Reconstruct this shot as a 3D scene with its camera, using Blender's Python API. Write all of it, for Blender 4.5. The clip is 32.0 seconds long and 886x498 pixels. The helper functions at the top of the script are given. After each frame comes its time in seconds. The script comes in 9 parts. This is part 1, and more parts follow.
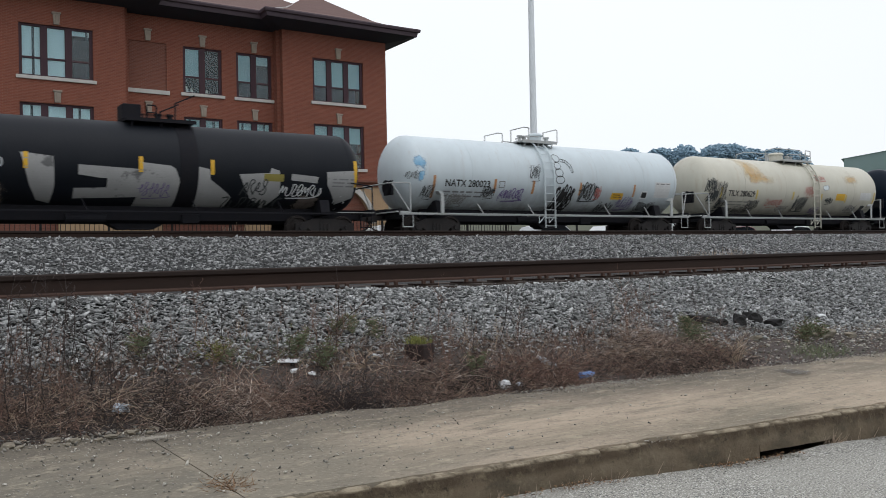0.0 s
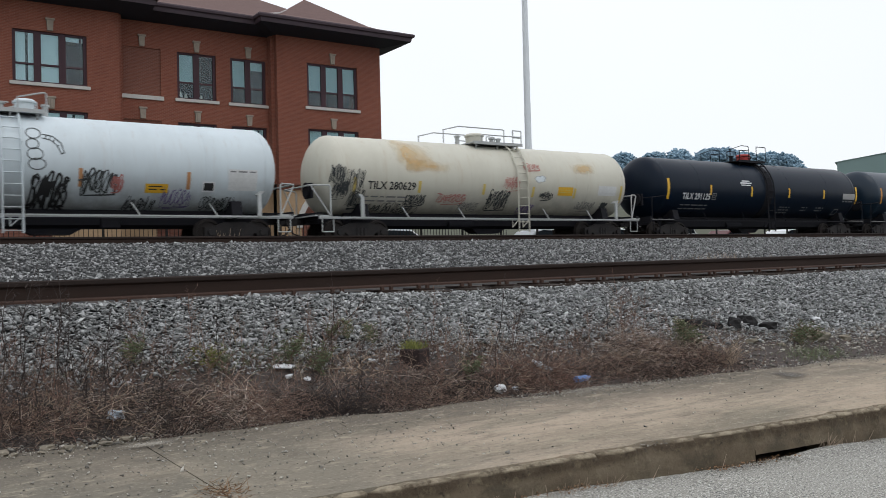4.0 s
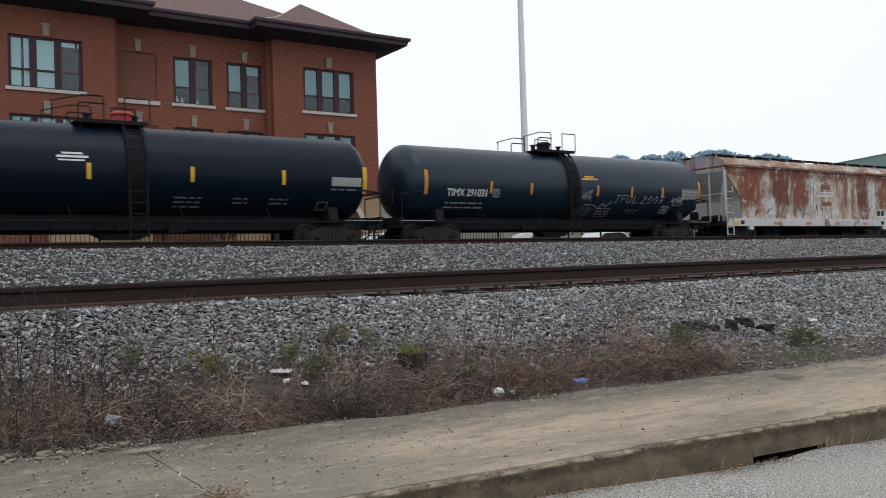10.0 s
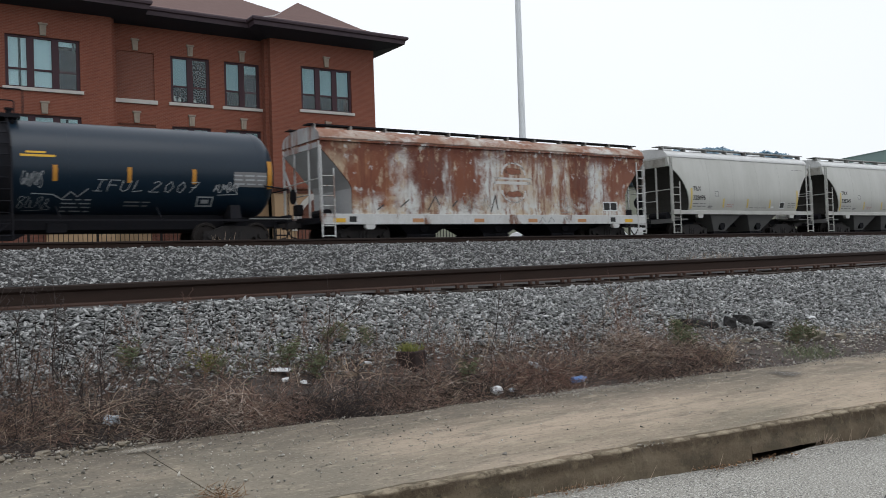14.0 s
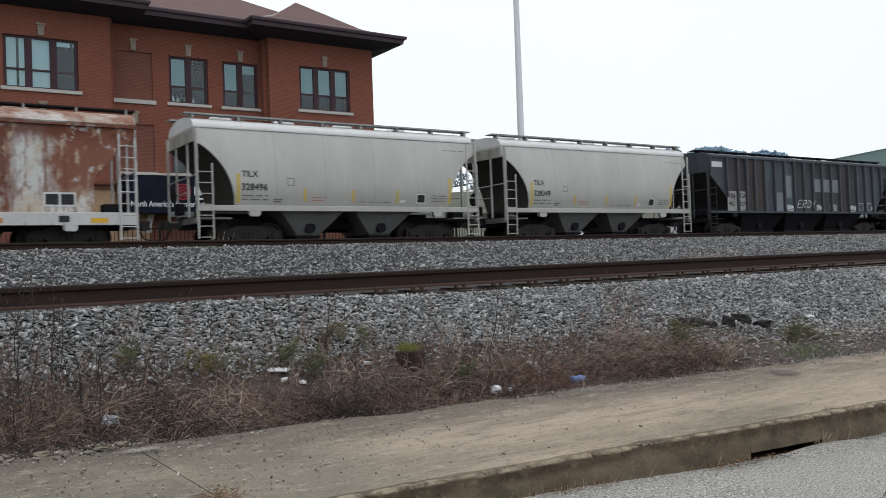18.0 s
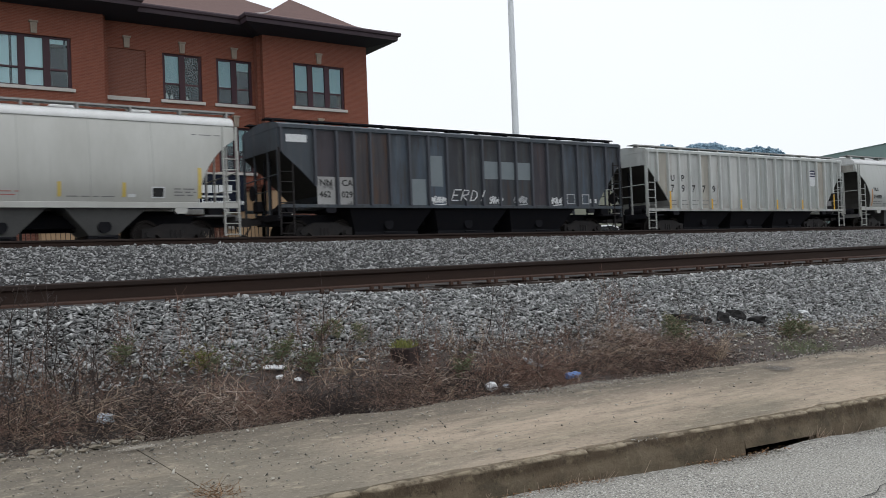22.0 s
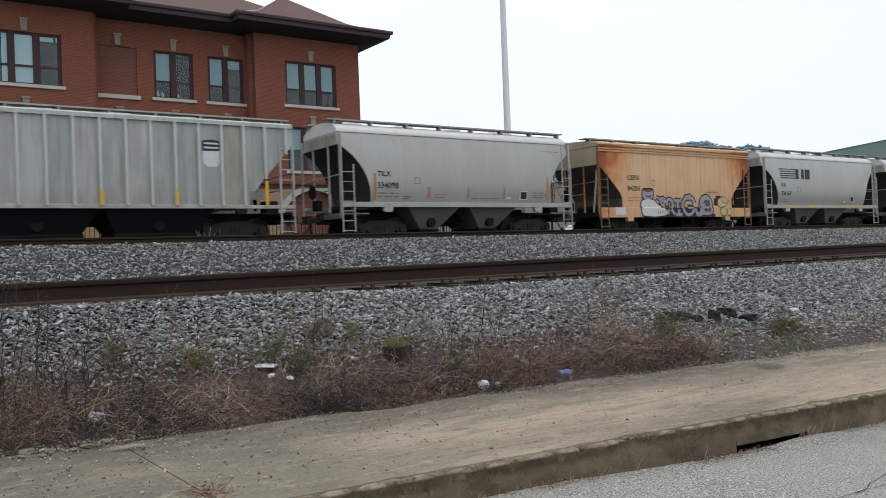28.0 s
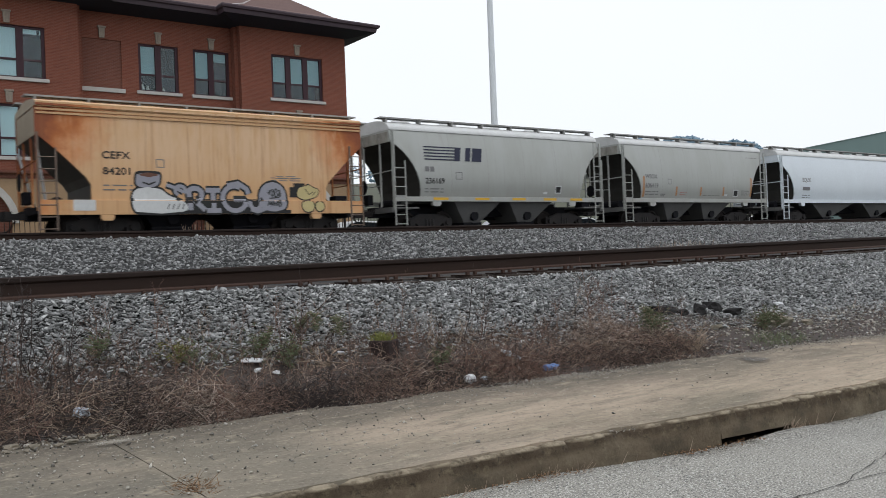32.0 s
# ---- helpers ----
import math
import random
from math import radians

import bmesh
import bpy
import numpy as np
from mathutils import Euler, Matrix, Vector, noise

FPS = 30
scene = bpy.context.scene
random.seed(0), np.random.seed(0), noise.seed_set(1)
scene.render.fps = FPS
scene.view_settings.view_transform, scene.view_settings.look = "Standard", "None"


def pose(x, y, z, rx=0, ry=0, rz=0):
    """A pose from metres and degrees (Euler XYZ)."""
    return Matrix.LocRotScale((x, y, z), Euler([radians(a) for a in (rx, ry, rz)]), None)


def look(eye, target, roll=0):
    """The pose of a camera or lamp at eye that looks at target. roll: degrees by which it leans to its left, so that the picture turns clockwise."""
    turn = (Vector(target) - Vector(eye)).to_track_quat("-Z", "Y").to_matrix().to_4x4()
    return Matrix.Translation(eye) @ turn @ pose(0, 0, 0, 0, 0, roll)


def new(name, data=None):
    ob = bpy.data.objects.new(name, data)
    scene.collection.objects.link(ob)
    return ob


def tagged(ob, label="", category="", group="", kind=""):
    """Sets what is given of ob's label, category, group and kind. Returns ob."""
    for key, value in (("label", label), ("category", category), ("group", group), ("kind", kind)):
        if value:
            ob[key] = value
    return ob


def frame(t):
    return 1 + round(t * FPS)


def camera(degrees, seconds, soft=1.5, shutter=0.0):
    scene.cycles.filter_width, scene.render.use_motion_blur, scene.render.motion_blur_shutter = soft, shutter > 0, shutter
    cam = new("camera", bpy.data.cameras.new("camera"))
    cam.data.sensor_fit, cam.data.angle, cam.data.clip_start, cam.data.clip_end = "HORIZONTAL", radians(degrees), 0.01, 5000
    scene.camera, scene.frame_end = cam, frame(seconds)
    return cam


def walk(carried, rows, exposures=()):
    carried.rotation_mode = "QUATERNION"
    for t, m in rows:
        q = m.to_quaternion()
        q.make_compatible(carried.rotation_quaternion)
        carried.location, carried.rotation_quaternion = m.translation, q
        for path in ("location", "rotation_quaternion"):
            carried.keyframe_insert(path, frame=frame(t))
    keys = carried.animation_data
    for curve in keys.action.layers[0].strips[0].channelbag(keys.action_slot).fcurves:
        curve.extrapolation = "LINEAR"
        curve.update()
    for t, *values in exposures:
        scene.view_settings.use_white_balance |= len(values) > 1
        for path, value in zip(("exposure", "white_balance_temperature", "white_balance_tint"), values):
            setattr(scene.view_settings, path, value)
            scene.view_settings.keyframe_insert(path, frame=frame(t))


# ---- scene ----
cam = camera(55.19, 32.0, 0.75, 0.4)
EYE = (0.0, 0.0, 1.28)


def aim(yaw, pitch, lean):
    """A camera pose at EYE from its bearing (from +x), its tilt and its lean, in degrees."""
    a, b = radians(yaw), radians(pitch)
    way = Vector((math.cos(a) * math.cos(b), math.sin(a) * math.cos(b), math.sin(b)))
    return look(EYE, Vector(EYE) + way, lean)


walk(cam, [(t, aim(yaw, pitch, lean)) for t, yaw, pitch, lean in (
    (0.0, 56.626, 0.560, -1.213), (0.5, 56.572, 0.682, -1.273), (1.0, 56.497, 0.821, -1.329), (1.5, 56.441, 0.872, -1.385),
    (2.0, 56.372, 0.713, -1.387), (2.5, 56.313, 0.439, -1.390), (3.0, 56.414, 0.802, -1.307), (3.5, 56.333, 0.836, -1.400),
    (5.5, 56.242, 1.033, -1.552), (6.0, 56.272, 0.983, -1.545), (6.5, 56.220, 1.073, -1.581), (7.0, 56.211, 1.087, -1.632),
    (7.5, 56.207, 1.221, -1.641), (8.0, 56.269, 0.992, -1.608), (8.5, 56.218, 0.753, -1.625), (9.0, 56.112, 0.868, -1.637),
    (9.5, 56.099, 1.032, -1.707), (10.0, 56.077, 1.101, -1.734), (10.5, 56.060, 1.136, -1.781), (11.0, 56.042, 1.174, -1.828),
    (11.5, 56.179, 0.936, -1.586), (12.0, 56.118, 1.031, -1.643), (12.5, 56.041, 1.168, -1.742), (13.0, 55.996, 1.224, -1.851),
    (13.5, 55.954, 1.101, -1.915), (14.0, 55.968, 0.992, -1.936), (14.5, 56.011, 1.213, -1.994), (16.5, 55.957, 0.779, -1.889),
    (17.0, 55.854, 0.879, -2.028), (17.5, 55.869, 0.972, -2.019), (18.0, 55.884, 0.963, -2.036), (18.5, 55.933, 0.733, -1.955),
    (19.0, 55.904, 0.795, -2.042), (19.5, 55.838, 0.967, -2.099), (20.0, 55.795, 1.008, -2.110), (20.5, 55.523, 1.050, -2.173),
    (21.0, 55.560, 0.786, -2.173), (21.5, 55.617, 0.582, -2.107), (22.0, 55.550, 0.740, -2.198), (22.5, 55.524, 0.800, -2.236),
    (23.0, 55.527, 1.001, -2.197), (23.5, 55.562, 0.881, -2.170), (24.0, 55.548, 0.523, -2.167), (24.5, 55.479, 0.555, -2.133),
    (25.0, 55.361, 0.705, -2.192), (25.5, 55.131, 0.776, -2.218), (27.5, 55.060, 0.504, -2.117), (28.0, 55.022, 0.600, -2.229),
    (28.5, 54.978, 0.693, -2.280), (29.0, 55.007, 0.594, -2.275), (29.5, 54.790, 0.320, -2.349), (30.0, 54.744, 0.457, -2.419),
    (30.5, 54.514, 0.447, -2.474), (31.0, 54.187, 0.503, -2.538), (31.5, 54.151, 0.308, -2.371), (32.0, 54.145, 0.182, -2.232),
)])

# how far the train has rolled, every two seconds
ROLLED = (-0.00, 10.01, 20.23, 30.68, 41.41, 52.34, 63.47, 74.66, 86.14, 97.56, 108.89, 120.19, 131.44, 142.87, 154.35, 165.78, 177.24)


# ---- world and sun: a bright overcast sky, a little brighter overhead ----
world = bpy.data.worlds.new("overcast_sky")
scene.world = world
world.use_nodes = True
wn, wl = world.node_tree.nodes, world.node_tree.links
wn.clear()
w_out, w_bg = wn.new("ShaderNodeOutputWorld"), wn.new("ShaderNodeBackground")
w_sky = wn.new("ShaderNodeTexSky")
w_sky.sky_type = "NISHITA"
w_sky.sun_disc = False
w_sky.sun_elevation, w_sky.sun_rotation = radians(66), radians(180)
w_co, w_xyz, w_ramp = wn.new("ShaderNodeTexCoord"), wn.new("ShaderNodeSeparateXYZ"), wn.new("ShaderNodeValToRGB")
w_ramp.color_ramp.elements[0].position, w_ramp.color_ramp.elements[0].color = 0.0, (0.935, 0.972, 1.01, 1)
w_ramp.color_ramp.elements[1].position, w_ramp.color_ramp.elements[1].color = 1.0, (1.125, 1.162, 1.245, 1)
w_cl = wn.new("ShaderNodeTexNoise")
w_cl.inputs["Scale"].default_value, w_cl.inputs["Detail"].default_value = 1.6, 4
w_clm = wn.new("ShaderNodeMapRange")
w_clm.inputs["To Min"].default_value, w_clm.inputs["To Max"].default_value = 0.93, 1.07
w_mul = wn.new("ShaderNodeVectorMath")
w_mul.operation = "SCALE"
w_mix = wn.new("ShaderNodeMix")
w_mix.data_type = "RGBA"
w_mix.inputs["Factor"].default_value = 0.08
wl.new(w_co.outputs["Generated"], w_xyz.inputs[0])
wl.new(w_xyz.outputs["Z"], w_ramp.inputs[0])
wl.new(w_co.outputs["Generated"], w_cl.inputs["Vector"])
wl.new(w_cl.outputs["Fac"], w_clm.inputs["Value"])
wl.new(w_ramp.outputs[0], w_mul.inputs[0])
wl.new(w_clm.outputs[0], w_mul.inputs["Scale"])
w_skm = wn.new("ShaderNodeVectorMath")
w_skm.operation = "SCALE"
w_skm.inputs["Scale"].default_value = 0.12
wl.new(w_sky.outputs[0], w_skm.inputs[0])
wl.new(w_mul.outputs[0], w_mix.inputs["A"])
wl.new(w_skm.outputs[0], w_mix.inputs["B"])
wl.new(w_mix.outputs["Result"], w_bg.inputs["Color"])
w_bg.inputs["Strength"].default_value = 1.0
wl.new(w_bg.outputs[0], w_out.inputs[0])
sun = new("sun", bpy.data.lights.new("sun", "SUN"))
sun.data.energy, sun.data.angle, sun.data.color = 0.55, radians(35), (1.0, 0.98, 0.955)
sun.matrix_world = look((4, -26, 60), (0, 0, 0))
scene.view_settings.exposure = 0.05


# ---- materials ----
def material(name, colour, rough=0.8, metal=0.0, second=None, scale=4.0, share=0.5, bump=0.0, fine=60.0, vary=0.0, wave=None, spec=0.4, stain=None, stain_scale=1.0, stain_share=0.35, stretch=(1, 1, 1), island=False):
    """A procedural surface: a base colour, a second one in patches, stains, a fine grain and relief."""
    m = bpy.data.materials.new(name)
    m.use_nodes = True
    n, l = m.node_tree.nodes, m.node_tree.links
    b = n["Principled BSDF"]
    b.inputs["Roughness"].default_value, b.inputs["Metallic"].default_value = rough, metal
    b.inputs["Specular IOR Level"].default_value = spec
    co = n.new("ShaderNodeTexCoord")
    mp = n.new("ShaderNodeMapping")
    mp.inputs["Scale"].default_value = stretch
    l.new(co.outputs["Object"], mp.inputs[0])

    def noise_of(sc, detail=5, lo=0.35, hi=0.65):
        t = n.new("ShaderNodeTexNoise")
        t.inputs["Scale"].default_value, t.inputs["Detail"].default_value = sc, detail
        t.inputs["Roughness"].default_value = 0.62
        l.new(mp.outputs[0], t.inputs["Vector"])
        r = n.new("ShaderNodeMapRange")
        r.inputs["From Min"].default_value, r.inputs["From Max"].default_value = lo, hi
        l.new(t.outputs["Fac"], r.inputs["Value"])
        return r.outputs[0]

    def mixed(a, c, fac, kind="MIX"):
        x = n.new("ShaderNodeMix")
        x.data_type, x.blend_type = "RGBA", kind
        for sock, v in (("A", a), ("B", c)):
            if isinstance(v, tuple):
                x.inputs[sock].default_value = (*v, 1)
            else:
                l.new(v, x.inputs[sock])
        if isinstance(fac, float):
            x.inputs["Factor"].default_value = fac
        else:
            l.new(fac, x.inputs["Factor"])
        return x.outputs["Result"]

    second = second or tuple(c * 0.72 for c in colour)
    base = mixed(colour, second, noise_of(scale, 6, 0.5 - 0.3 * share, 1.0 - 0.5 * share))
    grain = noise_of(fine, 3, 0.2, 0.8)
    base = mixed(base, mixed(base, (0.55, 0.55, 0.55), 1.0, "MULTIPLY"), grain)
    base = mixed(base, colour, 0.5)
    if stain:
        edge = 0.72 - 0.5 * stain_share
        base = mixed(base, stain, noise_of(stain_scale, 8, edge, edge + 0.07))
    if vary:
        oi = n.new("ShaderNodeNewGeometry" if island else "ShaderNodeObjectInfo")
        r = n.new("ShaderNodeMapRange")
        r.inputs["To Min"].default_value, r.inputs["To Max"].default_value = 1 - vary, 1 + vary
        l.new(oi.outputs["Random Per Island" if island else "Random"], r.inputs["Value"])
        sc = n.new("ShaderNodeVectorMath")
        sc.operation = "SCALE"
        l.new(base, sc.inputs[0])
        l.new(r.outputs[0], sc.inputs["Scale"])
        base = sc.outputs[0]
    l.new(base, b.inputs["Base Color"])
    if bump:
        bp = n.new("ShaderNodeBump")
        bp.inputs["Strength"].default_value, bp.inputs["Distance"].default_value = 0.6, bump
        l.new(noise_of(fine * 0.6, 6, 0.0, 1.0), bp.inputs["Height"])
        l.new(bp.outputs[0], b.inputs["Normal"])
    return m


def layered(name, base, layers, rough=0.9, spec=0.25, bump=0.003, bump_scale=60.0):
    """A weathered surface: a base colour and layers of (colour, strength, scale, from, to, stretch[, place]).
    place = (axis, start, end, spread): the layer comes in between start and end along that axis, its edge broken by noise."""
    m = bpy.data.materials.new(name)
    m.use_nodes = True
    n, l = m.node_tree.nodes, m.node_tree.links
    b = n["Principled BSDF"]
    b.inputs["Roughness"].default_value, b.inputs["Specular IOR Level"].default_value = rough, spec
    co = n.new("ShaderNodeTexCoord")

    def maths(op, a, c):
        k = n.new("ShaderNodeMath")
        k.operation = op
        for i, v in enumerate((a, c)):
            if isinstance(v, (int, float)):
                k.inputs[i].default_value = v
            else:
                l.new(v, k.inputs[i])
        return k.outputs[0]

    def noisy(scale, stretch, detail=7):
        mp, t = n.new("ShaderNodeMapping"), n.new("ShaderNodeTexNoise")
        mp.inputs["Scale"].default_value = stretch
        l.new(co.outputs["Object"], mp.inputs[0])
        l.new(mp.outputs[0], t.inputs["Vector"])
        t.inputs["Scale"].default_value, t.inputs["Detail"].default_value, t.inputs["Roughness"].default_value = scale, detail, 0.66
        return t.outputs["Fac"]

    def ranged(v, lo, hi):
        r = n.new("ShaderNodeMapRange")
        r.inputs["From Min"].default_value, r.inputs["From Max"].default_value = lo, hi
        l.new(v, r.inputs["Value"])
        return r.outputs[0]

    c = base
    for colour, strength, scale, lo, hi, stretch, *place in layers:
        v = noisy(scale, stretch, 2 if scale > 40 else 8)
        f = ranged(v, lo, hi)
        if place:
            (ax, ay, az, start, end, spread), = place
            dot = n.new("ShaderNodeVectorMath")
            dot.operation = "DOT_PRODUCT"
            dot.inputs[1].default_value = (ax, ay, az)
            l.new(co.outputs["Object"], dot.inputs[0])
            f = maths("MULTIPLY", f, ranged(maths("ADD", dot.outputs["Value"], maths("MULTIPLY", maths("SUBTRACT", noisy(1.7, (1, 1, 1)), 0.5), spread)), start, end))
        x = n.new("ShaderNodeMix")
        x.data_type = "RGBA"
        for sock, w in (("A", c), ("B", colour)):
            if isinstance(w, tuple):
                x.inputs[sock].default_value = (*w, 1)
            else:
                l.new(w, x.inputs[sock])
        l.new(maths("MULTIPLY", f, strength), x.inputs["Factor"])
        c = x.outputs["Result"]
    l.new(c, b.inputs["Base Color"])
    if bump:
        bp = n.new("ShaderNodeBump")
        bp.inputs["Strength"].default_value, bp.inputs["Distance"].default_value = 0.7, bump
        l.new(noisy(bump_scale, (1, 1, 1)), bp.inputs["Height"])
        l.new(bp.outputs[0], b.inputs["Normal"])
    return m


EVEN = (1, 1, 1)
ASPHALT = layered("road_asphalt", (0.275, 0.264, 0.232), [((0.19, 0.185, 0.168), 0.7, 0.9, 0.45, 0.7, EVEN), ((0.34, 0.33, 0.295), 0.6, 2.3, 0.5, 0.75, EVEN), ((0.05, 0.05, 0.05), 0.75, 70.0, 0.53, 0.61, EVEN), ((0.60, 0.59, 0.545), 0.8, 90.0, 0.54, 0.62, EVEN), ((0.10, 0.10, 0.095), 0.5, 35.0, 0.57, 0.66, EVEN)], 0.92, 0.25, 0.006, 60.0)
CONCRETE = layered("worn_concrete", (0.362, 0.292, 0.220), [
    ((0.165, 0.142, 0.104), 0.85, 0.75, 0.44, 0.62, (0.45, 1.5, 1)),
    ((0.45, 0.365, 0.268), 0.75, 1.3, 0.50, 0.70, (0.35, 1.8, 1)),
    ((0.185, 0.165, 0.125), 0.7, 2.6, 0.50, 0.66, (0.4, 1.9, 1)),
    ((0.165, 0.150, 0.118), 0.8, 0.8, 0.25, 0.55, EVEN, (-1, 0, 0, -3.4, -1.9, 1.6)),
    ((0.30, 0.275, 0.205), 0.6, 2.2, 0.50, 0.62, (0.6, 1.2, 1), (-1, 0, 0, -1.6, -0.9, 0.6)),
    ((0.135, 0.122, 0.098), 0.75, 1.3, 0.38, 0.54, (0.6, 1.3, 1), (-1, 0, 0, -1.35, -1.3, 0.0)),
    ((0.115, 0.098, 0.078), 0.9, 2.2, 0.30, 0.52, (0.7, 1.2, 1), (0.108, 1, 0, 4.75, 5.5, 0.9)),
    ((0.11, 0.095, 0.075), 0.55, 4.5, 0.53, 0.68, (0.6, 1.4, 1)),
    ((0.39, 0.34, 0.25), 0.5, 9.0, 0.55, 0.67, (0.7, 1.2, 1)),
    ((0.10, 0.088, 0.072), 0.6, 26.0, 0.54, 0.68, EVEN),
    ((0.43, 0.385, 0.30), 0.5, 40.0, 0.56, 0.68, EVEN)], 0.93, 0.2, 0.007, 30.0)
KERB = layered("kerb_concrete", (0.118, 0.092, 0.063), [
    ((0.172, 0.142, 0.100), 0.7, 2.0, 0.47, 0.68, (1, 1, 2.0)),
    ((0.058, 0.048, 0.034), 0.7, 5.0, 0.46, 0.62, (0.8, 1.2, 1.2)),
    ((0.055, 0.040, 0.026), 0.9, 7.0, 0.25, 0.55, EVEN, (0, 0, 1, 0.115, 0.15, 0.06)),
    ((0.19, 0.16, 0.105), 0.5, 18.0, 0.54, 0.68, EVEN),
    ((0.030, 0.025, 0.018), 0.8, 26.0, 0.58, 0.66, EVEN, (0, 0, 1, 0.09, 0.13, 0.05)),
    # Pale top edge: the pavement's tan, with the edge's highlight painted in.
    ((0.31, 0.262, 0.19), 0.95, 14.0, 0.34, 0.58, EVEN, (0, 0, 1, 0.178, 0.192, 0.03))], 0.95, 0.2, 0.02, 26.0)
SOIL = material("cinder_soil", (0.078, 0.062, 0.055), 0.95, second=(0.020, 0.015, 0.013), scale=5, bump=0.02, fine=38)
# Bed coloured near-black to stand for the shadows between the stones.
SHADE_BED = material("shade_black_ballast_bed", (0.02, 0.02, 0.02), 0.95, second=(0.012, 0.012, 0.012), scale=22, bump=0.03, fine=26)
STONE = material("ballast_stone", (0.355, 0.360, 0.354), 0.9, second=(0.235, 0.235, 0.23), scale=9, fine=60, vary=0.6, island=True)
STONE_FAR = material("brownish_ballast_stone", (0.27, 0.272, 0.268), 0.9, second=(0.16, 0.157, 0.152), scale=9, fine=60, vary=0.8, island=True)
RUST_FOOT = material("orange_rail_rust", (0.068, 0.036, 0.025), 0.9, second=(0.030, 0.018, 0.014), scale=9, fine=50)
RAIL = material("rusty_rail", (0.034, 0.020, 0.015), 0.8, second=(0.018, 0.013, 0.011), scale=5, fine=60, bump=0.001, spec=0.2, stretch=(0.5, 1, 2))
RAIL_HEAD = material("worn_rail_head", (0.026, 0.017, 0.014), 0.8, 0.0, second=(0.016, 0.012, 0.010), scale=3, spec=0.2)
TIE = material("creosoted_timber", (0.045, 0.032, 0.024), 0.95, second=(0.022, 0.017, 0.014), scale=6, bump=0.006, fine=40)
GRASSY = material("far_ground", (0.10, 0.105, 0.075), 0.95, second=(0.07, 0.075, 0.05), scale=0.05, fine=3)


def brickwork(name, warm):
    m = bpy.data.materials.new(name)
    m.use_nodes = True
    n, l = m.node_tree.nodes, m.node_tree.links
    b = n["Principled BSDF"]
    b.inputs["Roughness"].default_value = 0.9
    co = n.new("ShaderNodeTexCoord")
    xyz = n.new("ShaderNodeSeparateXYZ")
    l.new(co.outputs["Object"], xyz.inputs[0])
    add = n.new("ShaderNodeMath")
    l.new(xyz.outputs["X"], add.inputs[0])
    l.new(xyz.outputs["Y"], add.inputs[1])
    comb = n.new("ShaderNodeCombineXYZ")
    l.new(add.outputs[0], comb.inputs["X"])
    l.new(xyz.outputs["Z"], comb.inputs["Y"])
    br = n.new("ShaderNodeTexBrick")
    br.inputs["Scale"].default_value = 1.0
    br.inputs["Brick Width"].default_value, br.inputs["Row Height"].default_value = 0.215, 0.073
    br.inputs["Mortar Size"].default_value, br.inputs["Mortar Smooth"].default_value = 0.010, 0.2
    br.inputs["Color1"].default_value = (warm[0], warm[1], warm[2], 1)
    br.inputs["Color2"].default_value = (warm[0] * 0.78, warm[1] * 0.72, warm[2] * 0.75, 1)
    br.inputs["Mortar"].default_value = (warm[0] * 1.08, warm[1] * 1.6, warm[2] * 1.95, 1)
    l.new(comb.outputs[0], br.inputs["Vector"])
    nz = n.new("ShaderNodeTexNoise")
    nz.inputs["Scale"].default_value, nz.inputs["Detail"].default_value = 0.5, 6
    l.new(co.outputs["Object"], nz.inputs["Vector"])
    mr = n.new("ShaderNodeMapRange")
    mr.inputs["To Min"].default_value, mr.inputs["To Max"].default_value = 0.82, 1.18
    l.new(nz.outputs["Fac"], mr.inputs["Value"])
    sc = n.new("ShaderNodeVectorMath")
    sc.operation = "SCALE"
    l.new(br.outputs["Color"], sc.inputs[0])
    l.new(mr.outputs[0], sc.inputs["Scale"])
    l.new(sc.outputs[0], b.inputs["Base Color"])
    bp = n.new("ShaderNodeBump")
    bp.inputs["Strength"].default_value, bp.inputs["Distance"].default_value = 0.5, 0.01
    l.new(br.outputs["Fac"], bp.inputs["Height"])
    bp.invert = True
    l.new(bp.outputs[0], b.inputs["Normal"])
    return m


BRICK = brickwork("red_brick", (0.203, 0.0615, 0.0345))


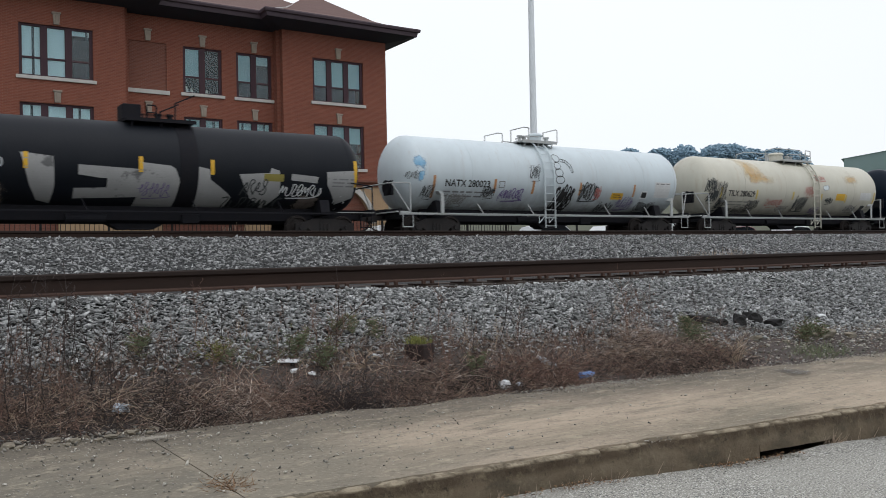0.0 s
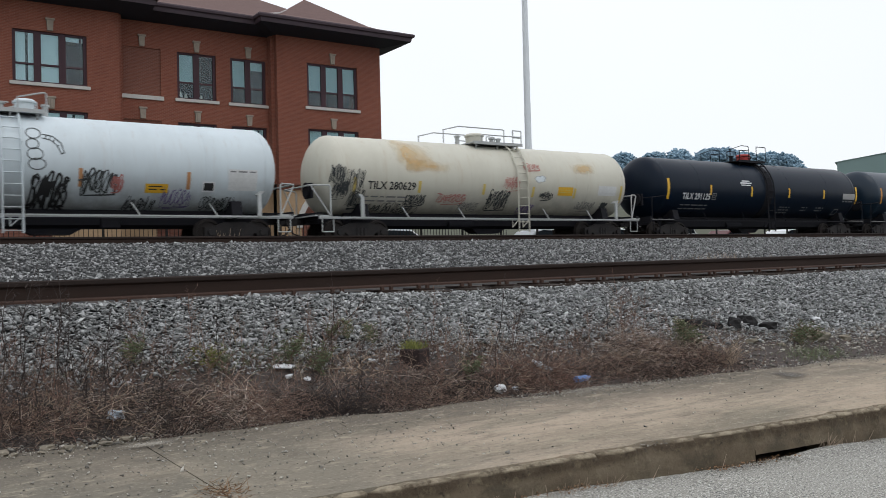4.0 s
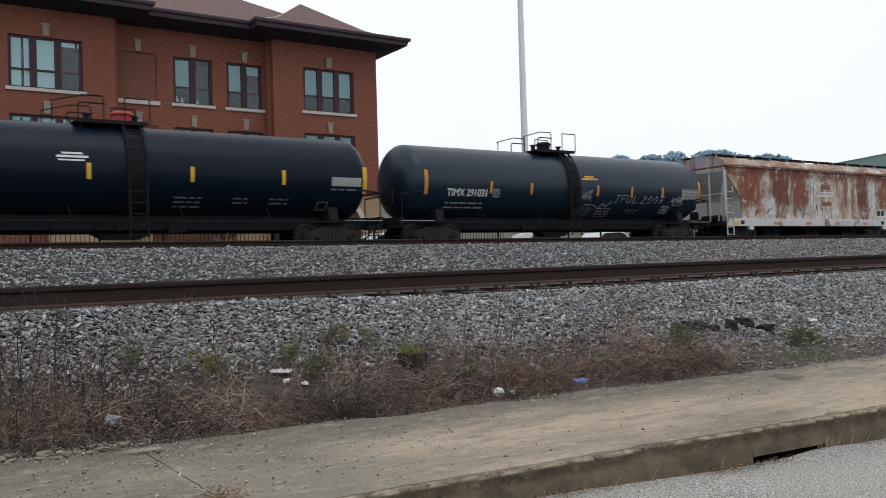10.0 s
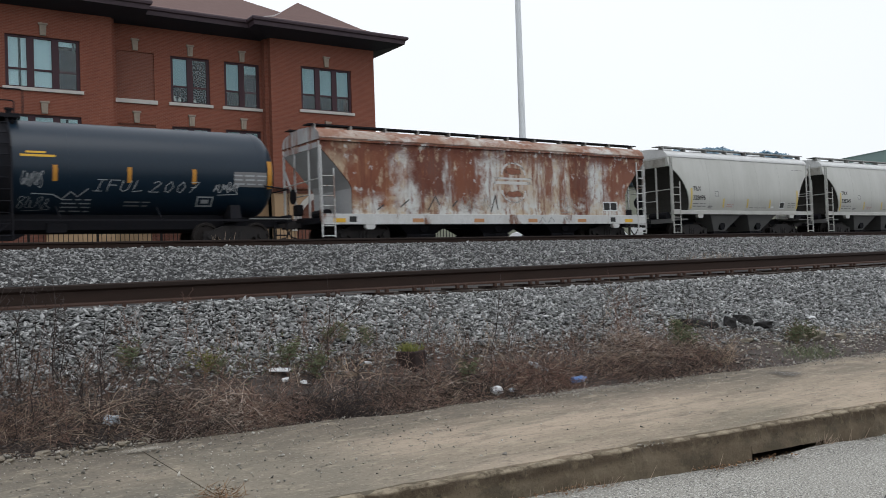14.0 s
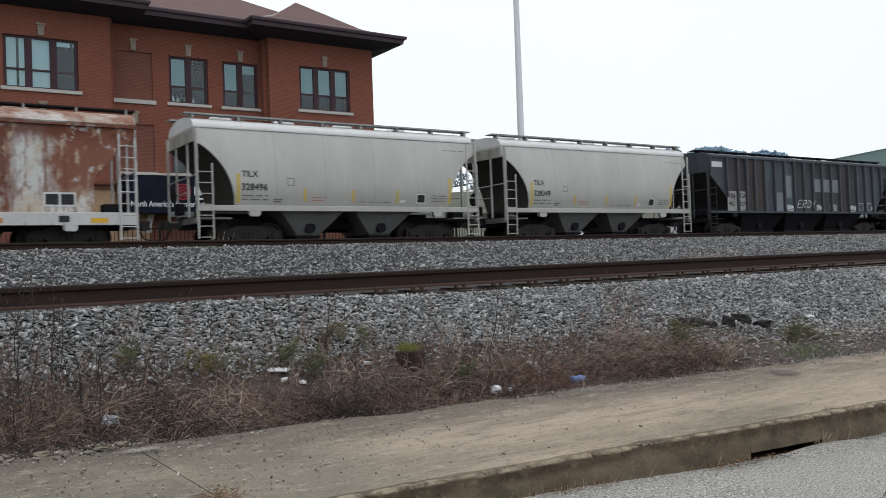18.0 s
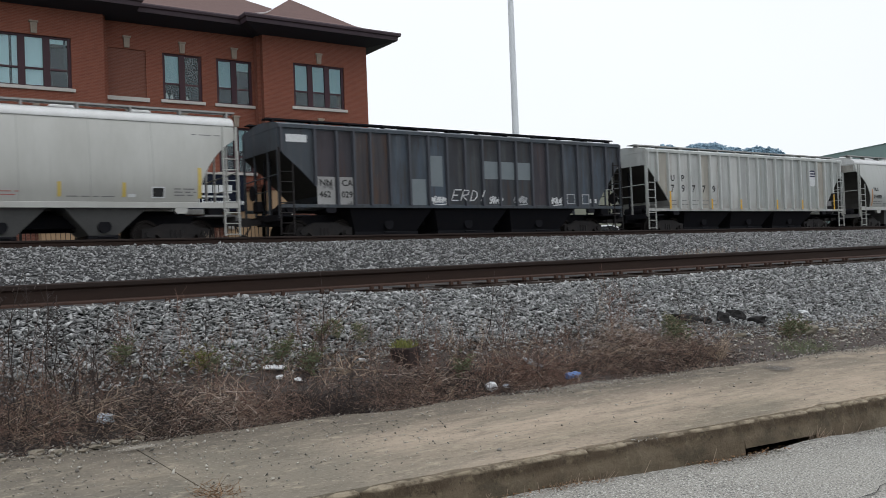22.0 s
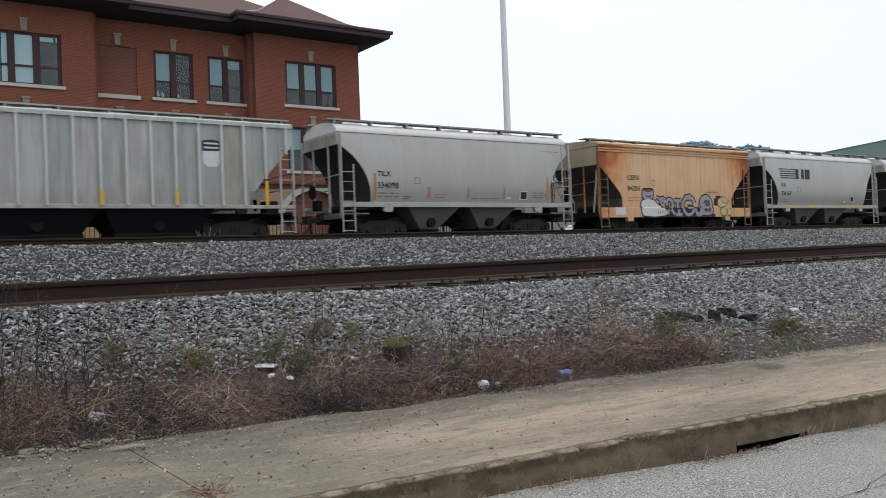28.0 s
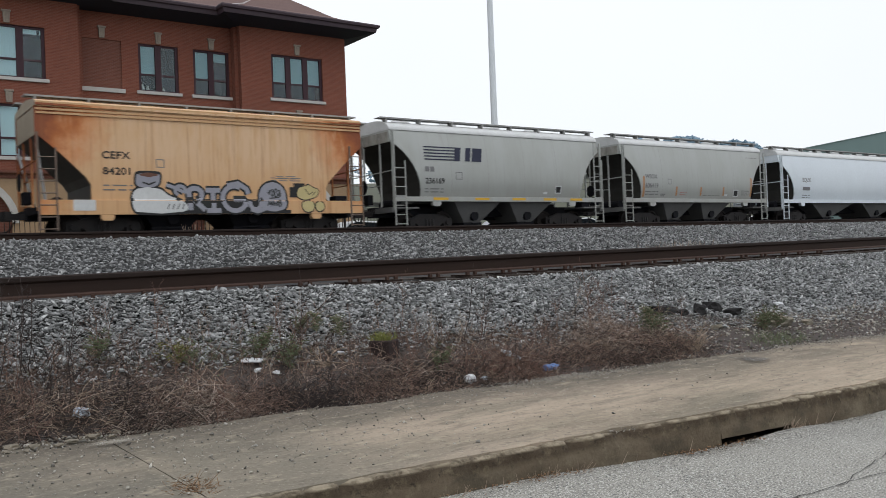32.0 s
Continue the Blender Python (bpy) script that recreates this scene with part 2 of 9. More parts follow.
def soft_paint(name, colour, second, grain=3.0, cover=0.75, rough=0.7, stretch=(1, 1, 1), fade=1.0, strength=1.0):
    """Paint or rust that thins out towards the edges of its patch, broken up by noise."""
    m = bpy.data.materials.new(name)
    m.use_nodes = True
    n, l = m.node_tree.nodes, m.node_tree.links
    b, out = n["Principled BSDF"], n["Material Output"]
    b.inputs["Roughness"].default_value = rough
    co, mp = n.new("ShaderNodeTexCoord"), n.new("ShaderNodeMapping")
    mp.inputs["Scale"].default_value = stretch
    l.new(co.outputs["Object"], mp.inputs[0])
    t = n.new("ShaderNodeTexNoise")
    t.inputs["Scale"].default_value, t.inputs["Detail"].default_value, t.inputs["Roughness"].default_value = grain, 7, 0.65
    l.new(mp.outputs[0], t.inputs["Vector"])
    mix = n.new("ShaderNodeMix")
    mix.data_type = "RGBA"
    mix.inputs["A"].default_value, mix.inputs["B"].default_value = (*colour, 1), (*second, 1)
    fine = n.new("ShaderNodeTexNoise")
    fine.inputs["Scale"].default_value, fine.inputs["Detail"].default_value, fine.inputs["Roughness"].default_value = grain * 1.7, 8, 0.7
    l.new(mp.outputs[0], fine.inputs["Vector"])
    tone = n.new("ShaderNodeMapRange")
    tone.inputs["From Min"].default_value, tone.inputs["From Max"].default_value = 0.36, 0.64
    l.new(fine.outputs["Fac"], tone.inputs["Value"])
    l.new(tone.outputs[0], mix.inputs["Factor"])
    l.new(mix.outputs["Result"], b.inputs["Base Color"])
    xyz = n.new("ShaderNodeSeparateXYZ")
    l.new(co.outputs["Generated"], xyz.inputs[0])

    def maths(op, a, c=None):
        k = n.new("ShaderNodeMath")
        k.operation = op
        for i, v in enumerate((a, c)):
            if v is None:
                continue
            if isinstance(v, float):
                k.inputs[i].default_value = v
            else:
                l.new(v, k.inputs[i])
        return k.outputs[0]

    dx = maths("MULTIPLY", maths("SUBTRACT", xyz.outputs["X"], 0.5), 2.0)
    dz = maths("MULTIPLY", maths("SUBTRACT", xyz.outputs["Z"], 0.5), 2.0)
    r = maths("POWER", maths("ADD", maths("POWER", maths("ABSOLUTE", dx), 3.0), maths("POWER", maths("ABSOLUTE", dz), 3.0)), 0.3333)
    a = maths("ADD", maths("MULTIPLY", maths("SUBTRACT", t.outputs["Fac"], 0.5), 3.2), maths("MULTIPLY", maths("SUBTRACT", cover, r), 2.2 * fade))
    mr = n.new("ShaderNodeMapRange")
    mr.inputs["From Min"].default_value, mr.inputs["From Max"].default_value = -0.15, 0.35
    l.new(a, mr.inputs["Value"])
    tr, ms = n.new("ShaderNodeBsdfTransparent"), n.new("ShaderNodeMixShader")
    mr.inputs["From Max"].default_value = 0.35 + 0.5 * (1 - strength)
    mr.inputs["To Max"].default_value = strength
    l.new(mr.outputs[0], ms.inputs[0])
    l.new(tr.outputs[0], ms.inputs[1])
    l.new(b.outputs[0], ms.inputs[2])
    l.new(ms.outputs[0], out.inputs[0])
    return m


# ---- small mesh kit ----
class Shape:
    """Vertices and faces gathered piece by piece, then linked as one mesh."""

    def __init__(self):
        self.v, self.f = [], []

    def add(self, verts, faces):
        k = len(self.v)
        self.v += [tuple(p) for p in verts]
        self.f += [tuple(i + k for i in face) for face in faces]
        return self

    def box(self, x0, x1, y0, y1, z0, z1):
        return self.add([(x, y, z) for x in (x0, x1) for y in (y0, y1) for z in (z0, z1)],
                        [(0, 1, 3, 2), (4, 6, 7, 5), (0, 4, 5, 1), (2, 3, 7, 6), (0, 2, 6, 4), (1, 5, 7, 3)])

    def prism(self, outline, axis, a, b):
        """outline: points of a flat figure; axis 'x', 'y' or 'z' along which it is drawn out from a to b."""
        put = {"x": lambda p, d: (d, p[0], p[1]), "y": lambda p, d: (p[0], d, p[1]), "z": lambda p, d: (p[0], p[1], d)}[axis]
        n = len(outline)
        return self.add([put(p, d) for d in (a, b) for p in outline],
                        [tuple(range(n)), tuple(range(2 * n - 1, n - 1, -1))] + [(i, i + n, (i + 1) % n + n, (i + 1) % n) for i in range(n)])

    def rod(self, a, b, r, n=8, r2=None):
        a, b = Vector(a), Vector(b)
        w = (b - a).normalized()
        u = w.orthogonal().normalized()
        s = w.cross(u)
        r2 = r if r2 is None else r2
        ring = [(math.cos(2 * math.pi * i / n), math.sin(2 * math.pi * i / n)) for i in range(n)]
        verts = [a + (u * c + s * d) * r for c, d in ring] + [b + (u * c + s * d) * r2 for c, d in ring]
        return self.add(verts, [(i, (i + 1) % n, (i + 1) % n + n, i + n) for i in range(n)] + [tuple(range(n - 1, -1, -1)), tuple(range(n, 2 * n))])

    def pipe(self, points, r, n=6):
        for a, b in zip(points, points[1:]):
            self.rod(a, b, r, n)
        return self

    def lathe(self, rings, axis_point, n=32, direction="x"):
        """rings: (place along the axis, radius)."""
        ax = Vector(axis_point)
        verts, faces = [], []
        for d, r in rings:
            for i in range(n):
                a = 2 * math.pi * i / n
                c, s = r * math.cos(a), r * math.sin(a)
                p = {"x": (d, c, s), "y": (s, d, c), "z": (c, s, d)}[direction]
                verts.append(ax + Vector(p))
        for k in range(len(rings) - 1):
            for i in range(n):
                j = (i + 1) % n
                faces.append((k * n + i, k * n + j, (k + 1) * n + j, (k + 1) * n + i))
        faces.append(tuple(range(n - 1, -1, -1)))
        faces.append(tuple(range((len(rings) - 1) * n, len(rings) * n)))
        return self.add(verts, faces)

    def data(self, name, mat, smooth=False, sharp=35, clean=False):
        me = bpy.data.meshes.new(name)
        me.from_pydata(self.v, [], self.f)
        if clean or smooth:
            bm = bmesh.new()
            bm.from_mesh(me)
            bmesh.ops.recalc_face_normals(bm, faces=bm.faces)
            bm.to_mesh(me)
            bm.free()
        me.materials.append(mat)
        if smooth:
            me.shade_smooth()
            me.set_sharp_from_angle(angle=radians(sharp))
        me.update()
        return me


def part(name, shape, mat, parent=None, label="", smooth=False, bevel=0.0, place=None):
    ob = new(name, shape.data(name, mat, smooth, clean=bevel > 0 or not smooth))
    if parent:
        ob.parent = parent
    if place:
        ob.matrix_basis = place
    if label:
        ob["label"] = label
    if bevel:
        mod = ob.modifiers.new("bevel", "BEVEL")
        mod.width, mod.segments, mod.limit_method, mod.angle_limit = bevel, 2, "ANGLE", radians(40)
    return ob


def root(name, m, label, category, group="", kind=""):
    ob = new(name)
    ob.matrix_basis = m
    ob.empty_display_size = 0.3
    return tagged(ob, label, category, group, kind)


def lerp(a, b, t):
    return a + (b - a) * t


def profile(y, points):
    """Height on a line through (place, height) points."""
    for (a, za), (b, zb) in zip(points, points[1:]):
        if y <= b:
            return lerp(za, zb, max(0.0, (y - a) / (b - a)))
    return points[-1][1]


# ---- the lie of the land ----
RAIL_A, RAIL_B, RAIL_C = 1.20, 2.03, 2.01      # heights of the rail tops
Y_A, Y_B, Y_C = 8.72, 20.72, 29.0              # middle lines of the three tracks


def kerb_y(x):
    return 3.745 - 0.092 * min(x, 6.0) - 0.03 * max(0.0, min(x, 12.0) - 6.0)


def gutter_z(x):
    """The road's edge, raised by washed-up sand towards the left."""
    return 0.045 * max(0.0, min(1.2, (4.3 - x) / 1.0))


def walk_back(x):
    return max(5.75 - 0.108 * max(x, -12.0), 3.9)


def rise_a(x):
    return 0.0025 * min(max(x, 0.0), 60.0)


def edge(x):
    """How far up the bank, from 0 to 1, the dirt and dead growth reach before the stones begin."""
    return profile(x, ((-3.0, 0.60), (4.5, 0.58), (6.5, 0.49), (8.5, 0.42), (12.0, 0.38))) + 0.05 * noise.noise((x * 1.1, 8.2, 0)) + 0.02 * noise.noise((x * 4.7, 3.2, 0))


def crest(x):
    """Height of the ballast's shoulder: heaped at first, then lower, so that the tie ends lie bare."""
    return 0.985 - 0.068 * max(0.0, min(1.0, (x - 2.5) / 2.5))


def ground_z(x, y):
    b = walk_back(x)
    if y < b:
        return -0.06
    if y < 7.3:
        t = (y - b) / (7.3 - b)
        bump = 0.03 * noise.noise((x * 0.9, y * 0.9, 0)) + 0.015 * noise.noise((x * 3, y * 3, 4))
        return profile(t, ((0, 0.15), (0.08, 0.17), (0.4, 0.38), (0.62, 0.60), (1.0, crest(x)))) + bump * (0.3 if t < 0.1 else 1) + rise_a(x) * t
    flat = profile(y, ((7.3, crest(x)), (7.45, min(crest(x), 0.965)), (7.85, min(crest(x) + 0.015, 0.965)), (8.3, 0.965), (10.3, 0.965), (12.0, 1.12), (18.4, 1.80), (33.0, 1.80), (36.0, 1.55), (5000.0, 1.55)))
    return flat + rise_a(x) * max(0.0, min(1.0, (14.0 - y) / 4.0))


def span(*stops):
    """Places along a line: (start, step) pairs and an end."""
    out = []
    for (a, step), (b, _) in zip(stops, stops[1:]):
        k = max(1, round((b - a) / step))
        out += [a + (b - a) * i / k for i in range(k)]
    return out + [stops[-1][0]]


def sheet(name, xs, ys, height, mats, zone):
    verts = [(x, y, height(x, y)) for x in xs for y in ys]
    n = len(ys)
    faces, slots = [], []
    for i in range(len(xs) - 1):
        for j in range(n - 1):
            faces.append((i * n + j, (i + 1) * n + j, (i + 1) * n + j + 1, i * n + j + 1))
            slots.append(zone((xs[i] + xs[i + 1]) / 2, (ys[j] + ys[j + 1]) / 2))
    me = bpy.data.meshes.new(name)
    me.from_pydata(verts, [], faces)
    for m in mats:
        me.materials.append(m)
    me.polygons.foreach_set("material_index", slots)
    me.shade_smooth()
    return new(name, me)


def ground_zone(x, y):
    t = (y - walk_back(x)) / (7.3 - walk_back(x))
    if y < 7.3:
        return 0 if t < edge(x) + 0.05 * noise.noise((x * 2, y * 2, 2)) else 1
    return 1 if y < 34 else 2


XS = span((-3000, 600), (-60, 6), (-6, 0.25), (16, 1.0), (60, 6), (240, 300), (3000, 1))
YS = span((-3000, 600), (-30, 4), (3, 0.12), (8, 0.5), (22, 1.0), (38, 8), (120, 300), (3600, 1))
tagged(sheet("ground", XS, YS, ground_z, (SOIL, SHADE_BED, GRASSY), ground_zone), "dark cinder soil and grey crushed stone bank", "ground", kind="structure")

SLOT = (4.49, 5.19)
# road: a worn grey asphalt sheet up to the kerb
road_x = span((-300, 30), (-8, 0.3), (3.5, 0.1), (5.5, 0.3), (12, 2), (40, 30), (300, 1))
RW = Shape()
rows_y = [-40, -8, -2, 0, 1, 2]
verts, faces = [], []
for x in road_x:
    verts += [(x, y, 0.0 + 0.004 * noise.noise((x, y, 0))) for y in rows_y] + [(x, kerb_y(x) - 0.25, 0.3 * gutter_z(x)), (x, kerb_y(x) + (-0.02 if SLOT[0] < x < SLOT[1] else 0.03), -0.004 if SLOT[0] < x < SLOT[1] else gutter_z(x) - 0.008)]
k = len(rows_y) + 2
for i in range(len(road_x) - 1):
    faces += [(i * k + j, (i + 1) * k + j, (i + 1) * k + j + 1, i * k + j + 1) for j in range(k - 1)]
RW.add(verts, faces)
tagged(part("road", RW, ASPHALT, smooth=True), "worn light grey asphalt road with fine cracks", "road", kind="structure")

def chip(x):
    """Depth of the broken places along the kerb's edge."""
    return 0.075 * max(0.0, 1 - abs(x - 3.72) / 0.17) * (0.6 + 0.4 * noise.noise((x * 30, 0, 0))) + 0.035 * max(0.0, noise.noise((x * 4.3, 9, 0)) - 0.15) + 0.05 * max(0.0, noise.noise((x * 11.0, 9, 4)) - 0.02) + 0.04 * max(0.0, noise.noise((x * 27.0, 2, 4)) - 0.06)


# ---- pavement: concrete slabs with joints, and a high kerb with a drain slot ----
pavement = root("pavement", pose(0, 0, 0), "stained tan concrete pavement with open joints beside the road", "pavement", kind="structure")
JOINTS = (-40, -22, -8, -3.4, 1.36, 12.8, 22, 40, 60)
for x0, x1 in zip(JOINTS, JOINTS[1:]):
    s = Shape()
    n = max(3, int((x1 - x0) / (0.11 if -4 < x0 < 12 else 1.0)))
    for i in range(n):
        a, b = lerp(x0, x1, i / n) + (0.004 if i == 0 else 0), lerp(x0, x1, (i + 1) / n) - (0.004 if i == n - 1 else 0)
        ja, jb = [0.10 * noise.noise((c * 1.7, 7, 0)) + 0.06 * noise.noise((c * 6.1, 7, 0)) for c in (a, b)]
        za, zb = [0.204 + 0.006 * noise.noise((c, 1, 0)) for c in (a, b)]
        top = [(a, kerb_y(a) + 0.045 + chip(a), za), (b, kerb_y(b) + 0.045 + chip(b), zb), (b, walk_back(b) + jb, zb - 0.012), (a, walk_back(a) + ja, za - 0.012)]
        s.add(top + [(p[0], p[1], 0.1) for p in top], [(0, 1, 2, 3), (4, 7, 6, 5), (0, 4, 5, 1), (2, 6, 7, 3)] + ([(0, 3, 7, 4)] if i == 0 else []) + ([(1, 5, 6, 2)] if i == n - 1 else []))
    part("slab", s, CONCRETE, pavement)
kerb = root("kerb", pose(0, 0, 0), "high weathered concrete kerb with a dark drain slot", "kerb", kind="structure")



def kerb_run(name, x0, x1, step, low):
    """A length of kerb between two places, its foot at height low."""
    s = Shape()
    n = max(1, round((x1 - x0) / step))
    k = 8
    for i in range(n + 1):
        x = lerp(x0, x1, i / n)
        y, d = kerb_y(x), chip(x)
        w = 0.012 * noise.noise((x * 1.1, 3, 0)) + 0.009 * noise.noise((x * 7, 3, 0))
        z = 0.199 + 0.006 * noise.noise((x, 1, 0)) + 0.004 * noise.noise((x * 11, 5, 0)) + 0.003 * noise.noise((x * 37, 5, 0)) - 0.45 * d
        r = [0.009 * noise.noise((x * 14, j * 7.0, 2)) + 0.005 * noise.noise((x * 41, j * 7.0, 6)) for j in range(4)]
        s.v += [(x, y - 0.022 + w + r[0], low), (x, y - 0.012 + w + r[1], max(low + 0.01, 0.09)), (x, y - 0.004 + w + 0.4 * d + r[2], 0.145), (x, y - 0.002 + w + d + r[3], z - 0.012), (x, y + 0.012 + w + d, z - 0.001), (x, y + 0.05 + d, z), (x, y + 0.155, z), (x, y + 0.155, low)]
    for i in range(n):
        s.f += [(i * k + j, i * k + k + j, i * k + k + (j + 1) % k, i * k + (j + 1) % k) for j in range(k)]
    s.f += [tuple(range(k)), tuple(n * k + j for j in reversed(range(k)))]
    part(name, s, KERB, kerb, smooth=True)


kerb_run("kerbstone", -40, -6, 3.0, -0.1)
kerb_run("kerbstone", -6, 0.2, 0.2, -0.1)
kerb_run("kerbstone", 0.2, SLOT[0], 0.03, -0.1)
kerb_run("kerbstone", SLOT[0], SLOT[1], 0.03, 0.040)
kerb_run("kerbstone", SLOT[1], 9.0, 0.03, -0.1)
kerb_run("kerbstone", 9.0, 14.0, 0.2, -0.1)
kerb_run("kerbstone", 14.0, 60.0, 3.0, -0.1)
# Slot lining coloured near-black, so the hollow's shade is in the material.
HOLLOW_SHADE = material("shade_black_hollow", (0.012, 0.011, 0.010), 0.95)
s = Shape()
yk0 = kerb_y(4.84)
s.box(SLOT[0] - 0.02, SLOT[1] + 0.02, yk0 + 0.01, yk0 + 0.9, -0.14, -0.12)
s.box(SLOT[0] - 0.02, SLOT[1] + 0.02, yk0 + 0.16, yk0 + 0.9, 0.075, 0.09)
s.box(SLOT[0] - 0.02, SLOT[1] + 0.02, yk0 + 0.85, yk0 + 0.9, -0.12, 0.075)
part("drain_hollow", s, HOLLOW_SHADE, kerb)


# ---- tracks ----
def rail_outline(y, top, h=0.186):
    half = [(0.076, 0), (0.076, 0.012), (0.012, 0.03), (0.009, 0.125), (0.034, 0.142), (0.037, 0.175), (0.028, h)]
    pts = half + [(-a, b) for a, b in reversed(half)]
    return [(y + a, top - h + b) for a, b in pts]


def track(name, yc, top, x0, x1, label, ties, slope=0.0, far_low=0.0):
    t = root(name, pose(0, 0, 0, 0, -math.degrees(math.atan(slope)) if slope else 0, 0), label, "railway track", kind="structure")
    for y, top in ((yc - 0.7525, top), (yc + 0.7525, top - far_low)):
        s = Shape().prism(rail_outline(y, top), "x", x0, x1)
        part("rail", s, RAIL, t, "rust-brown steel rail", smooth=True)
        part("rail_head", Shape().prism([(y - 0.040, top - 0.04), (y - 0.040, top - 0.010), (y - 0.028, top + 0.0025), (y + 0.028, top + 0.0025), (y + 0.040, top - 0.010), (y + 0.040, top - 0.04)], "x", x0, x1), RAIL_HEAD, t, "dark worn rail head")
        part("rail_foot", Shape().prism([(y - 0.079, top - 0.188), (y - 0.079, top - 0.172), (y - 0.03, top - 0.160), (y + 0.03, top - 0.160), (y + 0.079, top - 0.172), (y + 0.079, top - 0.188)], "x", x0, x1), RUST_FOOT, t, "orange-rusty rail foot")
    if ties:
        me = None
        me_plate, me_spike = None, None
        for k in range(int((ties[1] - ties[0]) / 0.53)):
            x = ties[0] + 0.53 * k
            if me is None:
                me = Shape().prism([(-0.115, -0.18), (-0.118, -0.03), (-0.10, 0.0), (0.10, 0.0), (0.118, -0.03), (0.115, -0.18)], "y", -1.3, 1.3).data("tie", TIE)
                me_plate = Shape().box(-0.09, 0.09, -0.19, 0.19, 0.0, 0.018).data("tie_plate", RAIL)
                me_spike = Shape().box(-0.016, 0.016, -0.024, 0.016, 0.018, 0.056).data("spike", RUST_FOOT)
            wob = random.uniform(-0.03, 0.03)
            tie = new("tie", me)
            tie.parent, tie.matrix_basis = t, pose(x + random.uniform(-0.03, 0.03), yc + wob, top - 0.205, 0, 0, random.uniform(-1.2, 1.2))
            for y in (-0.7525, 0.7525):
                if y > 0 and k % 2:
                    continue
                p = new("tie_plate", me_plate)
                p.parent, p.matrix_basis = tie, pose(0, y - wob, 0)
                if y < 0 and -1 < x < 14:
                    for a in (-0.06, 0.05):
                        p2 = new("spike", me_spike)
                        p2.parent, p2.matrix_basis = tie, pose(a, y - wob - 0.10, 0)
    return t


track("track_near", Y_A, RAIL_A, -60, 240, "rusty unused railway track on dark timber ties", (-4, 40), 0.0025, 0.03)
track("track_middle", Y_B, RAIL_B, -80, 400, "brown steel railway track on raised grey ballast", None)
track("track_far", Y_C, RAIL_C, -80, 500, "steel railway track that carries the freight train", (-2, 60))


# ---- red brick building behind the tracks ----
STONE_TRIM = material("pale_stone_trim", (0.54, 0.52, 0.49), 0.85, second=(0.4, 0.38, 0.34), scale=3, fine=30)
KEYSTONE = material("weathered_keystone", (0.34, 0.29, 0.235), 0.9, second=(0.15, 0.12, 0.10), scale=4)
FRAME = material("maroon_window_frame", (0.045, 0.014, 0.022), 0.6, second=(0.026, 0.010, 0.015), scale=5)
EAVE = material("dark_plum_eaves", (0.062, 0.040, 0.050), 0.6, second=(0.04, 0.029, 0.040), scale=2)
# Soffit tone lowered so that it carries the shade under the eaves.
SOFFIT = material("shade_dark_soffit", (0.018, 0.020, 0.032), 0.8, scale=2)
ROOF = material("brown_shingle_roof", (0.155, 0.095, 0.085), 0.9, second=(0.11, 0.068, 0.06), scale=1.5, bump=0.01, fine=9, stretch=(1, 1, 4))
BLIND = material("pale_blind", (0.88, 0.92, 0.91), 0.9, second=(0.66, 0.74, 0.74), scale=1.5, stretch=(8, 1, 0.3))
BLIND_DIM = material("dim_green_blind", (0.40, 0.51, 0.51), 0.9, second=(0.29, 0.39, 0.40), scale=1.2, stretch=(6, 1, 0.5))
# Room surfaces nearly black: the unlit interior is put into their colour.
ROOM = material("shade_dark_room", (0.035, 0.048, 0.05), 0.95, second=(0.02, 0.028, 0.03), scale=0.7)
TAN = material("tan_stone", (0.40, 0.27, 0.16), 0.9, second=(0.3, 0.2, 0.12), scale=1.5, fine=14)
BROWN_BRICK = brickwork("brown_brick", (0.17, 0.06, 0.037))


def glass_of(name, tint, rough):
    m = bpy.data.materials.new(name)
    m.use_nodes = True
    n, l = m.node_tree.nodes, m.node_tree.links
    n.clear()
    out, mix, tr, gl = n.new("ShaderNodeOutputMaterial"), n.new("ShaderNodeMixShader"), n.new("ShaderNodeBsdfTransparent"), n.new("ShaderNodeBsdfGlossy")
    fr = n.new("ShaderNodeFresnel")
    fr.inputs["IOR"].default_value = 1.5
    mp = n.new("ShaderNodeMapRange")
    mp.inputs["To Min"].default_value, mp.inputs["To Max"].default_value = 0.015, 0.8
    l.new(fr.outputs[0], mp.inputs["Value"])
    tr.inputs["Color"].default_value = (*tint, 1)
    gl.inputs["Roughness"].default_value = rough
    l.new(mp.outputs[0], mix.inputs[0])
    l.new(tr.outputs[0], mix.inputs[1])
    l.new(gl.outputs[0], mix.inputs[2])
    l.new(mix.outputs[0], out.inputs[0])
    return m


PANE = glass_of("window_glass", (0.84, 0.94, 0.96), 0.02)
WIN_H = 2.54                 # height of the windows
YF, YR = 45.0, 45.9          # front walls and the recessed middle wall
SILLS = (10.50, 6.66)
BX0, BX1 = -16.0, 25.72
building = root("brick_building", pose(0, 0, 0), "three-storey red brick building with deep dark eaves", "building")


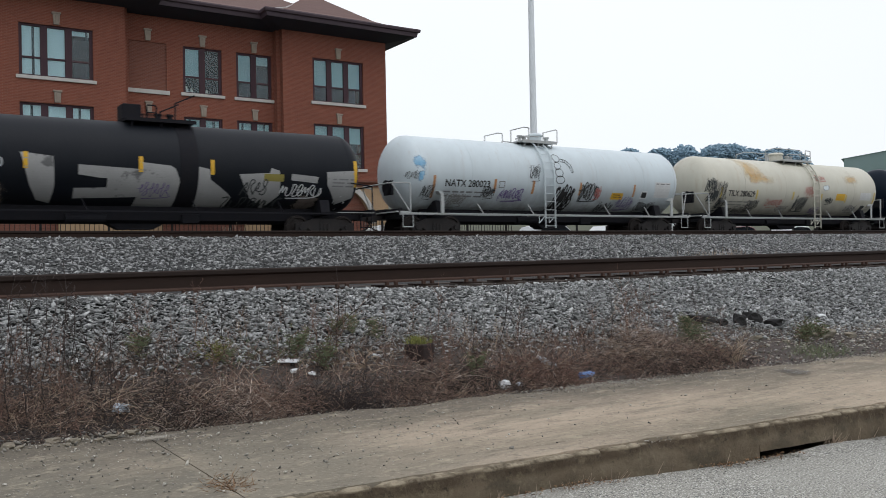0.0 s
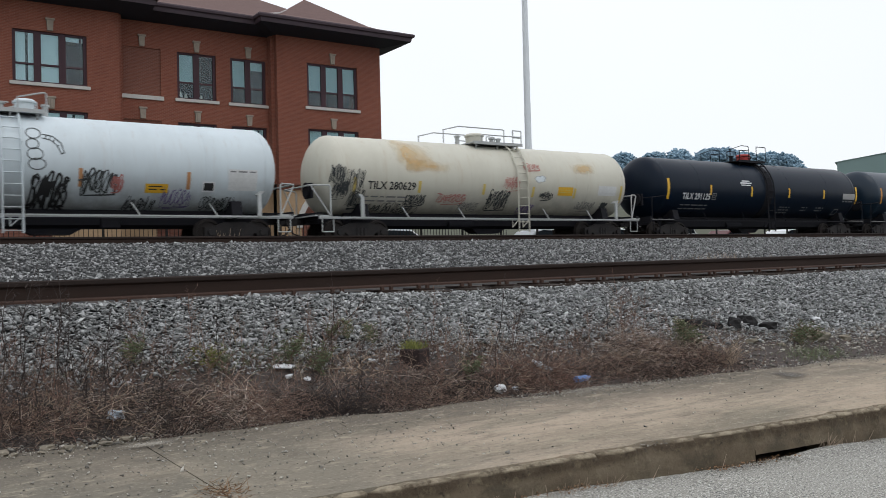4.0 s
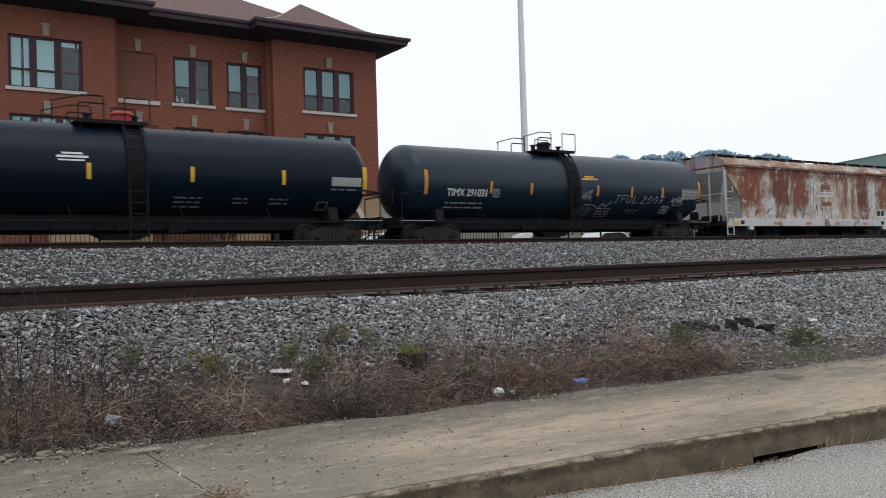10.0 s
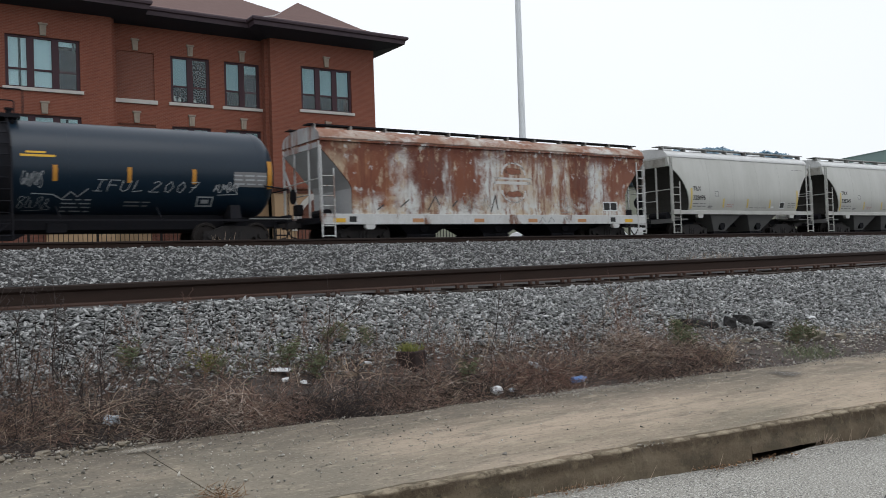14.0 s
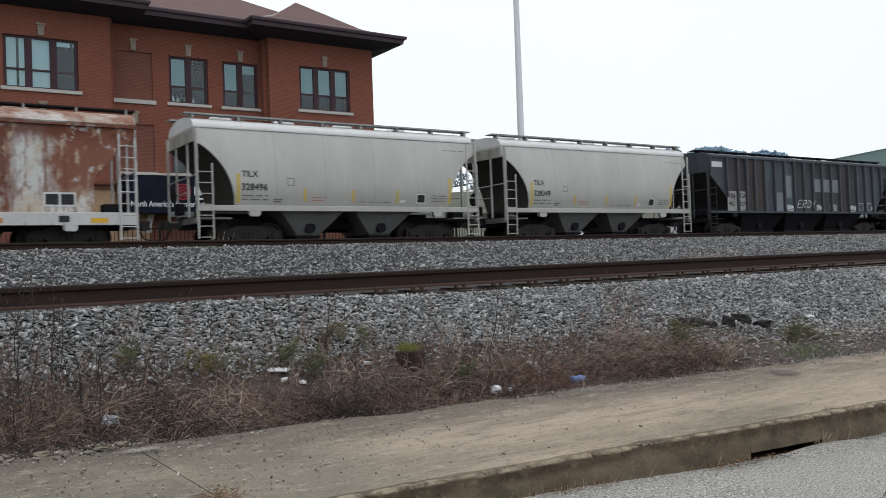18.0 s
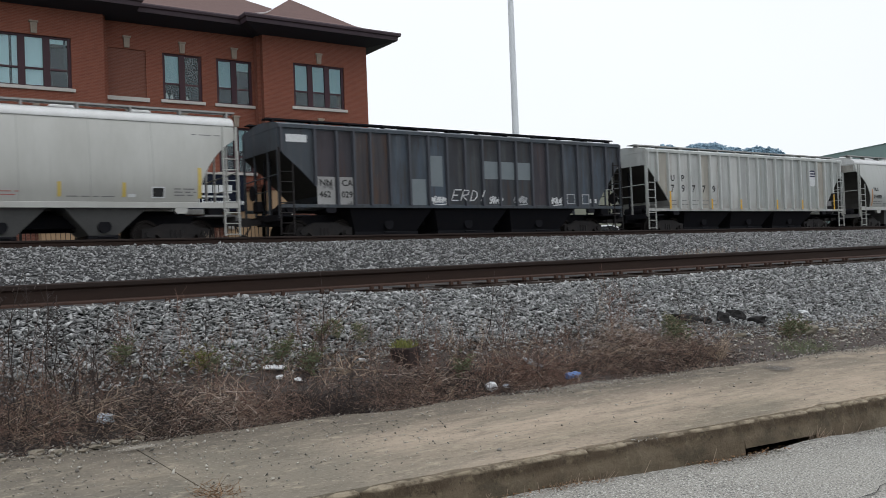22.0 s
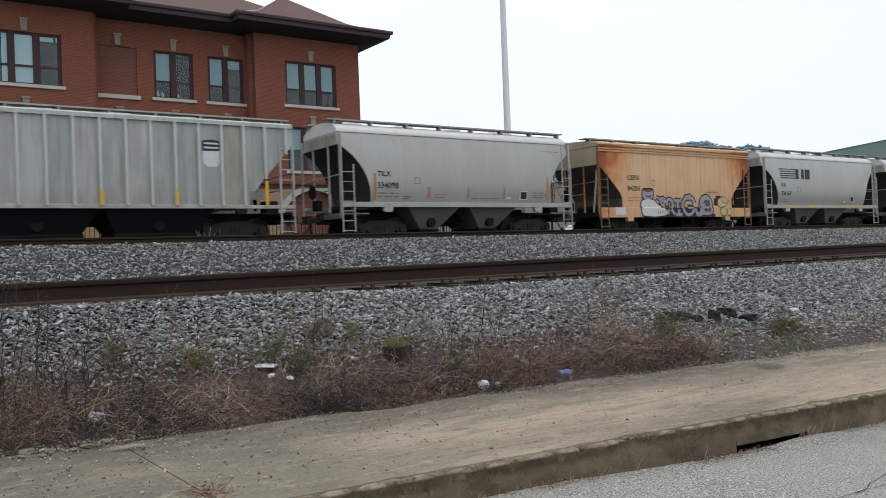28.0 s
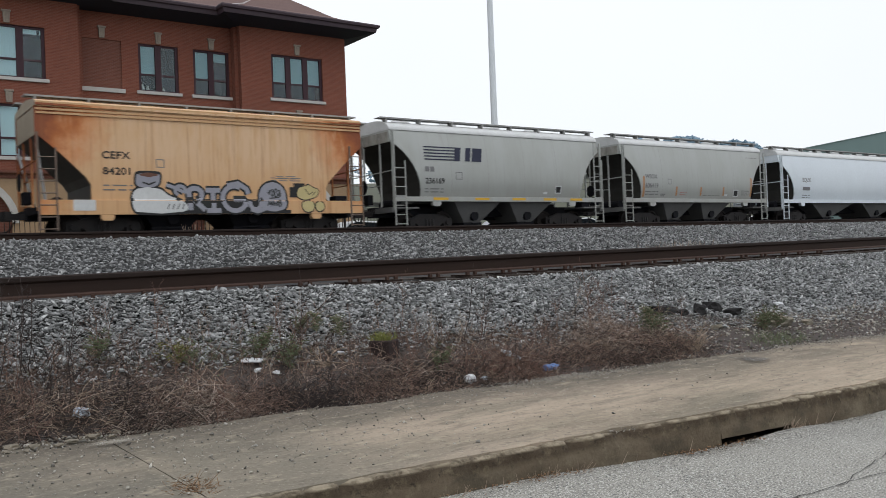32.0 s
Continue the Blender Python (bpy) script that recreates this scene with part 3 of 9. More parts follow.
def wall_with_openings(x0, x1, z0, z1, y, depth, openings):
    """A wall in the plane y, its front at y, cut by (x0, x1, z0, z1) openings; one connected mesh."""
    s = Shape()
    xs = sorted({x0, x1, *[o[0] for o in openings], *[o[1] for o in openings]})
    zs = sorted({z0, z1, *[o[2] for o in openings], *[o[3] for o in openings]})
    nz = len(zs)
    at = lambda i, j, k: (i * nz + j) * 2 + k
    s.v = [(x, y + depth * k, z) for x in xs for z in zs for k in (0, 1)]
    solid = {(i, j): not any(o[0] < (xs[i] + xs[i + 1]) / 2 < o[1] and o[2] < (zs[j] + zs[j + 1]) / 2 < o[3] for o in openings) for i in range(len(xs) - 1) for j in range(nz - 1)}
    for (i, j), on in solid.items():
        if not on:
            continue
        s.f += [(at(i, j, 0), at(i + 1, j, 0), at(i + 1, j + 1, 0), at(i, j + 1, 0)), (at(i, j, 1), at(i, j + 1, 1), at(i + 1, j + 1, 1), at(i + 1, j, 1))]
        for di, dj, (p, q) in ((-1, 0, ((i, j), (i, j + 1))), (1, 0, ((i + 1, j), (i + 1, j + 1))), (0, -1, ((i, j), (i + 1, j))), (0, 1, ((i, j + 1), (i + 1, j + 1)))):
            if not solid.get((i + di, j + dj), False):
                s.f.append((at(*p, 0), at(*p, 1), at(*q, 1), at(*q, 0)))
    return s


def window(x0, x1, sill, head, y, lights, blinds, parent, arch=False):
    """A sash window: maroon frame, mullions, panes, sill, blinds behind the glass, a pale keystone above."""
    w = part("window", wall_with_openings(x0, x1, sill, head, y + 0.10, 0.12,
             [(lerp(x0, x1, i / lights) + (0.15 if i == 0 else 0.16), lerp(x0, x1, (i + 1) / lights) - (0.15 if i == lights - 1 else 0.16), sill + 0.08, head - 0.10) for i in range(lights)]), FRAME, parent, "maroon timber sash window")
    h = head - sill
    for i in range(lights):
        a = lerp(x0, x1, i / lights) + (0.15 if i == 0 else 0.16)
        b = lerp(x0, x1, (i + 1) / lights) - (0.15 if i == lights - 1 else 0.16)
        mid = sill + 0.36 * h
        part("sash_bar", Shape().box(a, b, y + 0.11, y + 0.20, mid - 0.05, mid + 0.04), FRAME, w)
        for c, d in ((sill + 0.08, mid - 0.05), (mid + 0.04, head - 0.10)):
            p = part("pane", Shape().box(a, b, y + 0.16, y + 0.166, c, d), PANE, w)
            p.visible_shadow = False
        drop, seam = blinds[i % len(blinds)]
        if drop > 0:
            part("blind", Shape().box(a, b, y + 0.21, y + 0.22, head - 0.1 - drop * (h - 0.18), head - 0.1), BLIND if x0 < 10 else BLIND_DIM, w, "pale drawn blind")
        # Flat dark strip laid over the blind to draw its shaded gap.
        if seam:
            part("curtain", Shape().box(lerp(a, b, seam) - 0.06, lerp(a, b, seam) + 0.06, y + 0.19, y + 0.205, sill + 0.1, head - 0.12), ROOM, w, "dark strip drawing the shaded gap between blinds")
    part("sill", Shape().box(x0 - 0.14, x1 + 0.14, y - 0.09, y + 0.14, sill - 0.17, sill - 0.002), STONE_TRIM, w, "pale stone sill", bevel=0.01)
    xm = (x0 + x1) / 2
    ks = Shape().prism([(xm - 0.13, head + 0.06), (xm + 0.13, head + 0.06), (xm + 0.16, head + 0.58), (xm - 0.16, head + 0.58)], "y", y - 0.10, y + 0.02)
    ks.box(xm - 0.21, xm + 0.21, y - 0.14, y + 0.02, head + 0.58, head + 0.67)
    ks.box(xm - 0.05, xm + 0.05, y - 0.125, y - 0.10, head + 0.12, head + 0.52)
    part("keystone", ks, KEYSTONE, w, "weathered stone keystone", bevel=0.008)
    return w


LEFT = [(5.49, 8.86), (-1.2, 2.2), (-8.0, -4.6)]
MID = [(13.62, 15.77), (16.60, 18.69)]
RIGHT = [(20.85, 24.14)]


def floor_openings(spans):
    return [(a, b, s, s + WIN_H) for a, b in spans for s in SILLS]


GF = 5.95
part("front_wall_left", wall_with_openings(BX0, 10.42, GF, 14.6, YF, 0.4, floor_openings(LEFT)), BRICK, building, "red brick wall")
part("front_wall_right", wall_with_openings(19.0, BX1, GF, 14.6, YF, 0.4, floor_openings(RIGHT)), BRICK, building, "red brick wall")
blank = (10.80, 12.74)
part("recessed_wall", wall_with_openings(10.42, 19.0, GF, 14.6, YR, 0.4, floor_openings(MID) + [(blank[0], blank[1], s, s + WIN_H) for s in SILLS]), BRICK, building, "red brick wall between the two wings")
for s in SILLS:
    ob = part("blocked_window", Shape().box(blank[0], blank[1], YR + 0.07, YR + 0.3, s, s + WIN_H), BROWN_BRICK, building, "window bricked up in brown")
    part("sill", Shape().box(blank[0] - 0.14, blank[1] + 0.14, YR - 0.09, YR + 0.14, s - 0.22, s - 0.002), STONE_TRIM, ob, "pale stone sill", bevel=0.01)
    xm = sum(blank) / 2
    ks = Shape().prism([(xm - 0.13, s + 2.6), (xm + 0.13, s + 2.6), (xm + 0.16, s + 3.12), (xm - 0.16, s + 3.12)], "y", YR - 0.10, YR + 0.02)
    ks.box(xm - 0.21, xm + 0.21, YR - 0.14, YR + 0.02, s + 3.12, s + 3.21)
    part("keystone", ks, KEYSTONE, ob, bevel=0.008)
for x in (18.8, 10.42):
    part("return_wall", Shape().box(x, x + 0.2, YF + 0.4, YR, GF, 14.6), BRICK, building)
part("side_wall", Shape().box(BX1 - 0.4, BX1, YF + 0.4, 70, GF - 4.4, 14.6), BRICK, building)
part("back_wall", Shape().box(BX0, BX1 - 0.4, 69.6, 70, 1.5, 14.6), BRICK, building)
part("side_wall", Shape().box(BX0, BX0 + 0.4, YF + 0.4, 69.6, 1.5, 14.6), BRICK, building)
part("inner_wall", Shape().box(BX0 + 0.4, BX1 - 0.4, YR + 2.4, YR + 2.5, 1.6, 14.4), ROOM, building, "room wall seen through the windows, coloured dark for dimness")
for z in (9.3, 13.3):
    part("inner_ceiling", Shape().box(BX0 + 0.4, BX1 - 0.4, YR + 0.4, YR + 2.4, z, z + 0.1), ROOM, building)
SETS = {0: ((1.0, 0.62), (1.0, 0), (0.1, 0.85)), 1: ((1.0, 0.5), (1.0, 0), (1.0, 0.4))}
for k, (a, b) in enumerate(LEFT):
    for j, s in enumerate(SILLS):
        window(a, b, s, s + WIN_H, YF, 3, SETS[j], building)
for k, (a, b) in enumerate(MID):
    for j, s in enumerate(SILLS):
        window(a, b, s, s + WIN_H, YR, 2, ((0.66, 0), (0.0 if k == 0 else 0.2, 0)) if j == 0 else ((0.4, 0.3), (0.5, 0.6)), building)
for a, b in RIGHT:
    for j, s in enumerate(SILLS):
        window(a, b, s, s + WIN_H, YF, 3, ((0.62, 0), (0.64, 0), (0.62, 0)) if j == 0 else ((0.5, 0), (0.5, 0), (0.4, 0)), building)
# small things on a window sill inside
for x, h, r, what in ((13.85, 0.42, 0.14, "rounded white jug on an indoor window sill"), (14.15, 0.34, 0.10, "small white pot on an indoor window sill"), (15.0, 0.30, 0.09, "white cup on an indoor window sill")):
    v = part("white_vase", Shape().lathe([(0, r * 0.7), (h * 0.3, r), (h * 0.6, r * 0.9), (h * 0.8, r * 0.5), (h, r * 0.6)], (x, YR + 0.32, SILLS[0] + 0.004), 14, "z"), STONE_TRIM, None, smooth=True)
    tagged(v, what, "vase", "white vases in the window")
for a, b in MID:
    part("inner_sill", Shape().box(a, b, YR + 0.23, YR + 0.55, SILLS[0] - 0.06, SILLS[0]), STONE_TRIM, building, "indoor window board")
# ground floor: tan stone arcade under a cornice
ARCHES = [(5.2, 1.95), (-1.5, 1.95), (22.4, 2.1), (14.7, 2.3), (-8.2, 1.95)]


def arch_wall(xc, r, y, x0, x1, z0, z1, spring):
    """A wall panel from x0 to x1 with a round-headed opening."""
    s = Shape()
    s.box(x0, xc - r, y, y + 0.45, z0, z1)
    s.box(xc + r, x1, y, y + 0.45, z0, z1)
    n = 14
    for i in range(n):
        a, b = math.pi * i / n, math.pi * (i + 1) / n
        p, q = (xc + r * math.cos(a), spring + r * math.sin(a)), (xc + r * math.cos(b), spring + r * math.sin(b))
        s.prism([p, q, (q[0], z1), (p[0], z1)], "y", y, y + 0.45)
    return s


edges = sorted([BX0, 10.42, 19.0, BX1, -4.8, 2.2])
for xc, r in ARCHES:
    x0 = max(e for e in edges if e < xc - r + 0.01)
    x1 = min(e for e in edges if e > xc + r - 0.01)
    y = YR if 10.4 < xc < 19 else YF
    part("arcade_wall", arch_wall(xc, r, y, x0, x1, 1.5, 5.6, 3.45), TAN, building, "tan stone wall with a round arch")
    ring = Shape()
    for i in range(16):
        a, b = math.pi * i / 16, math.pi * (i + 1) / 16
        ring.prism([(xc + q * math.cos(c), 3.45 + q * math.sin(c)) for q, c in ((r - 0.02, a), (r + 0.3, a), (r + 0.3, b), (r - 0.02, b))], "y", y - 0.08, y + 0.02)
    part("arch_ring", ring, STONE_TRIM, building, "moulded stone arch", smooth=True)
    part("arch_infill", Shape().box(xc - r - 0.05, xc + r + 0.05, y + 0.3, y + 0.4, 1.5, 5.5), BROWN_BRICK, building, "brown brick infill of the arch")
for x0, x1, y in ((BX0, 10.42, YF), (10.42, 19.0, YR), (19.0, BX1, YF)):
    s = Shape().prism([(y + 0.4, 5.6), (y - 0.06, 5.6), (y - 0.1, 5.75), (y - 0.28, 5.85), (y - 0.3, 5.95), (y + 0.4, 5.95)], "x", x0, x1)
    part("cornice", s, BROWN_BRICK, building, "brown cornice over the ground floor")
# roof: deep eaves, hips
EZ0, EZ1, OUT = 14.42, 15.08, 1.52


def roof_block(name, x0, x1, y0, y1, ridge, hip_left=True, hip_right=True):
    """A hipped roof over a rectangle of eaves; its lower edge flares."""
    half = (y1 - y0) / 2 if (y1 - y0) < (x1 - x0) else (x1 - x0) / 2
    rings = [(-0.04, EZ1 + 0.02), (0.9, EZ1 + 0.22), (2.0, EZ1 + 0.75), (half, ridge)]
    s = Shape()
    v = []
    for d, z in rings:
        v += [(x0 + (d if hip_left else 0), y0 + d, z), (x1 - (d if hip_right else 0), y0 + d, z), (x1 - (d if hip_right else 0), y1 - d, z), (x0 + (d if hip_left else 0), y1 - d, z)]
    f = []
    for k in range(len(rings) - 1):
        f += [(4 * k + i, 4 * k + (i + 1) % 4, 4 * k + 4 + (i + 1) % 4, 4 * k + 4 + i) for i in range(4)]
    s.add(v, f + [(0, 3, 2, 1)])
    return part(name, s, ROOF, building, "brown shingled hipped roof")


roof_block("roof", BX0 - OUT, BX1 + OUT - 1.2, YR - OUT, 72, 22.5)
roof_block("wing_roof", 17.45, BX1 + OUT, YF - OUT, 62, 17.85)
roof_block("wing_roof", BX0 - OUT, 12.0, YF - OUT, 60, 20.2)
VALLEY = material("pale_lead_flashing", (0.42, 0.38, 0.37), 0.6, second=(0.3, 0.27, 0.26), scale=4)
CORNERS = [(BX0 - OUT, YF - OUT, 0, -1), (12.0, YF - OUT, 1, -1), (12.0, YR - OUT, 1, -1), (17.45, YR - OUT, -1, -1), (17.45, YF - OUT, -1, -1), (BX1 + OUT, YF - OUT, 1, -1), (BX1 + OUT, 70, 1, 0)]


def eave_run(name, points, mat, label):
    """A moulding along the eaves, mitred at the corners; points: (distance out, height)."""
    n = len(points)
    for k, (c, d) in enumerate(zip(CORNERS, CORNERS[1:])):
        s = Shape()
        s.add([(p[0] + p[2] * o, p[1] + p[3] * o, z) for p in (c, d) for o, z in points], [(i, i + n, (i + 1) % n + n, (i + 1) % n) for i in range(n)] + [tuple(range(n)), tuple(range(2 * n - 1, n - 1, -1))])
        part(name, s, mat, building, label)


x0, y0 = 17.45, YF - OUT
part("hip_flashing", Shape().pipe([(x0 + 0.7, y0 + 0.7, EZ1 + 0.2), (x0 + 2.0, y0 + 2.0, EZ1 + 0.77), (x0 + 3.6, y0 + 3.6, EZ1 + 1.75)], 0.05), VALLEY, building, "pale flashing along the hip")
eave_run("gutter", [(0.06, EZ1 + 0.03), (0.08, EZ1 - 0.04), (0.05, EZ1 - 0.15), (-0.06, EZ1 - 0.19), (-0.25, EZ1 - 0.19), (-0.25, EZ1 + 0.01)], EAVE, "dark plum gutter")
eave_run("fascia", [(-0.06, EZ1 - 0.19), (-0.10, EZ1 - 0.40), (-0.4, EZ1 - 0.40), (-0.4, EZ1 - 0.19)], EAVE, "dark plum fascia")
part("soffit", Shape().prism([(YF - OUT + 0.1, EZ1 - 0.41), (YF + 0.1, EZ0), (YF + 0.1, EZ0 + 0.4), (YF - OUT + 0.4, EZ1 - 0.3)], "x", BX0 - OUT, 11.9), SOFFIT, building, "soffit coloured darker for the shade under the eaves")
part("soffit", Shape().prism([(YR - OUT + 0.1, EZ1 - 0.41), (YR + 0.1, EZ0), (YR + 0.1, EZ0 + 0.4), (YR - OUT + 0.4, EZ1 - 0.3)], "x", 10.42, 19.0), SOFFIT, building, "soffit coloured darker for the shade under the eaves")
part("soffit", Shape().add([(17.55, YF - OUT + 0.1, EZ1 - 0.41), (BX1 + OUT - 0.1, YF - OUT + 0.1, EZ1 - 0.41), (BX1, YF + 0.1, EZ0), (18.9, YF + 0.1, EZ0), (BX1, 70, EZ0), (BX1 + OUT - 0.1, 70, EZ1 - 0.41)], [(0, 1, 2, 3), (1, 5, 4, 2)]), SOFFIT, building, "soffit coloured darker for the shade under the eaves")
part("soffit", Shape().add([(17.55, YF - OUT + 0.1, EZ1 - 0.41), (18.9, YF + 0.1, EZ0), (18.9, YR, EZ0), (17.55, YR, EZ1 - 0.41)], [(0, 1, 2, 3)]), SOFFIT, building, "soffit coloured darker for the shade under the eaves")

# ---- tall pale pole ----
POLE = material("pale_painted_steel", (0.76, 0.80, 0.82), 0.5, second=(0.68, 0.72, 0.74), scale=1.5)
pole = root("lighting_mast", pose(31.5, 38.0, 1.55), "tall pale grey tapered steel mast behind the tracks", "mast")
part("shaft", Shape().rod((0, 0, 0.3), (0, 0, 24), 0.22, 20, 0.13), POLE, pole, smooth=True)
part("base_plate", Shape().box(-0.35, 0.35, -0.35, 0.35, 0, 0.3), POLE, pole, bevel=0.02)


# ---- the freight train ----
def paint(name, colour, rough=0.45, **kw):
    kw.setdefault("second", tuple(c * 0.85 for c in colour))
    kw.setdefault("scale", 0.6)
    kw.setdefault("stretch", (1, 1, 0.35))
    kw.setdefault("fine", 25)
    return material(name, colour, rough, **kw)


# Grey bottom layers on both tanks: grime plus the belly's shade painted in.
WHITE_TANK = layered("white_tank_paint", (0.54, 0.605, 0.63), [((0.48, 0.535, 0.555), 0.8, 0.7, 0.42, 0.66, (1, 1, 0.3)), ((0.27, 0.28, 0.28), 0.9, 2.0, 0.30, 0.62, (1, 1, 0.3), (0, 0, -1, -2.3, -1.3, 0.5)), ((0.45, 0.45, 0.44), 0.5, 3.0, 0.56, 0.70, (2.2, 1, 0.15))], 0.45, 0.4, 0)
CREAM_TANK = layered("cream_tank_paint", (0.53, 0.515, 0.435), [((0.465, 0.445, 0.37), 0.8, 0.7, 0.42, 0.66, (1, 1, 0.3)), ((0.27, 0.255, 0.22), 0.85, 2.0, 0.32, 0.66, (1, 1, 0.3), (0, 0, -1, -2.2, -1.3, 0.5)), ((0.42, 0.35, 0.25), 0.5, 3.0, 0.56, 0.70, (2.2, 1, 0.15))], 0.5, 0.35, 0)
# Blue in these two black bases stands in for bluish sky reflections.
BLACK_TANK = paint("black_tank_paint", (0.0042, 0.0100, 0.0205), 0.36, second=(0.0055, 0.0115, 0.0225), spec=0.13)
BLUE_BLACK_TANK = paint("blue_black_tank_paint", (0.0072, 0.0195, 0.0345), 0.34, second=(0.0087, 0.0215, 0.037), spec=0.32)
OLD_BLACK = paint("faded_black_paint", (0.0075, 0.0097, 0.0140), 0.55, second=(0.0185, 0.0195, 0.0225), spec=0.16)
UNDER = material("sooty_underframe", (0.012, 0.0125, 0.0165), 0.8, second=(0.021, 0.018, 0.0175), scale=4, spec=0.15)
TRUCK = material("greasy_cast_steel", (0.015, 0.0135, 0.014), 0.65, second=(0.038, 0.029, 0.024), scale=5, spec=0.3)
WHEEL = material("rusty_wheel_steel", (0.022, 0.017, 0.015), 0.7, 0.2, second=(0.012, 0.010, 0.009), scale=6)
PALE_STEEL = material("pale_grey_steel", (0.33, 0.335, 0.325), 0.65, second=(0.2, 0.18, 0.165), scale=3)
TANK_STEEL = material("pale_tank_steel", (0.43, 0.45, 0.445), 0.6, second=(0.34, 0.33, 0.31), scale=3)
GREY_HOP = layered("light_grey_hopper_paint", (0.43, 0.435, 0.405), [((0.36, 0.36, 0.33), 0.8, 0.8, 0.42, 0.66, (1, 1, 0.35)), ((0.36, 0.355, 0.33), 0.6, 2.6, 0.54, 0.72, (2.4, 1, 0.12)), ((0.36, 0.355, 0.33), 0.7, 2.0, 0.3, 0.65, (1, 1, 0.4), (0, 0, -1, -2.1, -1.4, 0.6))], 0.36, 0.5, 0)
GREY_HOP2 = layered("dusty_grey_hopper_paint", (0.365, 0.378, 0.358), [((0.32, 0.33, 0.30), 0.8, 0.8, 0.42, 0.66, (1, 1, 0.35)), ((0.30, 0.295, 0.27), 0.6, 2.6, 0.54, 0.72, (2.4, 1, 0.12)), ((0.30, 0.295, 0.27), 0.7, 2.0, 0.3, 0.65, (1, 1, 0.4), (0, 0, -1, -2.1, -1.4, 0.6))], 0.36, 0.5, 0)
PALE_HOP = paint("pale_blue_white_paint", (0.72, 0.78, 0.82), 0.5)
ROOF_WHITE = paint("pale_roof_paint", (0.66, 0.67, 0.66), 0.5, second=(0.5, 0.5, 0.48), scale=2)
UP_GREY = layered("pale_grey_ribbed_paint", (0.41, 0.435, 0.42), [((0.33, 0.34, 0.315), 0.8, 1.0, 0.44, 0.66, (1, 1, 0.3)), ((0.50, 0.52, 0.50), 0.7, 2.2, 0.52, 0.68, (2.0, 1, 0.2)), ((0.27, 0.25, 0.22), 0.7, 3.2, 0.55, 0.68, (2.6, 1, 0.13)), ((0.30, 0.28, 0.25), 0.7, 2.0, 0.3, 0.62, (1, 1, 0.4), (0, 0, -1, -2.0, -1.4, 0.7))], 0.6, 0.3, 0.002, 24.0)
SLATE = layered("dirty_slate_paint", (0.046, 0.060, 0.074), [((0.052, 0.045, 0.041), 0.4, 0.7, 0.45, 0.62, (1, 1, 0.3)), ((0.085, 0.09, 0.095), 0.6, 3.0, 0.54, 0.68, (2.5, 1, 0.14)), ((0.024, 0.024, 0.026), 0.7, 2.4, 0.52, 0.68, (2.2, 1, 0.2))], 0.6, 0.35, 0.002, 24.0)
RUST, DEEP, PAINT_LEFT, CREAM = (0.195, 0.072, 0.042), (0.125, 0.043, 0.028), (0.58, 0.60, 0.58), (0.47, 0.38, 0.27)
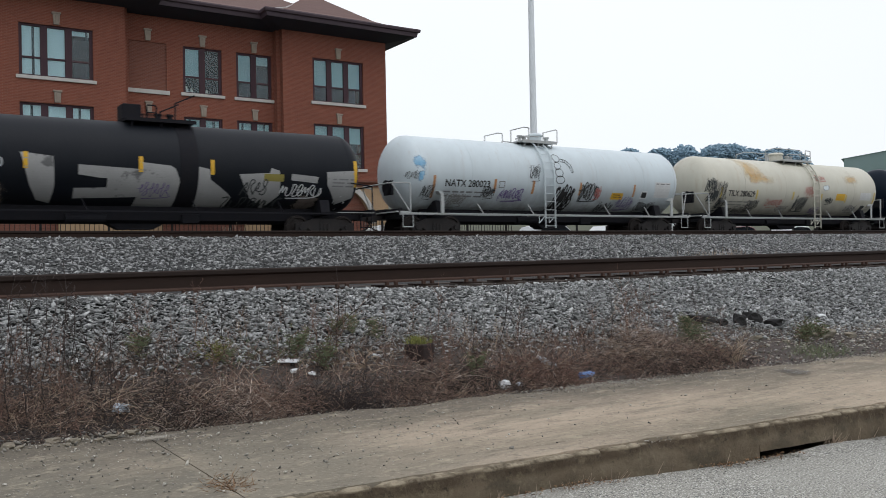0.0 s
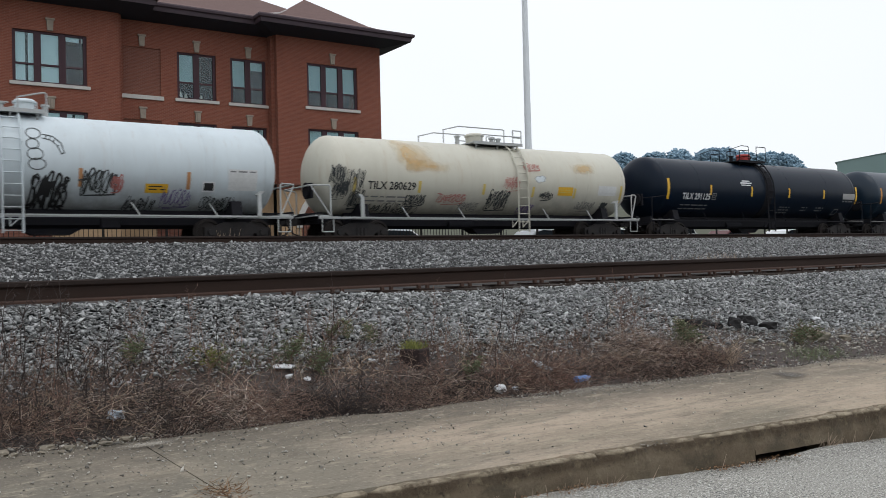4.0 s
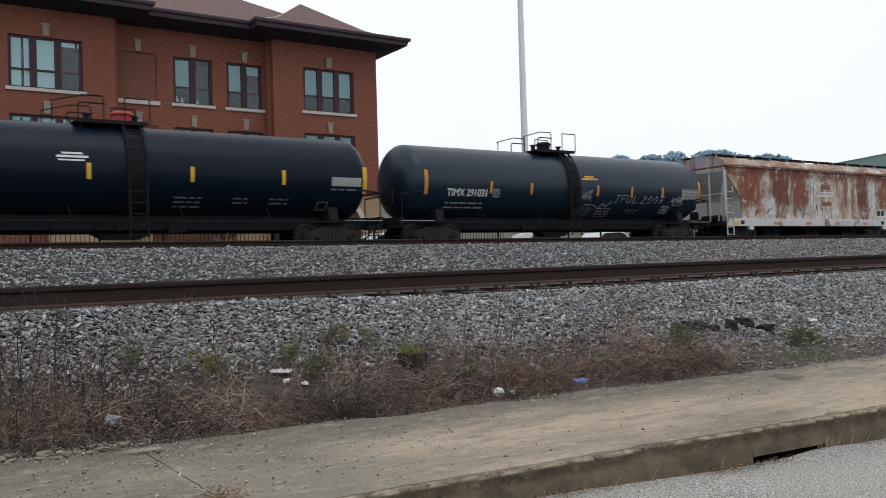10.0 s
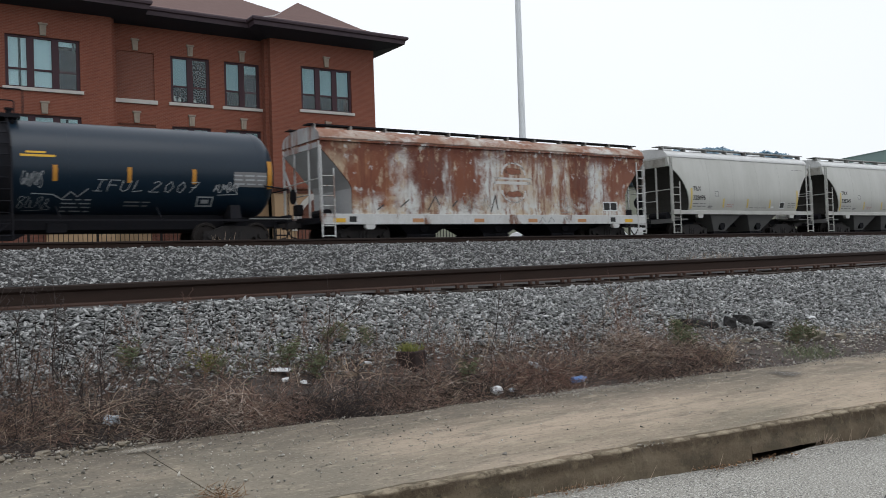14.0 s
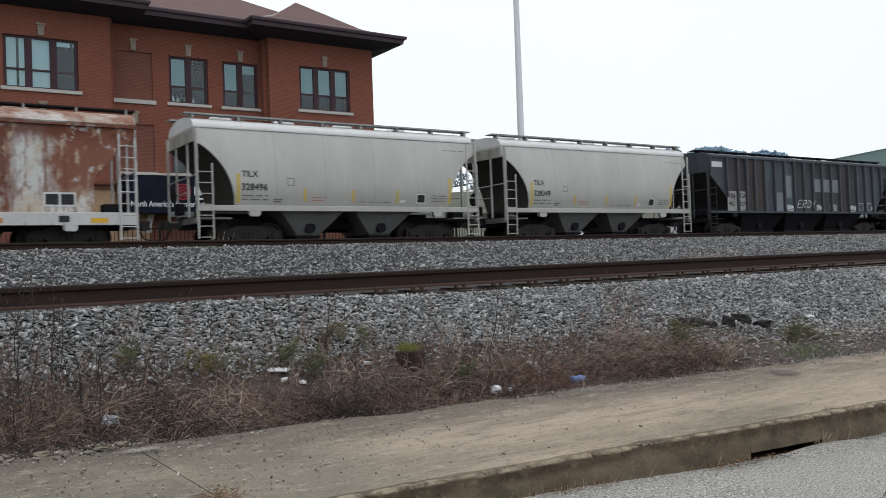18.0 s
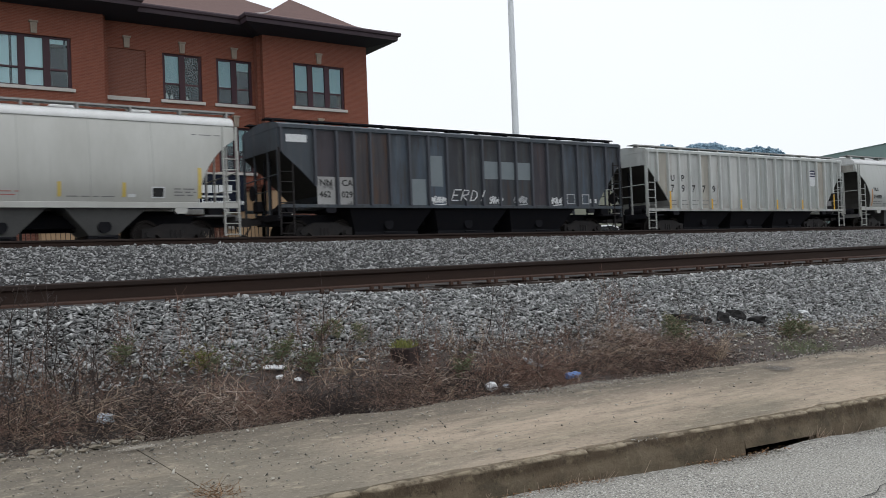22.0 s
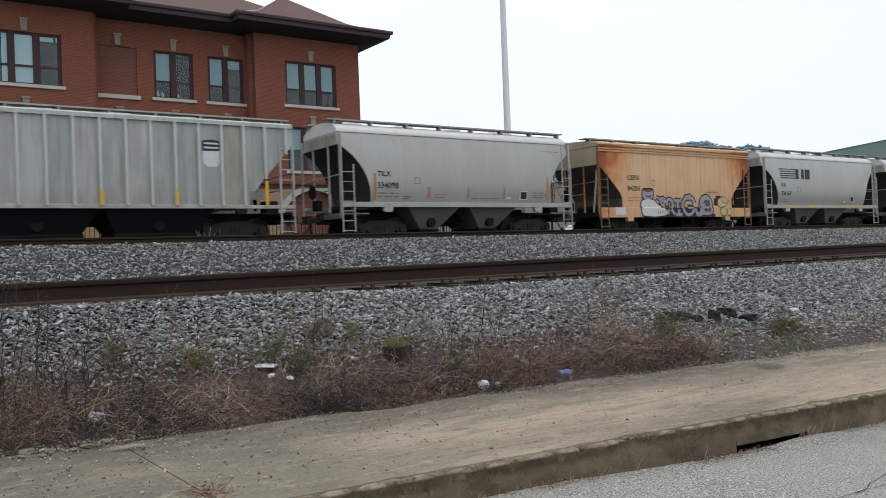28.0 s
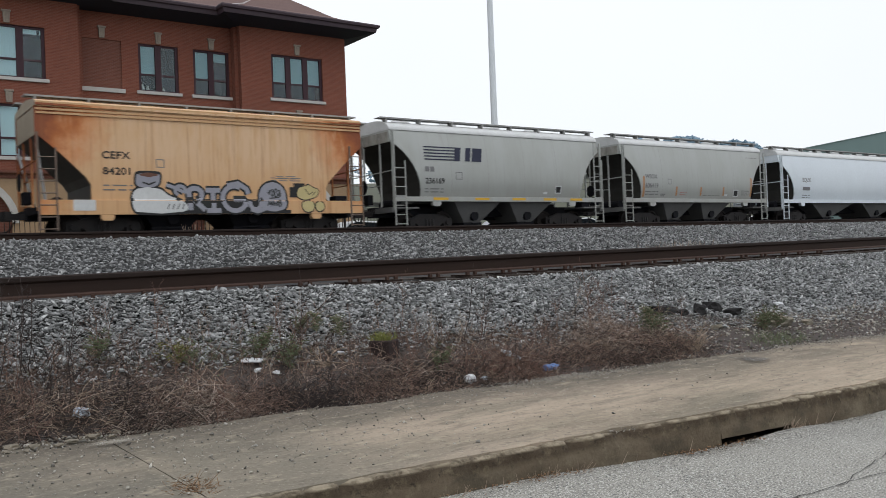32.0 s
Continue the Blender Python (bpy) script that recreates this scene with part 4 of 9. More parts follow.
RUSTY = layered("white_paint_gone_to_rust", RUST, [
    ((0.33, 0.165, 0.09), 0.8, 1.2, 0.46, 0.62, (1.5, 1, 0.3)),
    (DEEP, 0.8, 1.6, 0.5, 0.62, (1.8, 1, 0.16)),
    (PAINT_LEFT, 0.9, 0.9, 0.36, 0.52, (1, 1, 0.55), (1, 0, 0, -5.5, -4.9, 2.0)),
    (DEEP, 0.95, 0.9, 0.26, 0.44, (1.4, 1, 0.3), (1, 0, 0, -4.6, -4.1, 2.2)),
    (PAINT_LEFT, 0.8, 1.1, 0.46, 0.58, (1.4, 1, 0.4), (1, 0, 0, -3.0, -2.8, 0.8)),
    (RUST, 0.95, 1.1, 0.28, 0.44, (1.6, 1, 0.3), (1, 0, 0, -2.7, -2.4, 1.0)),
    (PAINT_LEFT, 0.95, 1.0, 0.26, 0.42, (1.2, 1, 0.5), (1, 0, 0, -1.3, -0.9, 1.4)),
    ((0.40, 0.29, 0.20), 0.85, 1.3, 0.36, 0.56, (1.2, 1, 0.5), (1, 0, 0, -0.6, -0.1, 1.0)),
    (RUST, 0.85, 1.5, 0.50, 0.60, (1.4, 1, 0.35), (1, 0, 0, -0.6, 0.0, 1.0)),
    (CREAM, 0.85, 1.2, 0.32, 0.54, (1.4, 1, 0.4), (1, 0, 0, 1.2, 1.7, 1.4)),
    (PAINT_LEFT, 0.8, 1.2, 0.44, 0.56, (1.2, 1, 0.5), (1, 0, 0, 1.4, 1.8, 1.0)),
    (RUST, 0.9, 1.4, 0.46, 0.56, (1.8, 1, 0.22), (1, 0, 0, 1.5, 1.9, 1.4)),
    (DEEP, 0.95, 1.0, 0.22, 0.40, (1.6, 1, 0.3), (1, 0, 0, 3.5, 3.9, 1.2)),
    (PAINT_LEFT, 0.9, 1.0, 0.30, 0.46, (1.2, 1, 0.5), (1, 0, 0, 4.6, 4.9, 1.2)),
    (RUST, 0.95, 0.9, 0.24, 0.42, (1.3, 1, 0.4), (1, 0, 0, 5.5, 6.0, 1.6)),
    (CREAM, 0.8, 1.6, 0.40, 0.56, (1, 1, 0.6), (-1, 0, 0.5, 8.4, 9.2, 1.6)),
    (CREAM, 0.8, 1.5, 0.42, 0.56, (0.8, 1, 0.9), (0, 0, -1, -2.0, -1.5, 1.0)),
    (PAINT_LEFT, 0.85, 1.3, 0.47, 0.57, (0.8, 1, 0.9), (0, 0, -1, -2.1, -1.5, 1.2)),
    (DEEP, 0.9, 1.2, 0.36, 0.52, (0.6, 1, 1.2), (0, 0, 1, 3.1, 3.6, 0.9)),
    (CREAM, 0.7, 2.4, 0.56, 0.64, (1.1, 1, 0.6)),
    ((0.56, 0.58, 0.57), 0.8, 3.2, 0.585, 0.65, (0.8, 1, 0.7)),
    ((0.17, 0.062, 0.038), 0.85, 2.8, 0.545, 0.63, (2.0, 1, 0.14)),
    ((0.20, 0.08, 0.045), 0.75, 6.0, 0.55, 0.64, (1.2, 1, 0.4))], 0.8, 0.25, 0.004, 24.0)
RUSTY_ROOF = layered("rusty_pale_roof_paint", (0.46, 0.42, 0.37), [
    ((0.24, 0.115, 0.072), 0.9, 0.7, 0.36, 0.52, (0.6, 1, 1)),
    ((0.57, 0.57, 0.55), 0.7, 1.4, 0.52, 0.62, (0.5, 1, 1)),
    ((0.19, 0.075, 0.045), 0.7, 2.6, 0.54, 0.64, (1, 1, 0.4))], 0.8, 0.25, 0.004, 24.0)
RUSTY_SILL = paint("flaking_pale_sill_paint", (0.60, 0.61, 0.60), 0.75, second=(0.36, 0.34, 0.31), scale=2, stain=(0.17, 0.085, 0.055), stain_scale=1.6, stain_share=0.3)
ORANGE = layered("sun_bleached_orange_paint", (0.61, 0.37, 0.19), [
    ((0.665, 0.455, 0.28), 0.9, 0.9, 0.30, 0.52, (1, 1, 0.4), (0, 0, 1, 1.6, 2.8, 1.0)),
    ((0.56, 0.32, 0.14), 0.5, 1.4, 0.49, 0.64, (1.4, 1, 0.22)),
    ((0.48, 0.23, 0.08), 0.5, 2.6, 0.54, 0.66, (2.4, 1, 0.10), (0, 0, 1, 1.6, 3.6, 1.5)),
    ((0.56, 0.17, 0.035), 0.95, 1.5, 0.22, 0.44, (1.5, 1, 0.4), (1, 0, 0.6, 5.3, 6.9, 2.0)),
    ((0.56, 0.17, 0.035), 0.95, 1.5, 0.22, 0.44, (1.5, 1, 0.4), (-1, 0, 0.6, 5.3, 6.9, 2.0)),
    ((0.22, 0.065, 0.03), 0.95, 1.5, 0.26, 0.48, (1.5, 1, 0.4), (1, 0, 0.6, 6.3, 7.4, 1.6)),
    ((0.22, 0.065, 0.03), 0.95, 1.5, 0.26, 0.48, (1.5, 1, 0.4), (-1, 0, 0.6, 6.3, 7.4, 1.6)),
    ((0.30, 0.12, 0.045), 0.4, 4.0, 0.53, 0.66, (2.2, 1, 0.08))], 0.62, 0.3, 0.002, 24.0)
ORANGE_ROOF = paint("bleached_orange_roof_paint", (0.61, 0.385, 0.20), 0.6, second=(0.52, 0.27, 0.11), scale=1.2)
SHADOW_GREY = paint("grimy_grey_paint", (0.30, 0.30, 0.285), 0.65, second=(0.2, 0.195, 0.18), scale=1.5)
CHUTE_GREY = paint("dusty_dark_grey_paint", (0.17, 0.17, 0.165), 0.7, second=(0.10, 0.098, 0.094), scale=1.5)
SLOPE_GREY = paint("weathered_pale_grey_paint", (0.56, 0.575, 0.58), 0.7, second=(0.45, 0.43, 0.41), scale=1.2)
# Dark slope colour paints in the shadow of the cut-away car ends.
SHADE_SLOPE = material("shade_dark_slope_sheet", (0.060, 0.058, 0.052), 0.8, second=(0.03, 0.028, 0.026), scale=2.5, spec=0.2)
YELLOW = material("reflective_yellow", (0.72, 0.42, 0.03), 0.5, second=(0.6, 0.33, 0.03), scale=3)
DULL_YELLOW = material("faded_yellow", (0.62, 0.47, 0.13), 0.6, second=(0.5, 0.38, 0.12), scale=3)
BLACK_INK = material("black_lettering", (0.02, 0.02, 0.02), 0.7)
WHITE_INK = material("white_lettering", (0.70, 0.72, 0.72), 0.7, second=(0.5, 0.52, 0.52), scale=8)
GREY_INK = material("faded_lettering", (0.20, 0.20, 0.20), 0.7)
RED_PAINT = material("red_housing_paint", (0.38, 0.032, 0.028), 0.6, second=(0.29, 0.028, 0.024), scale=4)

TC = 2.62       # height of a tank's axis over the rail
TR = 1.52       # its radius


def round_side(x, z, lift=0.006):
    return -math.sqrt(max(0.02, (TR + lift) ** 2 - (z - TC) ** 2))


def head_side(left, head=0.78):
    """The rounded head at the fore end of a tank whose tip lies at -left."""
    def side(x, z, lift=0.006):
        u = max(0.0, min(1.0, (head - left - x) / head))
        return -math.sqrt(max(0.01, (TR * math.sqrt(max(0.02, 1 - u * u))) ** 2 - (z - TC) ** 2)) - lift
    return side


def flat_side(x, z, lift=0.006):
    return -1.6 - lift


def barrel_half(z):
    """Half the width of a smooth hopper's bowed body at a height."""
    return 1.60 - (0.30 if z > 2.3 else 0.75) * ((z - 2.3) / 1.9) ** 2


def barrel_side(x, z, lift=0.006):
    return -barrel_half(z) - lift


def barrel_shell(levels):
    """Rings of (height, half length, half width), lofted."""
    s = Shape()
    for z, x, y in levels:
        s.v += [(-x, -y, z), (x, -y, z), (x, y, z), (-x, y, z)]
    for k in range(len(levels) - 1):
        s.f += [(4 * k + i, 4 * k + (i + 1) % 4, 4 * k + 4 + (i + 1) % 4, 4 * k + 4 + i) for i in range(4)]
    s.f += [(3, 2, 1, 0), tuple(4 * len(levels) - 4 + i for i in range(4))]
    return s


def decal(name, polys, mat, parent, side, label="", lift=0.006):
    """Paint on a car's side: flat figures in (along, height), laid on its surface."""
    s, seen = Shape(), {}
    for poly in polys:
        face = []
        for x, z in poly:
            key = (round(x, 4), round(z, 4))
            if key not in seen:
                seen[key] = len(s.v)
                s.v.append((x, side(x, z, lift), z))
            if seen[key] not in face:
                face.append(seen[key])
        if len(face) > 2:
            s.f.append(tuple(face))
    return part(name, s, mat, parent, label)


def rect(x, z, w, h, rows=1):
    return [[(x, z + h * i / rows), (x + w, z + h * i / rows), (x + w, z + h * (i + 1) / rows), (x, z + h * (i + 1) / rows)] for i in range(rows)]


def stroke(points, w):
    """A line of even width, mitred at its bends, in short pieces that follow a curved side."""
    pts = [points[0]]
    for (a, b), (c, d) in zip(points, points[1:]):
        n = max(1, math.ceil(abs(d - b) / 0.12))
        pts += [(lerp(a, c, i / n), lerp(b, d, i / n)) for i in range(1, n + 1)]
    edge = []
    for i, (x, z) in enumerate(pts):
        (a, b), (c, d) = pts[max(0, i - 1)], pts[min(len(pts) - 1, i + 1)]
        k = math.hypot(c - a, d - b)
        nx, nz = (-(d - b) / k * w / 2, (c - a) / k * w / 2) if k > 1e-6 else (w / 2, 0)
        edge.append(((x + nx, z + nz), (x - nx, z - nz)))
    return [[p[0], p[1], q[1], q[0]] for p, q in zip(edge, edge[1:])]


SIGNS = (((0, 0), (0.1, 1), (0.9, 0.85), (0.2, 0.5), (1, 0)), ((0, 0.9), (0.8, 1), (0.1, 0.1), (1, 0)), ((0, 0), (0.5, 1), (0.7, 0.4), (0.15, 0.4), (1, 0.1)), ((0.1, 1), (0.1, 0), (0.9, 0.1), (0.9, 0.95)),
         ((0.9, 0.9), (0.2, 0.95), (0.05, 0.4), (0.5, 0), (0.95, 0.35), (0.6, 0.6)), ((0, 0.2), (0.3, 1), (0.45, 0.1), (0.75, 0.95), (1, 0.05)), ((0, 0.5), (0.9, 0.55), (0.5, 1), (0.45, 0)), ((0.9, 0.85), (0.3, 1), (0.15, 0.65), (0.85, 0.4), (0.7, 0.02), (0, 0.1)))


def scrawl(seed, x, z, w, h, strokes=7, thick=0.05):
    """An unreadable sprayed tag: angular signs run together in one line."""
    rnd = random.Random(seed)
    n = max(3, round(strokes * 0.75))
    pts = []
    for k in range(n):
        grow_ = rnd.uniform(0.75, 1.15)
        for a, b in rnd.choice(SIGNS):
            px = x + w * (k + a * 1.15 + rnd.uniform(-0.06, 0.06)) / n
            pz = z + h * min(1.1, max(-0.1, (b - 0.5) * grow_ + 0.5 + rnd.uniform(-0.05, 0.05)))
            pts.append((px + 0.15 * (pz - z), pz))
    if rnd.random() < 0.6:
        pts += [(x + w * 1.08, z - 0.02), (x + w * 0.2, z - 0.06)]
    for _ in range(2):
        pts = [pts[0]] + [q for a, b in zip(pts, pts[1:]) for q in ((lerp(a[0], b[0], 0.25), lerp(a[1], b[1], 0.25)), (lerp(a[0], b[0], 0.75), lerp(a[1], b[1], 0.75)))] + [pts[-1]]
    return stroke(pts, thick * 0.85)


HAND = {"E": (((1, 1), (0, 1), (0, 0), (1, 0)), ((0, 0.5), (0.7, 0.5))), "R": (((0, 0), (0, 1), (0.8, 0.95), (0.8, 0.55), (0, 0.5), (0.9, 0)),), "D": (((0.1, 0), (0, 1), (0.7, 0.8), (0.9, 0.4), (0.6, 0.05), (0, 0)),), "!": (((0.5, 1), (0.4, 0.35)), ((0.36, 0.1), (0.34, 0.0))),
        "I": (((0, 1), (1, 1)), ((0.5, 1), (0.4, 0)), ((0, 0), (0.9, 0))), "F": (((1, 1), (0, 1), (0.05, 0)), ((0, 0.55), (0.8, 0.55))), "U": (((0, 1), (0, 0.2), (0.4, 0), (0.8, 0.2), (0.85, 1)),), "L": (((0.1, 1), (0, 0), (1, 0.1)),), ".": (((0.4, 0.05), (0.6, 0.0)),),
        "2": (((0, 0.8), (0.4, 1), (0.8, 0.8), (0, 0), (0.9, 0)),), "0": (((0.5, 1), (0.1, 0.6), (0.2, 0.1), (0.6, 0), (0.9, 0.5), (0.5, 1)),), "7": (((0, 0.95), (0.95, 1), (0.3, 0)), ((0.2, 0.5), (0.8, 0.5)))}


def handwriting(words, x, z, w, h, slant, thick):
    """Words sprayed by hand, as strokes."""
    out = []
    for ch in words:
        for line in HAND[ch]:
            out += stroke([(x + w * (a + slant * b), z + h * b) for a, b in line], thick)
        x += w * (0.6 if ch in ".!" else 1.35)
    return out


def lettering(name, words, x, z, height, mat, parent, side, squeeze=1.0, bold=0.07):
    """Words set in the built-in font, laid on a car's side; x, z: the left end of the base line."""
    cu = bpy.data.curves.new(name, "FONT")
    cu.body, cu.size, cu.resolution_u = words, height / 0.70, 3
    tmp = bpy.data.objects.new(name, cu)
    me = bpy.data.meshes.new_from_object(tmp)
    bpy.data.objects.remove(tmp)
    s = Shape()
    for k, (dx, dz) in enumerate(((-0.5, 0), (0.5, 0), (0, -0.5), (0, 0.5))):
        pts = []
        for v in me.vertices:
            px, pz = x + v.co.x * squeeze + dx * bold * height, z + v.co.y + dz * bold * height
            pts.append((px, side(px, pz) - 0.0012 * k, pz))
        s.add(pts, [tuple(f.vertices) for f in me.polygons])
    bpy.data.meshes.remove(me)
    me = s.data(name, mat)
    ob = new(name, me)
    ob.parent = parent
    return ob


def car(name, xc, label, group):
    return root(name, pose(xc, Y_C, RAIL_C), label, "freight car", group)


CARS, WHEELSETS = [], []


def truck_mesh():
    """Two cast side frames, a bolster and spring groups."""
    s = Shape()
    for sgn in (-1, 1):
        y0, y1 = sgn * 1.02 - 0.07, sgn * 1.02 + 0.07
        s.prism([(-1.12, 0.33), (-1.12, 0.62), (-0.8, 0.66), (-0.42, 0.80), (0.42, 0.80), (0.8, 0.66), (1.12, 0.62), (1.12, 0.33), (0.72, 0.33), (0.66, 0.45), (0.46, 0.28), (0.3, 0.2), (-0.3, 0.2), (-0.46, 0.28), (-0.66, 0.45), (-0.72, 0.33)], "y", y0, y1)
        for x in (-0.9, 0.9):
            s.rod((x, sgn * 1.09, 0.457), (x, sgn * 1.17, 0.457), 0.11, 12)
        for x in (-0.15, 0, 0.15):
            s.rod((x, sgn * 1.06, 0.28), (x, sgn * 1.06, 0.6), 0.07, 8)
    s.box(-0.19, 0.19, -1.1, 1.1, 0.52, 0.76)
    s.rod((0, 0, 0.7), (0, 0, 0.95), 0.3, 16)
    return s.data("truck", TRUCK)


def wheelset_mesh():
    s = Shape()
    s.rod((0, -1.05, 0), (0, 1.05, 0), 0.08, 12)
    for sgn in (-1, 1):
        a = sgn * 0.70
        s.lathe([(a - 0.07 * sgn, 0.485), (a - 0.045 * sgn, 0.487), (a - 0.04 * sgn, 0.457), (a + 0.07 * sgn, 0.45), (a + 0.07 * sgn, 0.38), (a + 0.02 * sgn, 0.36), (a + 0.02 * sgn, 0.16), (a + 0.09 * sgn, 0.14), (a + 0.09 * sgn, 0.05)], (0, 0, 0), 28, "y")
    for k in range(4):
        c, d = math.cos(k * math.pi / 2 + 0.4) * 0.27, math.sin(k * math.pi / 2 + 0.4) * 0.27
        s.rod((c, -0.735, d), (c, -0.715, d), 0.03, 6)
    return s.data("wheelset", WHEEL, smooth=True)


TRUCK_ME, WHEEL_ME = truck_mesh(), wheelset_mesh()


def coupler_mesh():
    s = Shape().box(-0.1, 0.55, -0.09, 0.09, 0.77, 0.95)
    s.prism([(0.5, -0.16), (0.78, -0.17), (0.83, 0.0), (0.72, 0.02), (0.72, 0.17), (0.5, 0.16)], "z", 0.72, 1.02)
    s.pipe([(0.35, -0.25, 0.75), (0.55, -0.3, 0.42), (0.8, -0.22, 0.36)], 0.03)
    return s.data("coupler", TRUCK)


COUPLER_ME = coupler_mesh()


def running_gear(c, half, inset, ahead=None):
    """Trucks with their wheelsets, and a coupler at each end of the car; ahead: the far end, where it differs."""
    for sgn, half in ((-1, half), (1, ahead or half)):
        t = new("truck", TRUCK_ME)
        t.parent, t.matrix_basis = c, pose(sgn * (half - inset), 0, 0)
        for x in (-0.9, 0.9):
            w = new("wheelset", WHEEL_ME)
            w.parent = t
            w.location = (x, 0, 0.457)
            WHEELSETS.append(w)
        k = new("coupler", COUPLER_ME)
        k.parent, k.matrix_basis = c, pose(sgn * half, 0, 0, 0, 0, 0 if sgn > 0 else 180)


def ladder(name, x, y, z0, z1, w, parent, mat, step=0.36, r=0.022, z_short=None):
    s = Shape()
    s.rod((x, y, z0), (x, y, z1), r + 0.012, 6)
    s.rod((x + w, y, z0), (x + w, y, z_short or z1), r + 0.008, 6)
    z = z0 + 0.05
    while z < (z_short or z1) - 0.05:
        s.rod((x, y, z), (x + w, y, z), r * 0.8, 6)
        z += step
    return part(name, s, mat, parent)


def tank_car(xc, ends, label, shell, metal, pale, dome):
    """ends: how far the tank's two heads lie from the car's middle; pale: side rails and end frames of the pale cars; dome: the fittings on top."""
    c = car("tank_car", xc, label, "tank cars of the train")
    n, head = 12, 0.78
    left, right = ends
    turn = [math.pi / 2 * i / n for i in range(n + 1)]
    rings = [(-left + head * (1 - math.cos(q)), max(0.02, TR * math.sin(q))) for q in turn]
    rings += [(lerp(-left + head, right - head, k / 9), TR) for k in range(1, 9)]
    rings += [(right - head * (1 - math.cos(q)), max(0.02, TR * math.sin(q))) for q in reversed(turn)]
    tank = part("tank", Shape().lathe(rings, (0, 0, TC), 64), shell, c, "rounded steel tank", smooth=True)
    for k in (-0.9, -0.62, -0.2, 0.22, 0.62, 0.9):
        x = k * (left if k < 0 else right)
        seams = Shape().lathe([(x - 0.03, TR - 0.02), (x - 0.025, TR + 0.004), (x + 0.025, TR + 0.004), (x + 0.03, TR - 0.02)], (0, 0, TC), 64)
        part("weld_seam", seams, shell, tank, smooth=True)
    for sgn, e in ((-1, left), (1, right)):
        x = sgn * (e - 1.7)
        frame = Shape().box(min(sgn * (e - 3.6), sgn * (e + 0.25)), max(sgn * (e - 3.6), sgn * (e + 0.25)), -0.35, 0.35, 0.80, 1.18)
        part("saddle", Shape().prism([(-1.3, 0.92), (1.3, 0.92), (1.32, 1.05), (1.2, 1.5), (-1.2, 1.5), (-1.32, 1.05)], "x", x - 0.18, x + 0.18), UNDER, c)
        frame.box(sgn * (e + 0.2) - 0.08, sgn * (e + 0.2) + 0.08, -1.45, 1.45, 0.9, 1.15)
        part("stub_sill", frame, UNDER, c)
    belly = Shape().prism([(-0.55, 1.2), (-0.5, 0.72), (-0.3, 0.62), (0.3, 0.62), (0.5, 0.72), (0.55, 1.2)], "x", -left + 1.2, right - 1.2)
    part("belly_sill", belly, UNDER, c)
    part("outlet_valve", Shape().prism([(-0.9, 0.62), (0.9, 0.62), (0.55, 0.42), (-0.55, 0.42)], "y", -0.3, 0.3), UNDER, c)
    if pale:
        for y in (-1.46, 1.46):
            s = Shape().box(-left - 0.25, right + 0.25, y - 0.05, y + 0.05, 0.95, 1.0)
            s.box(-left - 0.25, right + 0.25, y - 0.012, y + 0.012, 0.91, 0.95)
            for x in (-4.6, -2.0, 2.4, 4.9):
                s.pipe([(x, y, 0.98), (x - 0.25, y * 0.93, 1.4)], 0.024)
            part("side_rail", s, metal, c, "long side rail under the tank")
        for sgn, e in ((-1, left), (1, right)):
            x, o = sgn * (6.62 if sgn < 0 else 6.35), sgn * (e - 0.22)
            for y in (-1.5, 1.5):
                k = Shape().box(x - 0.07, x + 0.07, y - 0.03, y + 0.03, 0.98, 1.72)
                k.prism([(x - 0.07, 1.72), (x + 0.07, 1.72), (x + 0.07 + sgn * 0.12, 1.84), (x - 0.07 + sgn * 0.12, 1.84)], "y", y - 0.03, y + 0.25 * (1 if y < 0 else -1))
                part("jacking_post", k, metal, c, "flat upright post beside the tank")
                h = Shape().pipe([(o, y, 0.98), (o, y, 2.05), (o + sgn * 0.06, y, 2.13), (o + sgn * 0.65, y * 0.75, 2.14)], 0.03)
                h.pipe([(o, y, 1.0), (o + sgn * 0.62, y * 0.8, 2.1)], 0.026)
                h.pipe([(o + sgn * 0.35, y, 0.98), (o + sgn * 0.35, y, 0.45), (o - sgn * 0.1, y, 0.45), (o - sgn * 0.1, y, 0.98)], 0.02)
                part("end_handrail", h, metal, c)
            part("cross_rail", Shape().pipe([(o + sgn * 0.65, -1.125, 2.14), (o + sgn * 0.65, 1.125, 2.14)], 0.03), metal, c)
            part("end_platform", Shape().box(min(o, o + sgn * 0.6), max(o, o + sgn * 0.6), -1.45, 1.45, 1.01, 1.06), metal, c, "grated step across the car's end")
    else:
        for y in (-1.42, 1.42):
            s = Shape().box(-left - 0.2, right + 0.2, y - 0.03, y + 0.03, 0.95, 1.0)
            for k in (-4.7, -1.7, 1.7, 4.7):
                s.pipe([(k, y, 0.98), (k - 0.15, y * 0.92, 1.4)], 0.02)
            part("side_rail", s, UNDER, c, "thin side rail under the tank")
        for sgn, e in ((-1, left), (1, right)):
            h = Shape()
            h.pipe([(sgn * (e + 0.15), -1.45, 1.0), (sgn * (e + 0.15), -1.45, 2.05), (sgn * (e - 0.75), -1.5, 2.15)], 0.024)
            h.pipe([(sgn * (e + 0.15), -1.45, 2.05), (sgn * (e + 0.15), 1.45, 2.05), (sgn * (e + 0.15), 1.45, 1.0)], 0.024)
            h.pipe([(sgn * (e + 0.1), -1.45, 1.0), (sgn * (e + 0.1), -1.45, 0.45), (sgn * (e - 0.35), -1.45, 0.45), (sgn * (e - 0.35), -1.45, 1.0)], 0.022)
            part("end_handrail", h, UNDER, c)
